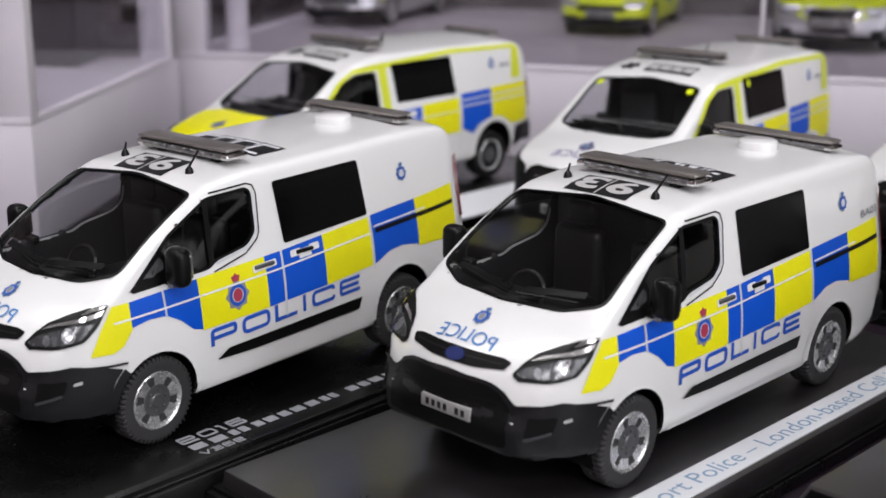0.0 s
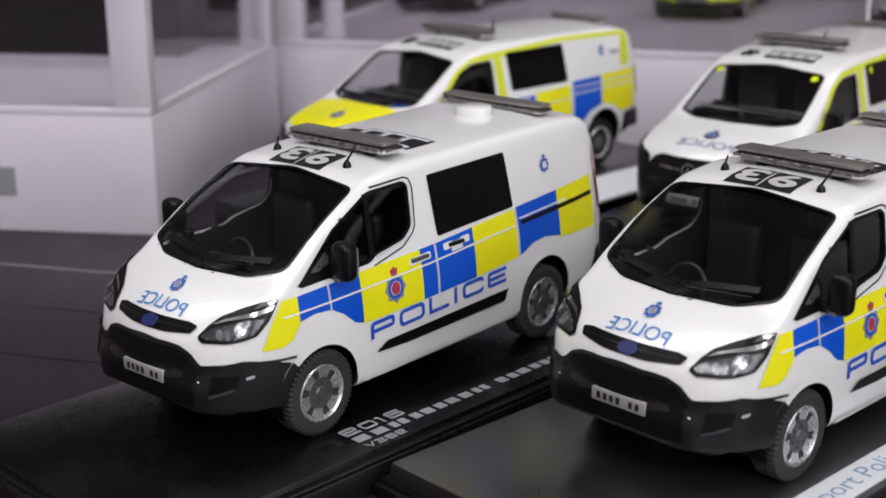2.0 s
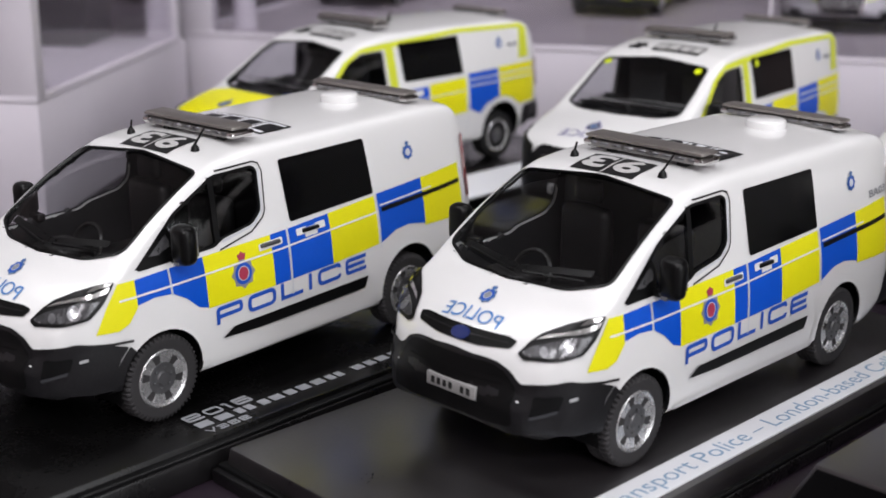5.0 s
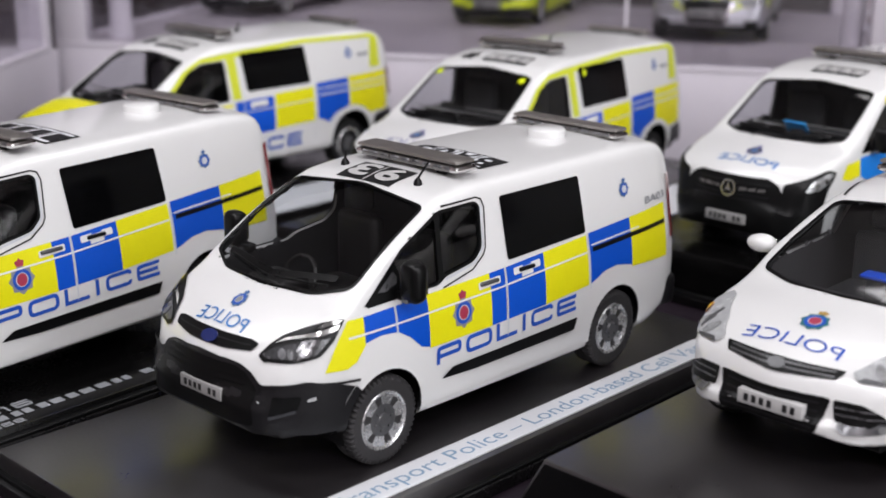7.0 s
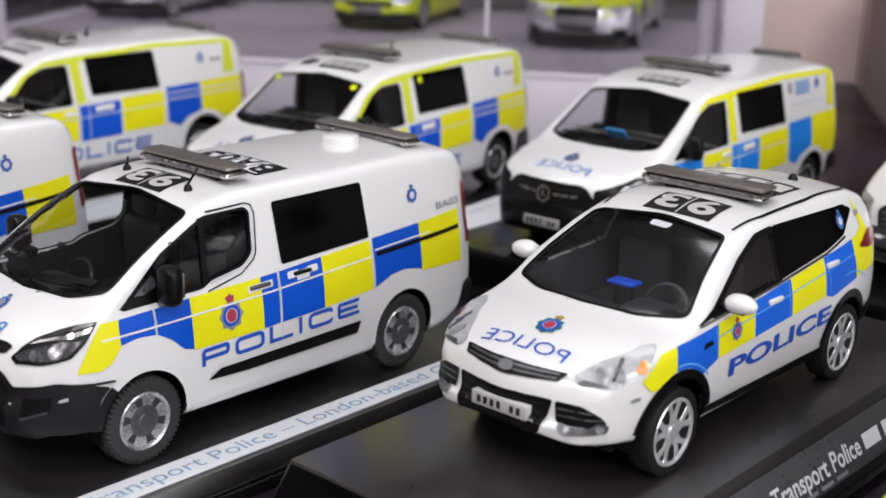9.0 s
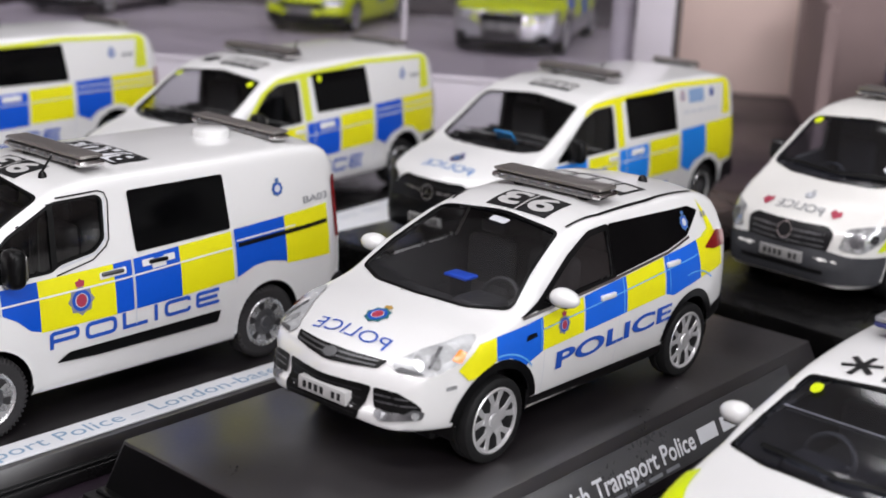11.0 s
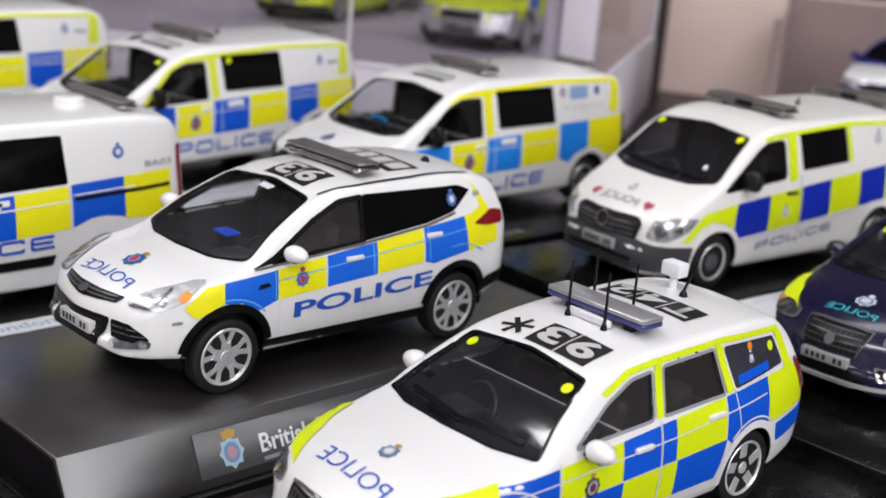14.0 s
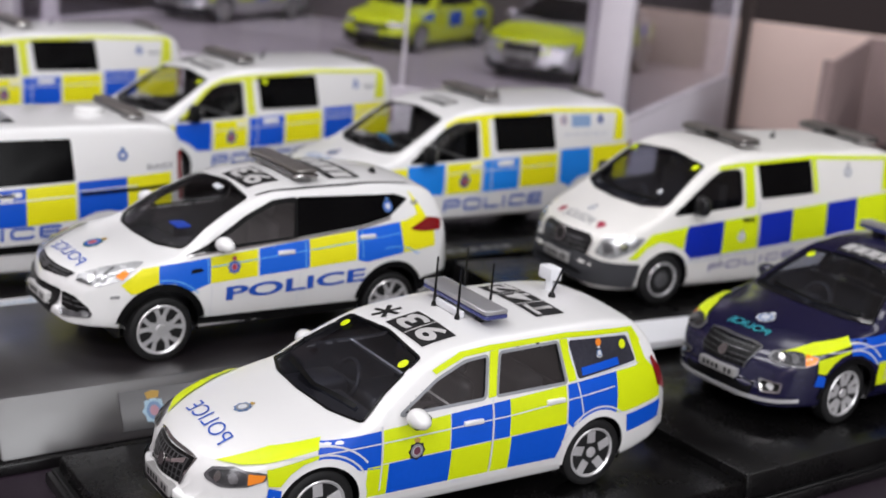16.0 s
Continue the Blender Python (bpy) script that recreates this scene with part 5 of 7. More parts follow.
    for view in ("corner", "farcorner"):
        lamp = film(sh, car, view, rounded([(-0.26, 0.64), (-0.02, 0.62), (0.22, 0.74), (0.34, 0.90), (0.10, 0.90), (-0.18, 0.84)], 0.05), LAMPGLASS, "headlight", 0.010, "clear headlamp", 0.06)
        part("reflector", sh.patch(view, disc(-0.09, 0.74, 0.07), 0.016, 0.1), LENSGREY, lamp)
        part("reflector", sh.patch(view, disc(0.10, 0.77, 0.05), 0.016, 0.1), CHROME, lamp)
    line(sh, car, [(-0.6, -0.08), (0.0, -0.16), (0.6, -0.08)], 0.05, BLACK, 0.012, "top", "cowl")
    film(sh, car, "corner", [(0.16, 0.62), (0.26, 0.62), (0.36, 0.76), (0.50, 0.84), (0.66, 0.80), (0.76, 0.66), (0.80, 1.02), (0.40, 0.94)], LIME)
    lo = lambda y: 0.57 + 0.075 * y
    hi = lambda y: 1.00 + 0.085 * y
    for a, b, mat in ((0.17, 0.79, DEEPBLUE), (0.79, 1.39, LIME), (1.41, 1.98, DEEPBLUE), (1.98, 2.60, LIME)):
        film(sh, car, "side", [(a, lo(a)), (b, lo(b)), (b, hi(b)), (a, hi(a))], mat)
    film(sh, car, "side", [(2.60, lo(2.6)), (2.75, 0.78), (2.9, 0.80), (3.16, 0.82), (3.16, hi(3.16)), (2.60, hi(2.6))], DEEPBLUE)
    film(sh, car, "side", [(3.16, 0.82), (3.4, 0.78), (3.56, 0.72), (3.9, 0.72), (3.92, hi(3.9)), (3.16, hi(3.16))], LIME)
    film(sh, car, "side", [(0.66, 1.70), (1.1, 1.735), (2.3, 1.80), (3.7, 1.76), (3.75, 1.81), (2.3, 1.85), (1.0, 1.785), (0.7, 1.75)], LIME, "roof_edge_film", 0.008)
    film(sh, car, "side", [(1.14, 1.20), (1.30, 1.22), (1.25, 1.76), (1.09, 1.74)], LIME, "pillar_film", 0.008)
    film(sh, car, "side", [(2.34, 1.36), (2.42, 1.37), (2.35, 1.82), (2.27, 1.82)], LIME, "pillar_film", 0.008)
    film(sh, car, "side", [(3.62, 1.35), (3.84, 1.36), (3.80, 1.76), (3.66, 1.77)], LIME, "pillar_film", 0.008)
    line(sh, car, [(0.2, 0.55), (2.6, 0.74)], 0.035, PALEPRINT, 0.014, name="rubbing_strip")
    text(sh, car, "side", "POLICE", (0.62, 0.40), (1.46, 0.115), (0, 0.105), FADEDLETTER, square=True)
    crest(sh, car, "side", 1.10, 0.84, 0.075, "grey")
    crest(sh, car, "side", 2.95, 1.62, 0.09, "grey")
    for pts in ([(1.40, 0.4), (1.36, 1.28)], [(0.80, 0.45), (0.80, 0.62)]):
        line(sh, car, pts, 0.012, GREYPRINT, 0.0125)
    handle(sh, car, 1.20, 1.06, BLACK, 0.2, 0.04)
    text(sh, car, "top", "POLICE", (0.28, -0.86), (-0.56, 0), (0, 0.11), GREYPRINT, 0.005)
    for x in (-0.42, 0.42):
        film(sh, car, "top", rounded([(x - 0.07, -0.77), (x, -0.84), (x + 0.07, -0.77), (x + 0.04, -0.71), (x, -0.74), (x - 0.04, -0.71)], 0.015), PINKRED, "red_heart", 0.010, "red heart sticker")
        film(sh, car, "top", disc(x * 1.5, 0.455, 0.05, 16), LIME, "yellow_dot", 0.014)
    crest(sh, car, "top", 0.0, -0.62, 0.07, "grey")
    film(sh, car, "top", disc(0.52, 0.02, 0.034, 16), PALEPRINT, "disc_holder", 0.008)
    for y, hw in ((1.35, 0.62), (3.55, 0.62)):
        bar = light_bar(car, sh, y, hw, depth=0.3, height=0.10, gap=0.02)
        z = sh.hit("top", 0, y).z + 0.02
        part("speaker_panel", box(-0.13, 0.13, y - 0.16, y + 0.16, z + 0.008, z + 0.088, 0.01, 1), BLACK, bar, "black middle section")
    aerial(car, sh, 0.0, 2.3, 0.10, (0.0, 0.03))
    mirror(car, 1.03, 0.30, 1.30, BUMPER, 0.10, 0.08, 0.12, 0.2)
    return car


older_van(place(7.885, 10.370, 0.25, -10.0))



def suv(m):
    """White compact SUV with blue and yellow squares."""
    car = thing("police_suv", m, "white model police SUV with chrome light bar and silver wheels", "model car")
    sh = Shell(top=[(-0.95, 0.58), (-0.925, 0.76), (-0.84, 0.865), (-0.66, 0.955), (-0.37, 1.045), (0.08, 1.13), (0.55, 1.37), (1.0, 1.585), (1.4, 1.68), (2.2, 1.71), (2.9, 1.665), (3.28, 1.57), (3.45, 1.3), (3.55, 1.0), (3.58, 0.8)],
               bottom=[(-0.95, 0.47), (-0.85, 0.42), (-0.5, 0.38), (0.4, 0.29), (2.9, 0.30), (3.3, 0.40), (3.58, 0.55)],
               plan=[(-0.95, 0.36), (-0.90, 0.54), (-0.78, 0.70), (-0.55, 0.82), (-0.2, 0.89), (0.4, 0.915), (2.5, 0.915), (3.0, 0.88), (3.4, 0.80), (3.58, 0.66)],
               tumble=[(0.28, 0.93), (0.5, 0.985), (0.75, 1.0), (1.0, 0.985), (1.15, 0.945), (1.6, 0.745), (1.7, 0.70)], sweep=0.16, crown=0.05, soften=5, sweep_to=0.5, around=108, step=0.036)
    arches(sh, car, (0.0, 2.69), 0.415, 0.36, 0.05, BLACK, 0.010)
    screen = rounded([(-0.60, 1.03), (-0.69, 0.60), (-0.78, 0.25), (-0.45, 0.08), (0, 0.03), (0.45, 0.08), (0.78, 0.25), (0.69, 0.60), (0.60, 1.03), (0, 1.08)], 0.07)
    opening(sh, car, "top", screen, HAZYSCREEN, "windscreen", 0.02, 0.010)
    front_w = rounded([(0.44, 1.125), (1.49, 1.165), (1.55, 1.54), (1.28, 1.525), (0.95, 1.40)], 0.03)
    for view in ("side", "far"):
        opening(sh, car, view, front_w, SMOKEGLASS if view == "side" else WINDSHIELD, "door_window", 0.018, 0.03)
    finish(sh, car, WHITE, "glossy white body", LINING)
    film(sh, car, "side", rounded([(1.50, 1.168), (2.30, 1.235), (2.66, 1.30), (2.94, 1.47), (2.78, 1.53), (1.56, 1.565)], 0.03), TINTED, "rear_window", 0.009, "black tinted window")
    film(sh, car, "side", [(0.24, 1.085), (0.50, 1.12), (0.50, 1.185), (0.44, 1.165)], BLACK, "window_corner", 0.009)
    line(sh, car, [(0.26, 1.08), (1.45, 1.148), (2.3, 1.215), (2.68, 1.285)], 0.02, CHROME, 0.012, name="belt_trim")
    crest(sh, car, "side", 2.66, 1.41, 0.07, "blue")
    cabin(car, 0.32, 0.99, 1.1, 0.45, 0.66, 1.6, 0.84, bulkhead=False, CABIN=CABINGREY, drive=1)
    part("rear_bench", box(-0.6, 0.6, 1.85, 2.15, 0.45, 1.15, 0.08, 3), SEAT, car)
    part("dash_tray", box(-0.10, 0.14, 0.47, 0.63, 1.15, 1.18, 0.012, 2), BLUELID, car, "bright blue lid on the dashboard")
    part("tray_stand", box(-0.06, 0.10, 0.50, 0.60, 0.98, 1.151, 0.02, 2), CABIN, car)
    add_wheels(car, "double", 0.339, 0.2, 0.895, 2.69)
    # lower edge
    for view in ("side", "far"):
        film(sh, car, view, rounded([(0.38, 0.29), (2.28, 0.31), (2.28, 0.41), (0.38, 0.43)], 0.02), BLACK, "sill", 0.012, "black sill", 0.07)
    film(sh, car, "side", rounded([(3.05, 0.42), (3.5, 0.5), (3.52, 0.62), (3.12, 0.58)], 0.03), BLACK, "rear_valance", 0.012)
    # nose
    film(sh, car, "front", rounded([(-0.46, 0.875), (-0.42, 0.825), (0, 0.805), (0.42, 0.825), (0.46, 0.875), (0, 0.885)], 0.02), BLACK, "upper_grille", 0.010, "slim black grille", 0.06)
    for z in (0.832, 0.857):
        film(sh, car, "front", [(-0.40, z), (0.40, z), (0.40, z + 0.010), (-0.40, z + 0.010)], DARKALLOY, "grille_slat", 0.015)
    part("badge", sh.patch("front", disc(0, 0.848, 0.065, 20, 0.028), 0.02, 0.3, thick=0.006), DARKALLOY, car, "plain grey oval badge")
    low = film(sh, car, "front", rounded([(-0.42, 0.71), (0.42, 0.71), (0.37, 0.47), (-0.37, 0.47)], 0.03), BLACK, "lower_grille", 0.010, "black lower grille", 0.06)
    for z in (0.50, 0.55, 0.60, 0.66):
        film(sh, car, "front", [(-0.35, z), (0.35, z), (0.35, z + 0.012), (-0.35, z + 0.012)], BUMPER, "grille_slat", 0.016)
    film(sh, car, "front", rounded([(-0.41, 0.465), (0.41, 0.465), (0.37, 0.435), (-0.37, 0.435)], 0.01), CHROME, "skid_trim", 0.014)
    for view in ("corner", "farcorner"):
        pod = film(sh, car, view, rounded([(-0.295, 0.705), (-0.12, 0.70), (-0.005, 0.645), (0.05, 0.585), (0.03, 0.55), (-0.285, 0.55)], 0.025), BLACK, "side_intake", 0.010, "black intake with two bars", 0.05)
        for z in (0.605, 0.652):
            part("intake_bar", sh.patch(view, [(-0.28, z), (0.02 - 1.2 * (z - 0.60), z), (0.02 - 1.2 * (z - 0.60), z + 0.012), (-0.28, z + 0.012)], 0.017, 0.08), LENSGREY, pod)
        part("fog_lamp", sh.patch(view, rounded([(-0.295, 0.54), (-0.07, 0.553), (-0.005, 0.592), (0.068, 0.565), (0.05, 0.51), (-0.25, 0.497)], 0.02), 0.016, 0.05), LENSGREY, pod, "chrome fog lamp bar")
        part("fog_reflector", sh.patch(view, disc(0.0, 0.543, 0.03), 0.021, 0.1), LAMPGLASS, pod)
        lamp = film(sh, car, view, rounded([(-0.170, 0.870), (-0.140, 0.825), (0.120, 0.825), (0.300, 0.890), (0.455, 1.025), (0.350, 1.020), (0.050, 0.950)], 0.035), HEADGLASS, "headlight", 0.010, "clear headlamp with amber corner", 0.05)
        part("reflector", sh.patch(view, disc(0.02, 0.88, 0.038), 0.016, 0.1), LAMPGLASS, lamp)
        part("reflector", sh.patch(view, disc(0.14, 0.895, 0.038), 0.016, 0.1), LAMPGLASS, lamp)
        part("amber_corner", sh.patch(view, rounded([(0.25, 0.915), (0.315, 0.888), (0.365, 0.948), (0.315, 0.962)], 0.012), 0.017, 0.1), ORANGE, lamp)
        part("lens_rib", sh.patch(view, rounded([(0.08, 0.86), (0.10, 0.86), (0.20, 0.965), (0.17, 0.965)], 0.006), 0.018, 0.06), LENSGREY, lamp)
        part("lamp_strip", sh.patch(view, rounded([(-0.15, 0.828), (0.0, 0.822), (0.07, 0.834), (-0.10, 0.850)], 0.008), 0.018, 0.06), DARKALLOY, lamp)
    number_plate(sh, car, 0.012, 0.59, 0.50, 0.105, 0.03, CODEWHITE)
    part("side_marker", sh.patch("side", rounded([(-0.52, 0.70), (-0.43, 0.705), (-0.43, 0.735), (-0.52, 0.73)], 0.01), 0.012, 0.1), LAMPGLASS, car)
    # livery
    film(sh, car, "corner", [(0.305, 0.84), (0.385, 0.745), (0.43, 0.745), (0.51, 0.79), (0.602, 0.835), (0.592, 1.005), (0.46, 0.985)], YELLOW)
    lo = lambda y: 0.76 + 0.052 * y
    hi = lambda y: 1.01 + 0.082 * y
    film(sh, car, "side", [(-0.06, 0.83), (0.12, 0.815), (0.30, 0.72), (0.34, 0.735), (0.50, lo(0.5)), (0.50, hi(0.5)), (-0.05, hi(-0.05))], AZURE)
    for a, b, mat in ((0.50, 1.03, YELLOW), (1.05, 1.64, AZURE), (1.64, 2.22, YELLOW)):
        film(sh, car, "side", [(a, lo(a)), (b, lo(b)), (b, hi(b)), (a, hi(a))], mat)
    film(sh, car, "side", [(2.24, lo(2.2)), (2.36, 0.84), (2.55, 0.87), (2.84, 0.90), (2.80, hi(2.8)), (2.24, hi(2.24))], AZURE)
    film(sh, car, "side", [(2.84, 0.90), (3.3, 0.93), (3.28, 1.24), (3.12, 1.27), (2.80, hi(2.8))], YELLOW)
    film(sh, car, "side", [(2.90, 1.255), (3.05, 1.30), (3.02, 1.42), (2.96, 1.56), (3.08, 1.42), (3.18, 1.27)], YELLOW)
    text(sh, car, "side", "POLICE", (0.68, 0.588), (1.66, 0.05), (0, 0.142), LETTER, 0.026)
    crest(sh, car, "side", 0.76, 0.935, 0.08, "colour")
    arc = [(0.0 + 0.50 * math.cos(t), 0.36 + 0.50 * math.sin(t)) for t in np.linspace(0.75, 1.65, 9)]
    line(sh, car, arc, 0.014, PALEBLUE, 0.010, name="wing_line")
    arc = [(2.69 + 0.62 * math.cos(t), 0.36 + 0.62 * math.sin(t)) for t in np.linspace(0.95, 1.75, 8)]
    line(sh, car, arc, 0.012, PALEBLUE, 0.010, name="wing_line")
    for pts in ([(0.475, 0.79), (0.47, 1.04)], [(1.595, 0.85), (1.59, 1.135)], [(2.30, 0.885), (2.29, 1.19)]):
        line(sh, car, pts, 0.012, PALEBLUE, 0.0105)
    for pts in ([(0.52, 0.45), (0.515, 0.78)], [(1.50, 0.45), (1.53, 0.82)], [(2.20, 0.58), (2.30, 0.76)]):
        line(sh, car, pts, 0.006, PALEPRINT, 0.0095)
    line(sh, car, [(0.5, 0.955), (1.6, 1.03), (2.8, 1.12)], 0.010, PALEBLUE, 0.0102, name="swage_line")
    handle(sh, car, 1.36, 1.035, WHITE, 0.2, 0.045)
    handle(sh, car, 2.36, 1.12, WHITE, 0.2, 0.045)
    film(sh, car, "side", rounded([(0.28, 0.905), (0.42, 0.92), (0.40, 0.955), (0.30, 0.95)], 0.012), BLACK, "wing_vent", 0.013)
    film(sh, car, "side", rounded([(2.92, 1.15), (3.10, 1.11), (3.38, 1.10), (3.40, 1.22), (3.2, 1.26)], 0.04), RED, "tail_lamp", 0.016, "red tail lamp")
    part("small_print", bars(sh, "side", 2.98, 1.40, 0.10, 0.045, 2, 0.009, 5), GREYPRINT, car)
    text(sh, car, "top", "POLICE", (0.36, -0.70), (-0.74, 0), (0, 0.12), LETTER, -0.008)
    crest(sh, car, "top", 0.02, -0.40, 0.11, "teal")
    roof_box(sh, car, -0.24, 0.38, 1.13, 1.50, "93")
    roof_box(sh, car, -0.44, 0.48, 2.06, 2.46, None)
    light_bar(car, sh, 1.74, 0.57, depth=0.26, height=0.11, gap=0.015)
    for s in (-1, 1):
        line(sh, car, [(s * 0.60, 1.12), (s * 0.635, 1.5), (s * 0.64, 2.2), (s * 0.60, 3.0)], 0.022, BLACK, 0.010, "top", "roof_joint")
    film(sh, car, "top", rounded([(-0.03, 0.92), (0.14, 0.91), (0.16, 0.98), (-0.03, 0.99)], 0.02), PALEPRINT, "mirror_mount", 0.006)
    aerial(car, sh, 0.25, 2.75, 0.03, (0.0, 0.02), 0.05)
    mirror(car, 1.0, 0.60, 1.205, WHITE, 0.115, 0.07, 0.065, 0.2)
    return car


suv(place(6.93, 3.717, 0.256, -5.0))


def estate(m, dark=False):
    """Long estate car. dark: navy with a sky-blue panel, else white with fluorescent squares."""
    lift = 0.05 if dark else 0.0
    paint = NAVY if dark else WHITE
    car = thing("police_estate", m, "dark navy model police estate with fluorescent yellow wings" if dark else "white model police estate with fluorescent yellow and blue squares", "model car")
    z = lambda pts: [(y, v + lift) for y, v in pts]
    sh = Shell(top=z([(-0.99, 0.42), (-0.96, 0.58), (-0.88, 0.68), (-0.64, 0.80), (-0.366, 0.885), (0.1, 0.965), (0.34, 1.01), (0.65, 1.19), (0.98, 1.38), (1.2, 1.46), (1.9, 1.54), (2.8, 1.555), (3.3, 1.515), (3.5, 1.38), (3.66, 1.05), (3.8, 0.74), (3.84, 0.5)]),
               bottom=z([(-0.99, 0.24), (-0.9, 0.18), (-0.6, 0.18), (3.2, 0.2), (3.6, 0.28), (3.84, 0.36)]),
               plan=[(-0.99, 0.31), (-0.95, 0.475), (-0.84, 0.635), (-0.6, 0.778), (-0.2, 0.875), (0.5, 0.92), (2.5, 0.925), (3.1, 0.89), (3.6, 0.80), (3.84, 0.68)],
               tumble=z([(0.18, 0.93), (0.40, 0.985), (0.65, 1.0), (0.9, 0.975), (1.02, 0.935), (1.42, 0.755), (1.58, 0.72)]), sweep=0.16, crown=0.045, soften=5, sweep_to=0.6, around=108, step=0.036)
    arches(sh, car, (0.0, 2.816), 0.375, 0.34, 0.045, BLACK if dark else WHITE, 0.010)
    screen = rounded([(-0.60, 1.03), (-0.70, 0.66), (-0.80, 0.385), (-0.47, 0.255), (0, 0.215), (0.47, 0.255), (0.80, 0.385), (0.70, 0.66), (0.60, 1.03), (0, 1.07)], 0.035)
    opening(sh, car, "top", screen, BLUESCREEN, "windscreen", 0.014, 0.012)
    up = lambda pts: [(y, v + lift) for y, v in pts]
    w1 = rounded(up([(0.70, 1.01), (1.56, 1.035), (1.64, 1.365), (1.40, 1.345), (1.10, 1.235)]), 0.04)
    w2 = rounded(up([(1.68, 1.04), (2.44, 1.055), (2.40, 1.395), (1.77, 1.375)]), 0.03)
    w3 = rounded(up([(2.57, 1.065), (3.30, 1.13), (3.22, 1.36), (2.51, 1.395)]), 0.04)
    for view in ("side", "far"):
        for w in (w1, w2):
            opening(sh, car, view, w, SMOKEGLASS if view == "side" else WINDSHIELD, "door_window", 0.012, 0.014, GREYPRINT if not dark else BLACK)
    finish(sh, car, paint, "glossy navy body" if dark else "glossy white body", LINING)
    w = film(sh, car, "side", w3, TINTED if dark else QUARTER, "rear_window", 0.009, "dark quarter window")
    part("window_seal", sh.band("side", w3, 0.0, 0.022, 0.011), NAVY if dark else PALEPRINT, w)
    cabin(car, 0.5, 0.87 + lift, 1.3, 0.32, 0.66, 1.8, 0.78, bulkhead=False, CABIN=CABINGREY, SEAT=CABINGREY)
    part("rear_bench", box(-0.62, 0.62, 2.1, 2.4, 0.4, 1.05, 0.08, 3), SEAT, car)
    add_wheels(car, "vee" if dark else "five", 0.325 + lift * 0.3, 0.2, 0.885, 2.816)
    # nose
    nz = 0.06 if dark else 0.0
    nup = lambda pts: [(y, v + lift + nz) for y, v in pts]
    film(sh, car, "front", rounded(nup([(-0.34, 0.668), (-0.29, 0.45), (0.29, 0.45), (0.34, 0.668)]), 0.03), BLACK, "grille", 0.010, "black grille in a chrome frame", 0.05)
    line(sh, car, nup([(-0.28, 0.445), (-0.31, 0.54), (-0.345, 0.668), (-0.2, 0.682), (0.2, 0.682), (0.345, 0.668), (0.31, 0.54), (0.28, 0.445)]), 0.018, CHROME if not dark else DARKALLOY, 0.018, "front", "grille_frame")
    for zz in (0.50, 0.55, 0.60, 0.645):
        line(sh, car, nup([(-0.29, zz), (0.29, zz)]), 0.008, DARKALLOY, 0.016, "front", "grille_slat")
    for i in range(11):
        x = -0.28 + 0.055 * i
        film(sh, car, "front", nup([(x, 0.46), (x + 0.014, 0.46), (x + 0.018, 0.64), (x, 0.64)]), BUMPER if dark else DARKALLOY, "grille_slat", 0.015)
    if not dark:
        line(sh, car, nup([(-0.27, 0.46), (0.27, 0.63)]), 0.03, CHROME, 0.024, "front", "grille_bar")
    part("badge", sh.patch("front", disc(0, 0.55 + lift + nz, 0.05, 20), 0.026, 0.3, thick=0.005), CHROME, car, "plain round chrome badge")
    film(sh, car, "front", rounded(nup([(-0.44, 0.22), (0.44, 0.22), (0.46, 0.34), (-0.46, 0.34)]), 0.03), BLACK, "lower_intake", 0.010, "", 0.06)
    number_plate(sh, car, 0.015, 0.375 + lift + nz, 0.50, 0.10)
    if dark:
        line(sh, car, nup([(-0.5, 0.20), (0.0, 0.19), (0.5, 0.20)]), 0.045, ALLOY, 0.022, "front", "skid_plate")
        for view in ("corner", "farcorner"):
            line(sh, car, nup([(-0.36, 0.20), (-0.1, 0.205), (0.12, 0.225)]), 0.045, ALLOY, 0.022, view, "skid_plate")
    for view in ("corner", "farcorner"):
        lamp = film(sh, car, view, rounded(nup([(-0.24, 0.605), (-0.185, 0.665), (0.01, 0.707), (0.20, 0.702), (0.272, 0.686), (0.26, 0.628), (0.13, 0.580), (-0.06, 0.572), (-0.2, 0.578)]), 0.02), LENSGREY, "headlight", 0.010, "slim headlamp with an amber corner", 0.05)
        part("lens", sh.patch(view, rounded(nup([(-0.205, 0.612), (-0.165, 0.652), (0.01, 0.690), (0.125, 0.690), (0.125, 0.600), (-0.05, 0.588)]), 0.02), 0.015, 0.05), DARKLENS, lamp)
        part("reflector", sh.patch(view, disc(-0.10, 0.628 + lift + nz, 0.03), 0.019, 0.1), CHROME, lamp)
        part("reflector", sh.patch(view, disc(0.03, 0.642 + lift + nz, 0.036), 0.019, 0.1), LENSGREY, lamp)
        part("amber_corner", sh.patch(view, rounded(nup([(0.13, 0.598), (0.235, 0.625), (0.258, 0.678), (0.135, 0.690)]), 0.012), 0.017, 0.06), ORANGE, lamp)
        fog = film(sh, car, view, rounded(nup([(-0.30, 0.40), (-0.28, 0.28), (-0.08, 0.29), (-0.06, 0.40)]), 0.03), CHROME if dark else BLACK, "fog_lamp", 0.012, "", 0.06)
        part("recess", sh.patch(view, rounded(nup([(-0.275, 0.385), (-0.26, 0.295), (-0.10, 0.305), (-0.085, 0.385)]), 0.03), 0.016, 0.06), BLACK, fog)
        part("lens", sh.patch(view, disc(-0.18, 0.345 + lift + nz, 0.036), 0.020, 0.1), LAMPGLASS, fog)
    line(sh, car, [(-0.6, 0.44), (0.0, 0.35), (0.6, 0.44)], 0.04, BLACK, 0.010, "top", "cowl")
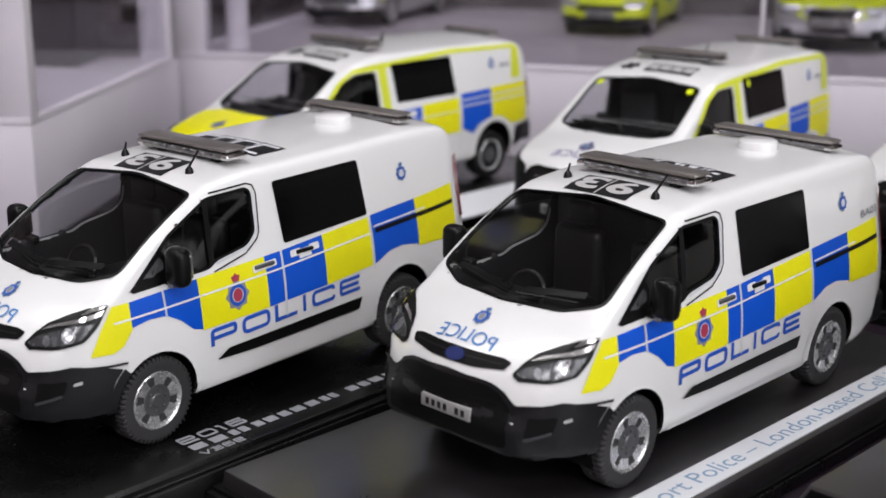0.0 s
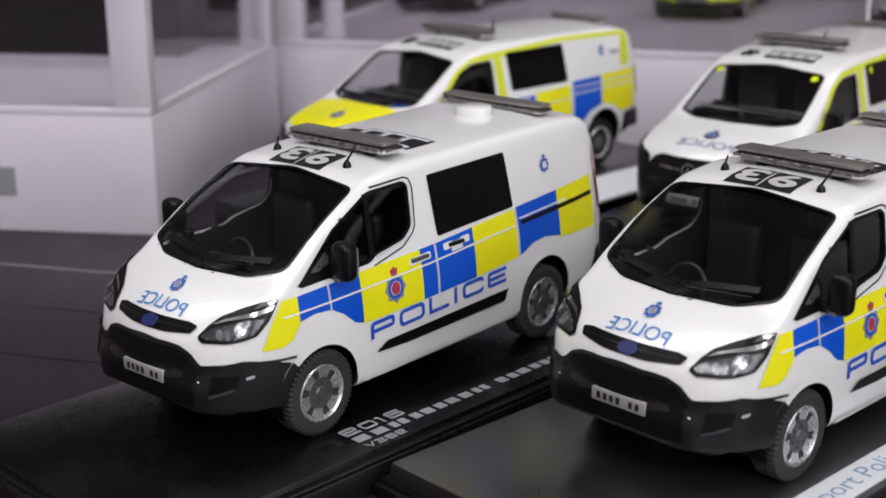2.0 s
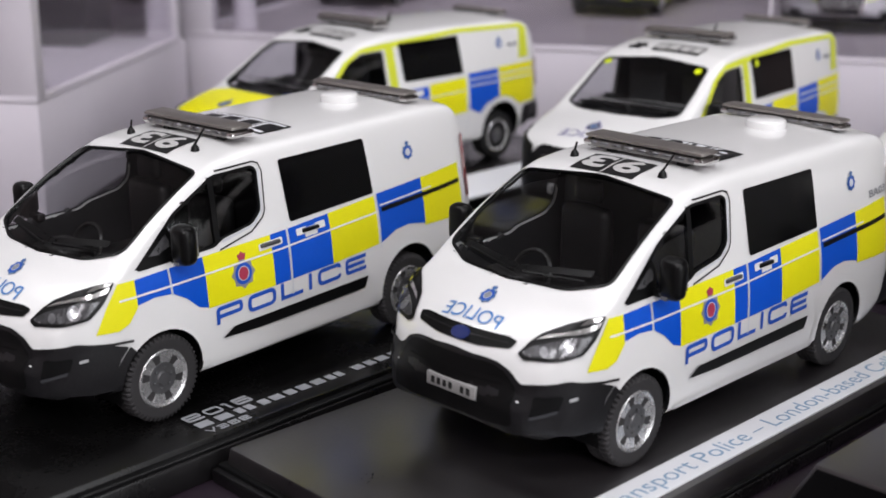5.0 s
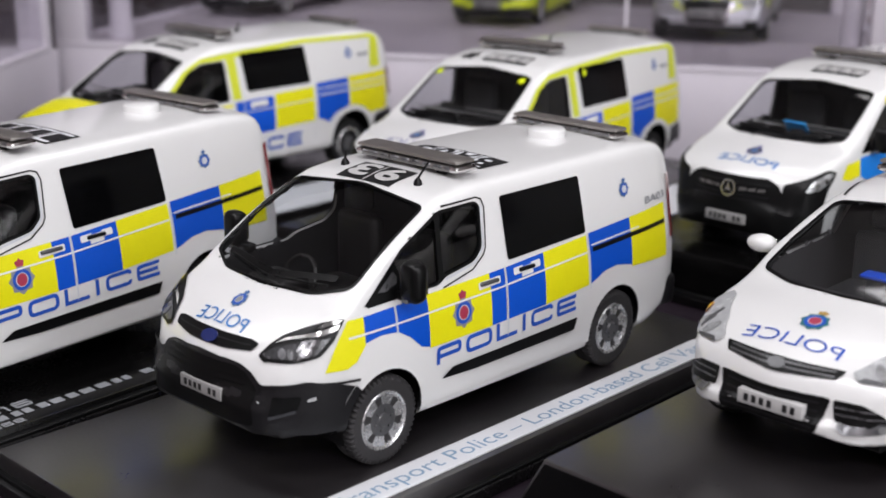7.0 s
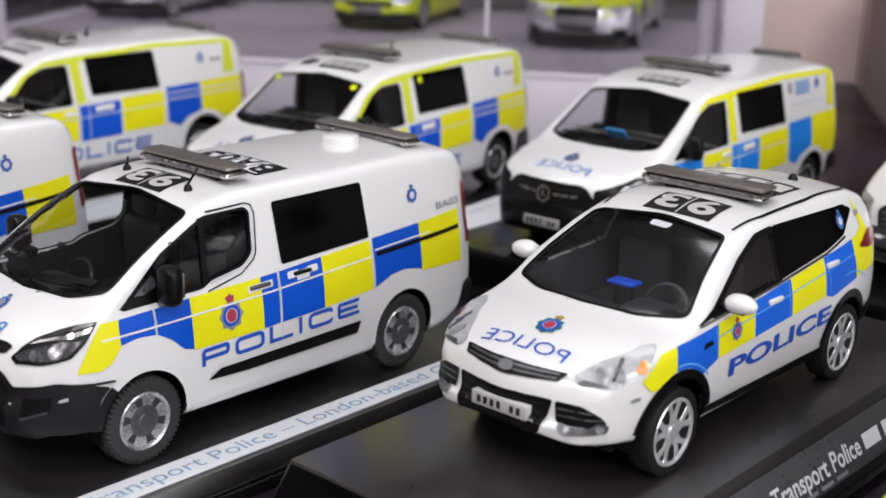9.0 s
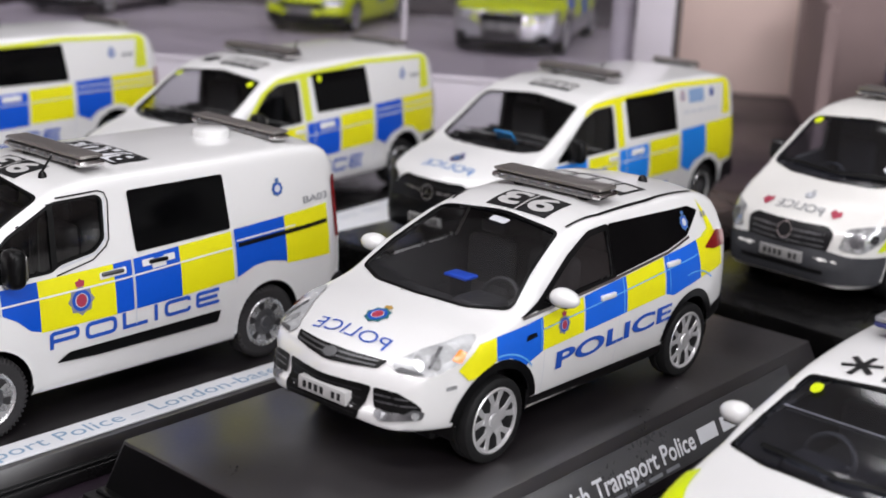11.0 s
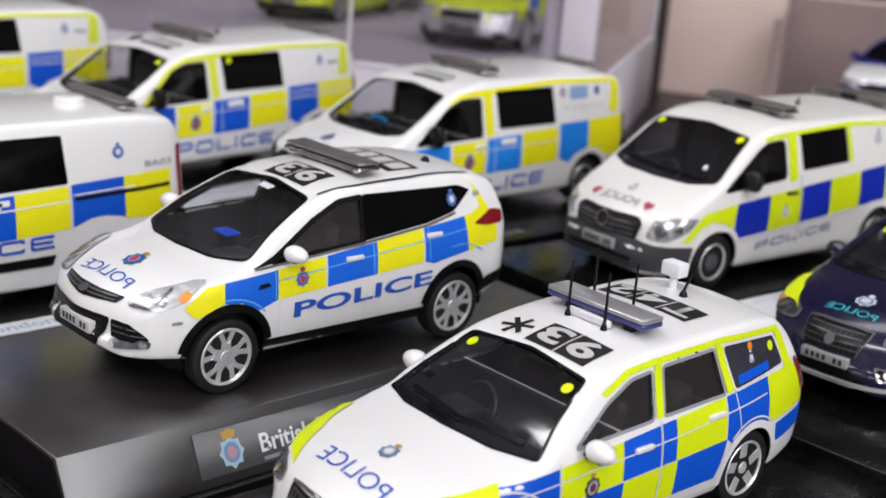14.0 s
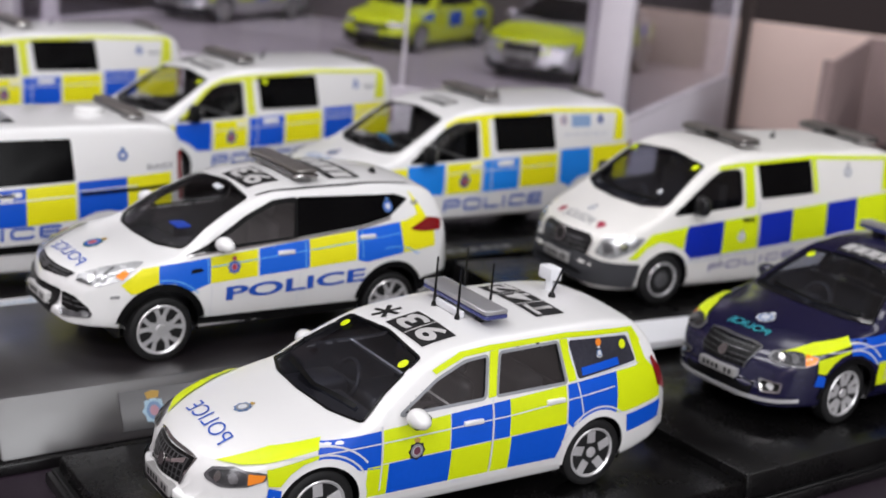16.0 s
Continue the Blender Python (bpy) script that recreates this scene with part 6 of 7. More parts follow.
    # livery: two rows of squares, films on the wings
    for view in ("corner", "farcorner"):
        film(sh, car, view, up([(-0.18, 0.702), (0.065, 0.724), (0.262, 0.760), (0.592, 0.840), (0.575, 0.895), (0.22, 0.832)]), LIME, "wing_film", 0.013, "", 0.03)
        film(sh, car, view, up([(0.262, 0.716), (0.592, 0.800), (0.60, 0.770), (0.50, 0.735), (0.42, 0.665), (0.36, 0.570), (0.275, 0.578)]), LIME, "wing_film", 0.013, "", 0.03)
    hi = lambda y: 0.885 + 0.062 * y
    mid = lambda y: 0.62 + 0.03 * y
    def block(a, b, f, g, mat):
        film(sh, car, "side", up([(a, f(a)), (b, f(b)), (b, g(b)), (a, g(a))]), mat)
    film(sh, car, "side", up([(-0.04, 0.735), (0.10, 0.725), (0.26, 0.655), (0.33, 0.61), (0.52, 0.60), (0.52, hi(0.52)), (-0.04, hi(-0.04))]), BLUE)
    block(0.54, 1.19, mid, hi, LIME)
    block(1.20, 1.62, mid, hi, BLUE)
    block(1.64, 1.81, mid, hi, BLUE)
    block(1.81, 2.43, mid, hi, LIME)
    film(sh, car, "side", up([(2.45, mid(2.45)), (2.52, 0.64), (2.66, 0.705), (2.85, 0.73), (3.04, 0.70), (3.04, hi(3.04)), (2.45, hi(2.45))]), BLUE)
    film(sh, car, "side", up([(3.04, 0.70), (3.16, 0.69), (3.66, 0.74), (3.60, 0.98), (3.42, 1.14), (3.38, 1.12), (3.30, hi(3.2)), (3.04, hi(3.04))]), LIME)
    low = lambda y: 0.345 + 0.012 * y
    block(0.40, 0.60, low, lambda y: mid(y) - 0.01, LIME)
    block(0.60, 1.21, low, lambda y: mid(y) - 0.01, BLUE)
    block(1.21, 1.62, low, lambda y: mid(y) - 0.01, LIME)
    block(1.64, 1.83, low, lambda y: mid(y) - 0.01, LIME)
    film(sh, car, "side", up([(1.83, low(1.83)), (2.36, 0.37), (2.41, 0.50), (2.45, mid(2.4)), (1.83, mid(1.83) - 0.01)]), BLUE)
    film(sh, car, "side", up([(3.21, 0.47), (3.68, 0.52), (3.68, 0.70), (3.18, 0.65)]), BLUE)
    film(sh, car, "corner", up([(0.26, 0.44), (0.36, 0.42), (0.37, 0.53), (0.28, 0.56)]), BLUE)
    line(sh, car, up([(-0.5, 0.78), (0.1, 0.80), (0.55, 0.815), (1.8, 0.86), (3.0, 0.95)]), 0.012, PALEPRINT, 0.010, name="swage_line")
    for r0, c, t0, t1 in ((0.45, 0.0, 0.6, 2.2), (0.52, 0.0, 0.7, 1.7), (0.45, 2.816, 0.9, 2.3)):
        line(sh, car, [(c + r0 * math.cos(t), 0.34 + lift + r0 * math.sin(t)) for t in np.linspace(t0, t1, 10)], 0.016, PALEPRINT, 0.0105, name="wing_line")
    for pts in ([(0.53, 0.4), (0.53, 0.95)], [(1.63, 0.4), (1.63, 1.02)], [(2.40, 0.52), (2.62, 0.75), (2.56, 1.04)]):
        line(sh, car, up(pts), 0.014, PALEPRINT, 0.011)
    line(sh, car, up([(0.4, 0.31), (2.40, 0.335)]), 0.05, paint, 0.020, name="sill")
    if not dark:
        film(sh, car, "side", [(1.10, 1.275), (1.40, 1.38), (1.66, 1.40), (2.5, 1.42), (3.24, 1.385), (3.34, 1.27), (3.40, 1.29), (3.30, 1.425), (2.5, 1.465), (1.66, 1.445), (1.36, 1.42), (1.06, 1.31)], LIME, "roof_edge_film", 0.008)
        film(sh, car, "side", [(1.585, 1.035), (1.665, 1.04), (1.755, 1.405), (1.665, 1.395)], LIME, "pillar_film", 0.012)
        film(sh, car, "side", [(2.46, 1.055), (2.55, 1.065), (2.50, 1.415), (2.415, 1.415)], LIME, "pillar_film", 0.012)
        film(sh, car, "side", [(3.31, 1.11), (3.44, 1.11), (3.37, 1.30), (3.25, 1.38)], LIME, "pillar_film", 0.012)
        for x, y in ((-0.49, 0.92), (0.55, 0.90)):
            film(sh, car, "top", disc(x, y, 0.045, 16), LIME, "yellow_dot", 0.012)
        film(sh, car, "side", disc(3.15, 1.29, 0.04, 14), LIME, "yellow_dot", 0.014)
        film(sh, car, "side", disc(2.86, 1.34, 0.035, 8), ORANGE, "orange_mark", 0.014)
        crest(sh, car, "side", 2.86, 1.25, 0.045, "pale")
        film(sh, car, "side", [(2.62, 1.09), (3.08, 1.125), (3.07, 1.19), (2.62, 1.155)], BLUE, "blue_print", 0.014)
        text(sh, car, "top", "POLICE", (0.37, -0.67), (-0.76, 0.04), (0, 0.14), LETTER, -0.008)
        crest(sh, car, "top", 0.02, -0.30, 0.08, "gilt")
        crest(sh, car, "side", 0.86, 0.70, 0.085, "dark")
        roof_box(sh, car, -0.14, 0.48, 1.12, 1.46, "93")
        bm = bmesh.new()
        for i in range(3):
            c, s = math.cos(i * math.pi / 3 + 0.3), math.sin(i * math.pi / 3 + 0.3)
            sh.patch("top", [(-0.34 + 0.14 * c - 0.022 * s, 1.25 + 0.14 * s + 0.022 * c), (-0.34 - 0.14 * c - 0.022 * s, 1.25 - 0.14 * s + 0.022 * c), (-0.34 - 0.14 * c + 0.022 * s, 1.25 - 0.14 * s - 0.022 * c), (-0.34 + 0.14 * c + 0.022 * s, 1.25 + 0.14 * s - 0.022 * c)], 0.007 + 0.002 * i, 0.3, bm)
        part("roof_star", bm, INK, car, "black six-armed star", smooth=False)
        roof_box(sh, car, -0.52, 0.42, 2.36, 2.68, "T42")
        bar = light_bar(car, sh, 1.85, 0.52, "blue", 0.26, 0.08, 0.05)
        z0 = sh.hit("top", 0, 1.69).z
        part("front_strip", box(-0.22, 0.22, 1.665, 1.715, z0 + 0.002, z0 + 0.065, 0.01, 1), CARD, bar, "white strip")
        for x, y, q in ((-0.20, 1.66, 0.46), (0.19, 1.655, 0.46), (-0.27, 2.03, 0.48), (0.15, 2.03, 0.45)):
            aerial(car, sh, x, y, q, (0.0, 0.0), 0.03, 0.013)
        aerial(car, sh, 0.02, 2.84, 0.32, (0.07, 0.05), 0.04, 0.013)
        p = sh.hit("top", -0.2, 2.97)
        cam_box = part("roof_camera", box(-0.30, -0.10, 2.90, 3.04, p.z + 0.11, p.z + 0.24, 0.02, 2), CARD, car, "small white box on a stalk")
        part("stalk", tube([p, p + Vector((0.0, 0, 0.15))], 0.035, 8), CARD, cam_box)
        mirror(car, 1.0, 0.80, 1.02, WHITE, 0.11, 0.07, 0.07, 0.2)
        handle(sh, car, 1.42, 0.86, WHITE, 0.2, 0.045)
        handle(sh, car, 2.30, 0.92, WHITE, 0.2, 0.045)
    else:
        text(sh, car, "top", "POLICE", (0.25, -0.62), (-0.54, 0), (0, 0.10), TEAL, 0.01)
        crest(sh, car, "top", 0.0, -0.35, 0.11, "pale")
        roof_box(sh, car, -0.34, 0.30, 1.10, 1.40, None)
        film(sh, car, "top", disc(-0.52, 0.92, 0.05, 16), LIME, "yellow_dot", 0.012)
        light_bar(car, sh, 1.85, 0.56, "blue", 0.22, 0.08, 0.05)
        mirror(car, 1.0, 0.80, 1.06, NAVY, 0.11, 0.07, 0.07, 0.2)
    film(sh, car, "side", rounded(up([(3.60, 0.86), (3.70, 0.80), (3.74, 0.80), (3.64, 1.0), (3.53, 1.14), (3.50, 1.12)]), 0.02), RED, "tail_lamp", 0.014, "red tail lamp")
    return car


estate(place(10.352, 3.337, -0.074, -6.7))
estate(place(11.12, 9.42, 0.03, -4.3), dark=True)


def saloon(m, label, paint, hood, squares=True, mouth=True, group="cars in the glass cabinet"):
    """A car in the glass cabinet, its front towards the aisle."""
    car = thing("police_car", m, label, "model car", group)
    sh = Shell(top=[(-0.95, 0.42), (-0.92, 0.62), (-0.84, 0.72), (-0.5, 0.84), (0.2, 0.95), (0.65, 1.19), (1.05, 1.38), (1.5, 1.44), (2.3, 1.40), (3.0, 1.18), (3.5, 1.0), (3.8, 0.92), (3.88, 0.6)],
               bottom=[(-0.95, 0.24), (-0.85, 0.18), (3.4, 0.2), (3.88, 0.36)],
               plan=[(-0.95, 0.40), (-0.91, 0.58), (-0.8, 0.74), (-0.5, 0.86), (0.2, 0.91), (2.6, 0.92), (3.4, 0.84), (3.88, 0.66)],
               tumble=[(0.18, 0.93), (0.40, 0.985), (0.65, 1.0), (0.9, 0.975), (1.02, 0.93), (1.4, 0.72), (1.5, 0.66)], sweep=0.2, crown=0.05, soften=3, around=56, step=0.08, sweep_to=0.4)
    arches(sh, car, (0.0, 2.85), 0.37, 0.34, 0.04, paint, 0.010)
    finish(sh, car, paint)
    film(sh, car, "top", rounded([(-0.56, 1.0), (-0.78, 0.42), (0, 0.28), (0.78, 0.42), (0.56, 1.0)], 0.08), TINTED, "windscreen", 0.008, "dark windscreen")
    film(sh, car, "side", rounded([(0.62, 1.0), (2.7, 1.05), (2.2, 1.32), (1.2, 1.32)], 0.06), TINTED, "side_window", 0.008)
    add_wheels(car, "five", 0.325, 0.2, 0.885, 2.85)
    film(sh, car, "top", [(-0.84, 0.18), (-0.80, -0.55), (-0.62, -0.78), (-0.36, -0.875), (0.36, -0.875), (0.62, -0.78), (0.80, -0.55), (0.84, 0.18), (0, 0.14)], hood, "bonnet_film", 0.007, "fluorescent yellow bonnet" if hood is LIME else "", 0.08)
    if mouth:
        g = film(sh, car, "front", rounded([(-0.36, 0.66), (-0.28, 0.30), (0.28, 0.30), (0.36, 0.66)], 0.05), BLACK, "grille", 0.010, "black grille", 0.06)
        part("grille_frame", sh.band("front", rounded([(-0.36, 0.66), (-0.28, 0.30), (0.28, 0.30), (0.36, 0.66)], 0.05), 0.012, 0.018, 0.016), CHROME, g)
        film(sh, car, "front", rounded([(-0.74, 0.19), (0.74, 0.19), (0.72, 0.29), (-0.72, 0.29)], 0.02), BLACK, "lower_bumper", 0.012, "black lower bumper", 0.06)
        for view in ("corner", "farcorner"):
            film(sh, car, view, rounded([(-0.30, 0.18), (0.20, 0.18), (0.20, 0.27), (-0.30, 0.29)], 0.02), BLACK, "bumper_corner", 0.012, "", 0.06)
    else:
        film(sh, car, "front", rounded([(-0.5, 0.50), (0.5, 0.50), (0.46, 0.62), (-0.46, 0.62)], 0.03), BLACK, "grille", 0.010, "", 0.06)
        film(sh, car, "front", rounded([(-0.78, 0.20), (0.78, 0.20), (0.80, 0.40), (-0.80, 0.40)], 0.03), BLACK, "lower_bumper", 0.012, "black lower bumper", 0.06)
        for view in ("corner", "farcorner"):
            film(sh, car, view, rounded([(-0.35, 0.20), (0.28, 0.20), (0.30, 0.40), (-0.35, 0.40)], 0.03), BLACK, "bumper_corner", 0.012, "", 0.06)
    number_plate(sh, car, 0.02, 0.46)
    for view in ("corner", "farcorner"):
        film(sh, car, view, rounded([(-0.26, 0.68), (-0.22, 0.56), (0.10, 0.58), (0.22, 0.70)], 0.03), LAMPGLASS, "headlight", 0.010, "", 0.06)
        film(sh, car, view, rounded([(-0.26, 0.36), (-0.22, 0.26), (-0.02, 0.27), (0.0, 0.36)], 0.03), BLACK, "side_intake", 0.010, "", 0.06)
    if squares:
        for i, (a, b) in enumerate(((-0.1, 0.5), (0.5, 1.2), (1.2, 1.85), (1.85, 2.45), (2.45, 3.1), (3.1, 3.7))):
            film(sh, car, "side", [(a, 0.72 if i in (0, 4) else 0.55), (b, 0.72 if i in (0, 4) else 0.57), (b, 0.93), (a, 0.9)], BLUE if i % 2 == 0 else LIME)
        film(sh, car, "corner", [(0.22, 0.55), (0.34, 0.56), (0.45, 0.72), (0.58, 0.72), (0.58, 0.88), (0.25, 0.80)], LIME)
    mirror(car, 1.0, 0.75, 1.0, paint, 0.10, 0.07, 0.07, 0.2)
    light_bar(car, sh, 1.7, 0.52, "blue", 0.22, 0.08, 0.05)
    return car


FLOOR2 = 1.27
saloon(place(-1.38, 17.56, FLOOR2, 22) @ Matrix.Diagonal((1.2, 1.2, 1.2, 1)), "silver model police saloon with fluorescent yellow bonnet", SILVER, LIME)
saloon(place(-5.75, 16.75, FLOOR2, 20), "fluorescent yellow model police car behind glass", LIME, LIME, mouth=False)
saloon(place(-10.65, 14.4, FLOOR2, 20), "silver model police car behind glass", SILVER, SILVER, mouth=False)
saloon(place(5.2, 22.9, 0.62, 8), "deep blue model police car with a white bonnet", material("deep_blue_paint", (0.012, 0.014, 0.16), 0.25, coat=0.6), WHITE, group="")

# ---------------------------------------------------------------- bases and cases
TABLE_Z = -0.37
TURN = 26.3


def base(m, x0, x1, y0, y1, z, label, foot_out=0.10, lean=0.04, mat=PLINTH, step=0.115):
    """A black display stand from the table up to z = 0 of its vehicle, on a stepped foot."""
    b = thing("display_stand", m, label, "display stand", "display stands")
    foot = TABLE_Z - z
    top = box(x0, x1, y0, y1, foot + 0.12, 0.0, 0.025, 2)
    for v in top.verts:
        if v.co.z < -0.03:
            v.co.x += lean * v.co.z / (foot + 0.12) * (1 if v.co.x > 0 else -1)
    part("plinth", top, GLOSSPLINTH if lean > 0.1 else mat, b)
    if lean > 0.1:
        low = foot + 0.13
        q = lean * low / (foot + 0.12)
        # Added sheet: dull black stands in for a front face that reflects nothing bright.
        front = bmesh.new()
        rims = [[front.verts.new((x, y0 - d, v)) for x, v in ((x0 + 0.03, -0.03), (x1 - 0.03, -0.03), (x1 + q - 0.03, low), (x0 - q + 0.03, low))] for d in (0.006, -0.02)]
        front.faces.new(rims[0])
        front.faces.new(rims[1][::-1])
        for i in range(4):
            front.faces.new((rims[0][i], rims[1][i], rims[1][(i + 1) % 4], rims[0][(i + 1) % 4]))
        bmesh.ops.recalc_face_normals(front, faces=front.faces)
        part("front_shade_sheet", front, BLACK, b, "dull black sheet added to keep the stand's front dark", smooth=False)
    out = max(foot_out, lean + 0.05)
    part("foot", box(x0 - out, x1 + out, y0 - foot_out, y1 + foot_out, foot, foot + step, 0.02, 2), PLINTHSIDE, b)
    part("groove", box(x0 - out * 0.8, x1 + out * 0.8, y0 - foot_out * 0.5, y1 + foot_out * 0.5, foot + step - 0.015, foot + step + 0.035, 0.01, 1), BLACK, b)
    return b


def flat_text(parent, words, x, y, z, length, height, mat, name="printed_line", bold=0.0, square=False):
    """Writing on a level surface, running along the vehicle, read from its near side."""
    bm = square_writing(words, (0, 0), (length, 0), (0, height), 0.26) if square else writing(words, (0, 0), (length, 0), (0, height), bold)
    for v in bm.verts:
        v.co = Vector((x - v.co.y, y + v.co.x, z))
    bmesh.ops.recalc_face_normals(bm, faces=bm.faces)
    return part(name, bm, mat, parent, smooth=False)


def flat_bars(parent, x, y, z, length, height, n, mat, seed=1):
    rnd = random.Random(seed)
    lens = [rnd.uniform(0.6, 1.3) for _ in range(n)]
    at = y
    for q in lens:
        w = length * q / sum(lens)
        part("printed_bar", box(x - height * 0.88, x - height * 0.12, at, at + w * 0.70, z, z + 0.004), mat, parent, smooth=False)
        at += w


PRINT = material("silver_print", (0.30, 0.31, 0.33), 0.5, vary=0.08)
BLUEPRINT = material("blue_print", (0.22, 0.34, 0.48), 0.6, vary=0.08)

b = base(place(0, 0, -0.055, -2.5), -1.2, 1.46, -2.02, 4.6, -0.055, "low black display stand with silver printed words", step=0.235)
flat_text(b, "2016", 1.15, 0.12, 0.004, 0.66, 0.13, PRINT, square=True)
flat_bars(b, 1.31, 0.12, 0.004, 0.60, 0.13, 4, PRINT, 2)
flat_bars(b, 1.31, 0.76, 0.004, 0.95, 0.13, 7, PRINT, 3)
flat_bars(b, 1.31, 1.82, 0.004, 0.90, 0.13, 6, PRINT, 4)
flat_text(b, "V362", 1.42, 0.12, 0.004, 0.42, 0.08, PRINT, square=True)

b = base(place(3.304, 1.826, -0.077, -5.2), -1.45, 1.39, -1.95, 4.6, -0.077, "low black display stand with a white printed strip", mat=SATINPLINTH)
strip = part("title_strip", box(1.04, 1.335, -1.9, 4.4, 0.002, 0.02, 0.004, 1), CARD, b, "white card strip with blue printed words")
flat_text(strip, "British Transport Police – London-based Cell Van", 1.265, -1.54, 0.022, 5.5, 0.16, BLUEPRINT)

b = base(place(6.93, 3.717, 0.256, -5.0), -1.30, 1.25, -1.78, 4.5, 0.256, "tall black display stand with a grey label on its side", 0.16, 0.27)
LEAN = 0.27 / 0.506
plate = box(1.256, 1.264, -0.61, 3.9, -0.425, -0.085, 0.002, 1)
for v in plate.verts:
    v.co.x -= LEAN * v.co.z
lab = part("side_label", plate, material("grey_label", (0.05, 0.05, 0.053), 0.3, spec=0.7), b, "dark grey label with badge and white words")


def side_print(parent, poly, mat, name, lift):
    bm = bmesh.new()
    bm.faces.new([bm.verts.new((1.264 + lift - LEAN * z, y, z)) for y, z in poly])
    return part(name, bm, mat, parent, smooth=False)


cr = side_print(lab, star(-0.275, -0.275, 0.125, 0.10, 8), material("pale_blue_badge", (0.35, 0.50, 0.60), 0.5), "crest", 0.002)
side_print(cr, disc(-0.275, -0.275, 0.078), material("label_badge_ring", (0.16, 0.26, 0.42), 0.5), "badge_ring", 0.003)
side_print(cr, disc(-0.275, -0.275, 0.046), material("label_badge_centre", (0.45, 0.25, 0.30), 0.5), "badge_centre", 0.004)
side_print(cr, [(-0.33, -0.172), (-0.22, -0.172), (-0.20, -0.118), (-0.275, -0.10), (-0.35, -0.118)], GOLD, "badge_crown", 0.003)
w = writing("British Transport Police", (0.01, -0.335), (2.08, 0), (0, 0.138), 0.02)
for v in w.verts:
    v.co = Vector((1.267 - LEAN * v.co.y, v.co.x, v.co.y))
bmesh.ops.recalc_face_normals(w, faces=w.faces)
part("printed_line", w, CARD, lab, smooth=False)
for y0, y1 in ((2.16, 2.46), (2.54, 2.92)):
    side_print(lab, [(y0, -0.33), (y1, -0.33), (y1, -0.215), (y0, -0.215)], CARD, "printed_bar", 0.003)
for i in range(7):
    side_print(lab, [(0.02 + 0.26 * i, -0.40), (0.22 + 0.26 * i, -0.40), (0.22 + 0.26 * i, -0.372), (0.02 + 0.26 * i, -0.372)], GREYPRINT, "small_print_bar", 0.003)

base(place(10.352, 3.337, -0.074, -6.7), -1.47, 1.45, -1.35, 4.4, -0.074, "low black display stand under a white estate")
b = base(place(-3.547, 5.384, 0.15, -3.9), -1.4, 1.32, -1.75, 4.7, 0.15, "black display stand with a white strip beside a yellow-bonneted van")
part("title_strip", box(1.322, 2.2, -1.75, 4.5, -0.04, -0.005, 0.006, 1), CARD, b, "white card strip")
b = base(place(0.582, 7.290, 0.18, 1.3), -1.4, 1.36, -1.75, 4.7, 0.18, "black display stand with a white printed shelf strip")
st = part("title_strip", box(1.362, 2.1, -1.9, 4.4, -0.05, 0.02, 0.006, 1), CARD, b, "white card strip")
flat_bars(st, 1.66, -0.2, 0.022, 2.6, 0.16, 5, PALEPRINT, 6)
b = base(place(4.084, 9.129, 0.22, -5.2), -1.4, 1.9, -1.6, 4.7, 0.22, "black display stand with grey printed words")
flat_bars(b, 1.75, -0.25, 0.004, 1.6, 0.20, 8, material("dim_print", (0.10, 0.10, 0.10), 0.5), 7)
b = base(place(7.885, 10.370, 0.25, -10.0), -1.4, 1.3, -1.75, 4.7, 0.25, "black display stand with a white strip beside it")
st = part("title_strip", box(1.3, 1.98, -1.7, 4.4, -0.12, -0.03, 0.006, 1), CARD, b, "white card strip")
flat_bars(st, 1.5, 0.1, -0.028, 1.2, 0.12, 3, PALEPRINT, 8)
base(place(5.2, 22.9, 0.62, 8), -1.3, 1.3, -1.6, 4.5, 0.62, "black display stand under a deep blue car")
base(place(11.02, 9.40, 0.03, -4.3), -1.45, 1.45, -1.9, 4.6, 0.03, "black display stand under a navy estate")

# ---------------------------------------------------------------- table, cabinets, hall
t = part("table", box(-16, 30, -7.5, 30, TABLE_Z - 0.9, TABLE_Z, 0.06, 2), TABLE, None)
t.matrix_basis = pose(0, 0, 0, 0, 0, TURN)
tagged(t, "dark laminate table top with worn joints", "table", kind="structure")
for lx in (-15, 29):
    for ly in (-6.5, 29):
        part("leg", box(lx - 0.9, lx + 0.9, ly - 0.9, ly + 0.9, -0.80 / K, TABLE_Z - 0.88, 0.08, 2), TABLE, t)
for i, (v0, q) in enumerate(((2.55, 0.05), (3.85, 0.03), (1.2, 0.025))):
    s = part("joint", box(-16, 1.5, v0, v0 + q, TABLE_Z - 0.01, TABLE_Z + 0.004), BLACK if i != 1 else GREYPRINT, t)


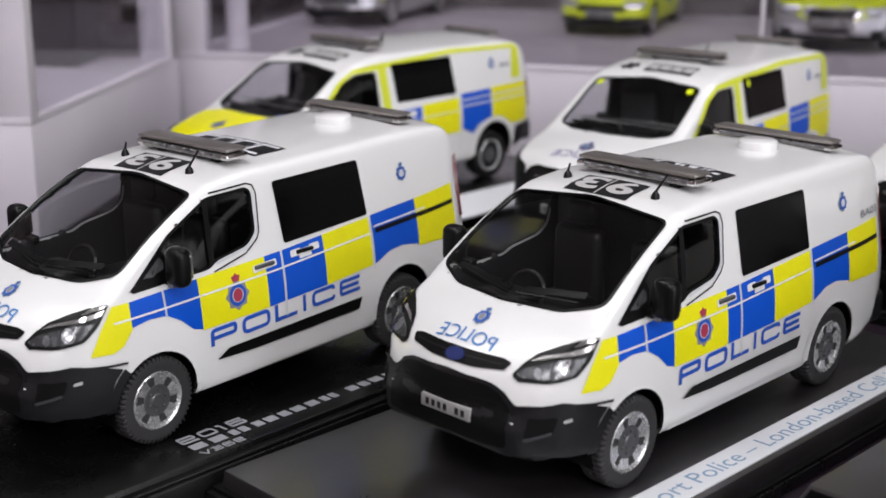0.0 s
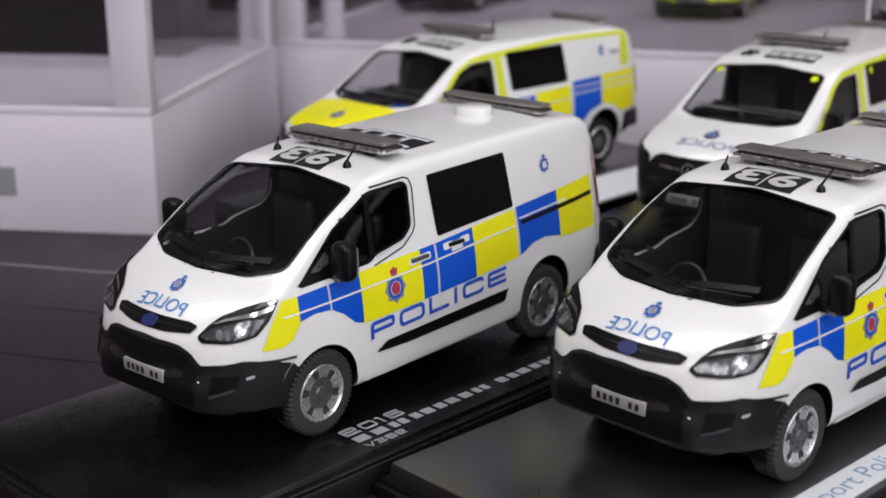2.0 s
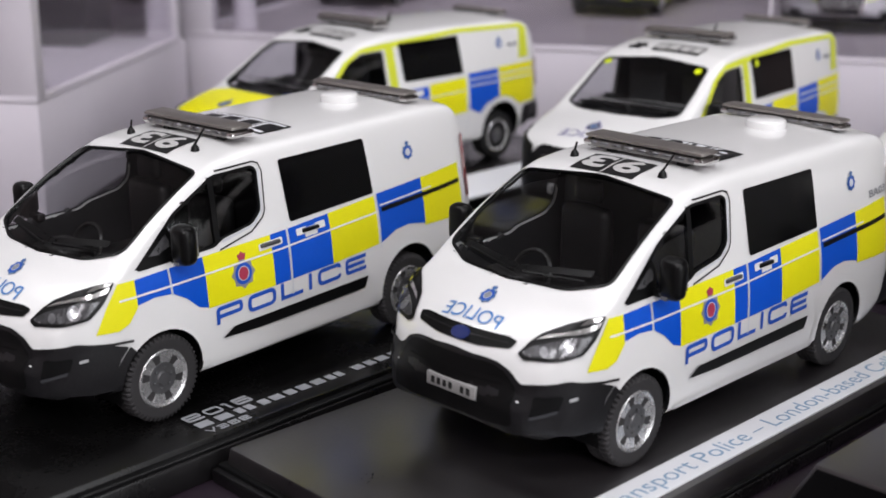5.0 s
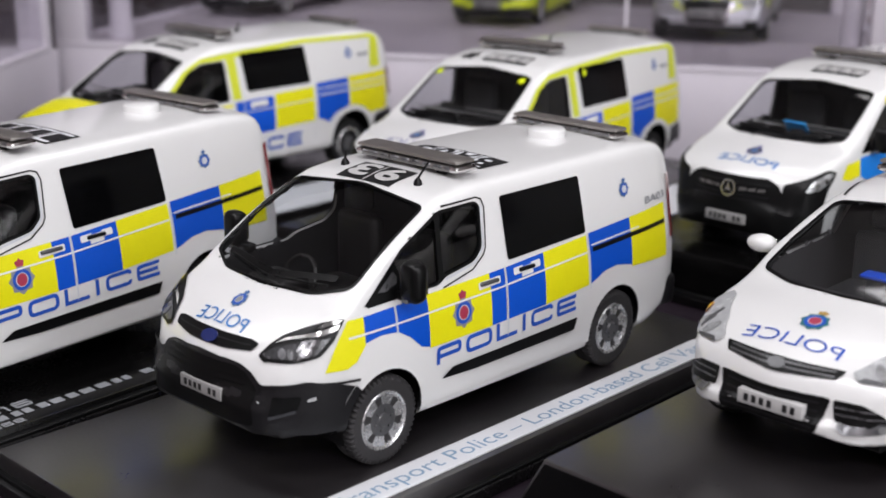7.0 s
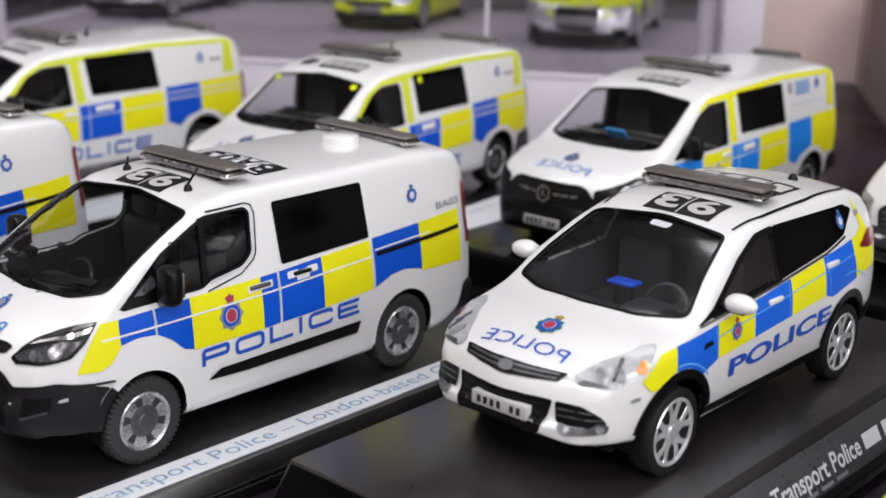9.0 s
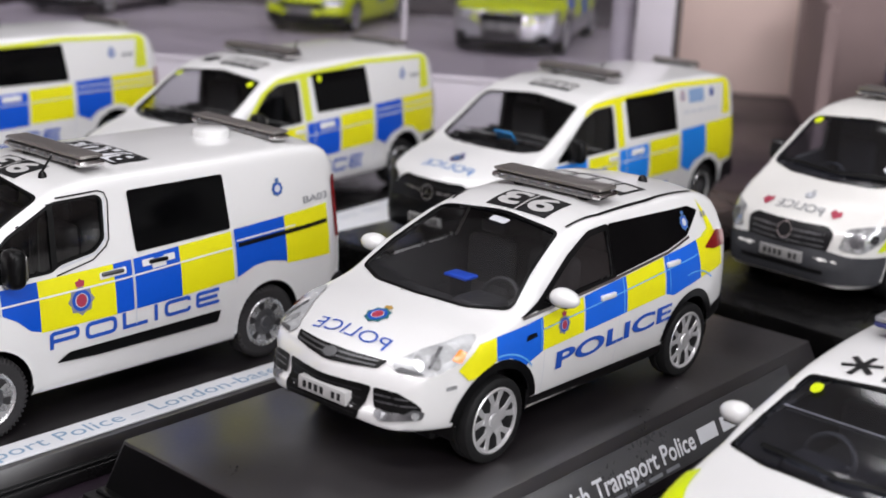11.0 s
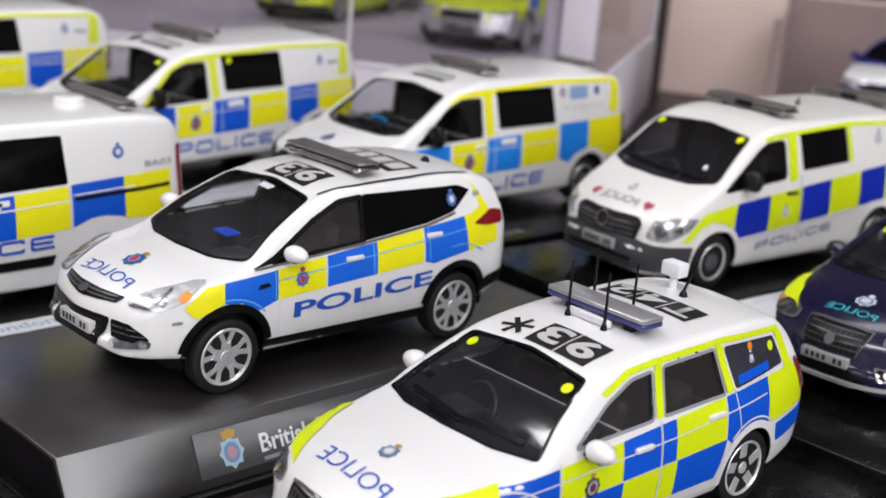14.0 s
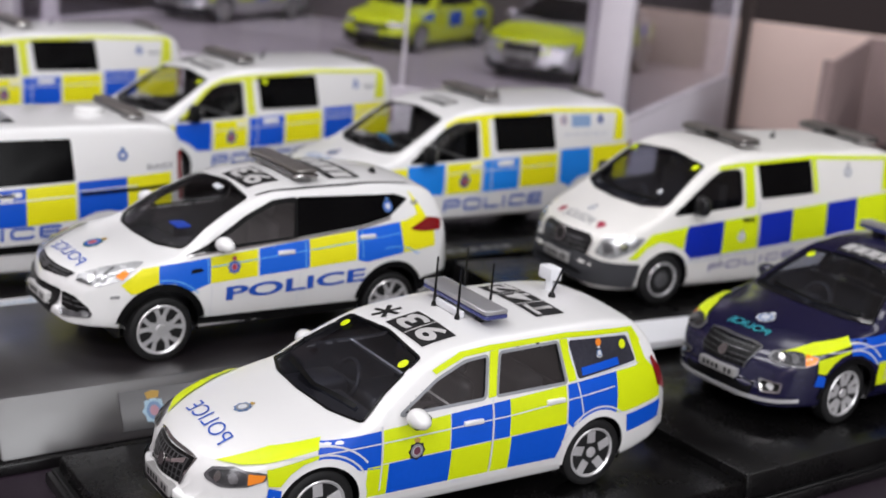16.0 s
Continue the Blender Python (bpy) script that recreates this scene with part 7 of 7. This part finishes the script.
def cabinet(m, label, x0, x1, depth, floor, height, post=0.5, inner=(), ground=None):
    """A glazed display cabinet on a white boarded base. x along its front, y into it."""
    c = thing("display_cabinet", m, label, "display cabinet", "white display cabinets")
    part("base_board", box(x0, x1, 0, depth, TABLE_Z, floor - 0.04, 0.02, 2), CASEWHITE, c, "white boarded base")
    part("cabinet_floor", box(x0 + 0.06, x1 - 0.06, 0.06, depth - 0.06, floor - 0.05, floor, 0.01, 1), ground or CASEWHITE, c)
    part("front_rail", box(x0, x1, -0.012, 0.10, floor - 0.05, floor + 0.05, 0.015, 2), CASEWHITE, c)
    for y0 in (0.0, depth - post):
        for xa, xb in ((x0, x0 + post), (x1 - post, x1)):
            part("post", box(xa - 0.006, xb + 0.006, y0 - 0.006, y0 + post * 0.5, floor - 0.04, floor + height, 0.02, 2), CASEWHITE, c, "white corner post")
    part("pane", box(x0 + post, x1 - post, 0.03, 0.05, floor + 0.05, floor + height), ACRYLIC, c, "clear pane").visible_shadow = False
    for x in (x0 + 0.03, x1 - 0.05):
        part("pane", box(x, x + 0.02, post * 0.5, depth - post * 0.5, floor, floor + height), ACRYLIC, c).visible_shadow = False
    for s in (x0, x1 - 0.10):
        part("side_rail", box(s - 0.01, s + 0.11, post * 0.5, depth - post * 0.5, floor - 0.045, floor + 0.06, 0.012, 1), CASEWHITE, c)
    top = floor + height
    for y0, y1 in ((-0.01, 0.45), (depth - 0.45, depth)):
        part("top_rail", box(x0, x1, y0, y1, top, top + 0.3, 0.03, 2), CASEWHITE, c)
    for xa, xb in ((x0, x0 + 0.45), (x1 - 0.45, x1)):
        part("top_rail", box(xa, xb, 0.452, depth - 0.452, top, top + 0.3, 0.03, 2), CASEWHITE, c)
    part("top_pane", box(x0 + 0.44, x1 - 0.44, 0.44, depth - 0.44, top + 0.12, top + 0.16), ACRYLIC, c, "clear top pane").visible_shadow = False
    for x, y, r in inner:
        part("inner_post", moved(lathe([(r, floor), (r, floor + 0.1), (r * 0.86, floor + 0.3), (r * 0.86, floor + height)], 24, "z"), (x, y, 0)), CASEWHITE, c, "round white post")
    return c


CASEFLOOR = material("grey_cabinet_floor", (0.40, 0.36, 0.40), 0.5, vary=0.06, size=6)
c2 = cabinet(place(-9.56, 8.74, 0, TURN), "long white display cabinet with clear panes and model cars", -0.02, 14.32, 9.6, 1.27, 4.6, 0.58, inner=((0.80, 0.93, 0.23), (13.5, 0.6, 0.21)), ground=CASEFLOOR)
part("pane_joint", box(9.94, 10.0, 0.02, 0.06, 1.25, 5.8), CASEWHITE, c2, "thin pane joint")
part("cabinet_back", box(0.1, 14.2, 9.5, 9.56, 1.24, 5.8), material("grey_cabinet_back", (0.105, 0.09, 0.095), 0.6, vary=0.2, size=14), c2, "grey backing board")
c1 = cabinet(place(-5.69, 3.30, 0, 33.7), "white display cabinet with clear panes", -9.0, 0.0, 6.2, 1.27, 4.8, 0.5)
part("cabinet_riser", box(-8.9, -1.2, 4.7, 6.0, 1.275, 5.6, 0.03, 1), BLACK, c1, "black inner riser")
part("hand_slot", box(-2.6, -1.93, -0.014, 0.02, 0.12, 0.50, 0.004, 1), GREYPRINT, c1, "recessed grip")

BEIGE = material("beige_board", (0.80, 0.62, 0.56), 0.75, vary=0.06, size=12)
DIMBOARD = material("grey_brown_board", (0.27, 0.195, 0.19), 0.6, vary=0.12, size=8)
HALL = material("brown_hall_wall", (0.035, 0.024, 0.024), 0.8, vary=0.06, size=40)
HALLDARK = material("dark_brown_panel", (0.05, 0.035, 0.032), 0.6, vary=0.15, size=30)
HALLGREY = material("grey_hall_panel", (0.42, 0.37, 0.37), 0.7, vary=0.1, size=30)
CEIL = material("white_ceiling", (0.72, 0.72, 0.72), 0.8, vary=0.03, size=60)
CARPET = material("dark_hall_floor", (0.06, 0.055, 0.06), 0.9, vary=0.2, size=30)


def slab(name, x0, x1, y0, y1, z0, z1, mat, label, m=None):
    bm = box(x0, x1, y0, y1, z0, z1)
    o = part(name, bm, mat, None, smooth=False, scale=False)
    o.matrix_basis = m or Matrix.Identity(4)
    return tagged(o, label, "wall" if "wall" in name else name.split("_")[0], kind="structure")


R = pose(0.1, 0.2, 0, 0, 0, TURN)
slab("floor", -2.6, 2.6, -2.6, 2.2, -0.86, -0.80, CARPET, "dark hall floor", R)
slab("ceiling", -2.6, 2.6, -2.6, 2.2, 1.70, 1.78, CEIL, "white ceiling", R)
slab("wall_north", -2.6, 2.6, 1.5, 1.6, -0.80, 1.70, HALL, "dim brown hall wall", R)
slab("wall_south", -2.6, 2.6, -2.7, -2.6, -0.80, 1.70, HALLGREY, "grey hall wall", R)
slab("wall_west", -2.7, -2.6, -2.6, 2.2, -0.80, 1.70, material("pinkish_hall_wall", (0.56, 0.46, 0.47), 0.8, vary=0.06, size=40), "pinkish grey hall wall", R)
slab("wall_east", 2.6, 2.7, -0.70, 2.2, -0.80, 1.70, HALLGREY, "grey hall wall beside a tall opening", R)
slab("wall_east_end", 2.6, 2.7, -2.6, -2.3, -0.80, 1.70, HALLGREY, "grey hall wall beside a tall opening", R)
slab("wall_east_low", 2.6, 2.7, -2.3, -0.70, -0.80, -0.30, HALLGREY, "grey hall wall under a tall opening", R)
slab("wall_east_high", 2.6, 2.7, -2.3, -0.70, 1.62, 1.70, HALLGREY, "grey hall wall over a tall opening", R)


# boards that stand behind the long cabinet
def board(name, x, y, yaw, length, z0, z1, mat, label, thick=0.25, rise=0.0):
    bm = box(0, length, 0, thick, z0, z1, 0.012, 1)
    for v in bm.verts:
        if v.co.z > (z0 + z1) / 2:
            v.co.z += rise * v.co.x
    o = part(name, bm, mat, None, smooth=False)
    o.matrix_basis = place(x, y, 0, yaw)
    return tagged(o, label, "panel", kind="structure")


def behind(along, deep):
    """A spot given along and into the long cabinet, from its front corner."""
    c, w = math.cos(radians(TURN)), math.sin(radians(TURN))
    return -9.56 + along * c - deep * w, 8.74 + along * w + deep * c


board("panel_beige", *behind(6.0, 12.0), TURN, 17.0, TABLE_Z, 2.42, BEIGE, "low beige board standing on the table", 0.2)
board("panel_edge", *behind(14.2, 10.2), TURN, 0.26, TABLE_Z, 6.0, HALLDARK, "dark brown upright")
board("panel_upright", *behind(17.1, 4.3), TURN, 0.22, TABLE_Z, 2.43, DIMBOARD, "grey upright beside a board")
board("panel_side", *behind(17.35, 4.6), TURN + 90, 6.0, TABLE_Z, 2.43, DIMBOARD, "grey-brown side board", 0.1)
board("panel_grey", *behind(17.2, 11.0), TURN, 18.0, TABLE_Z, 2.43, DIMBOARD, "grey-brown board")
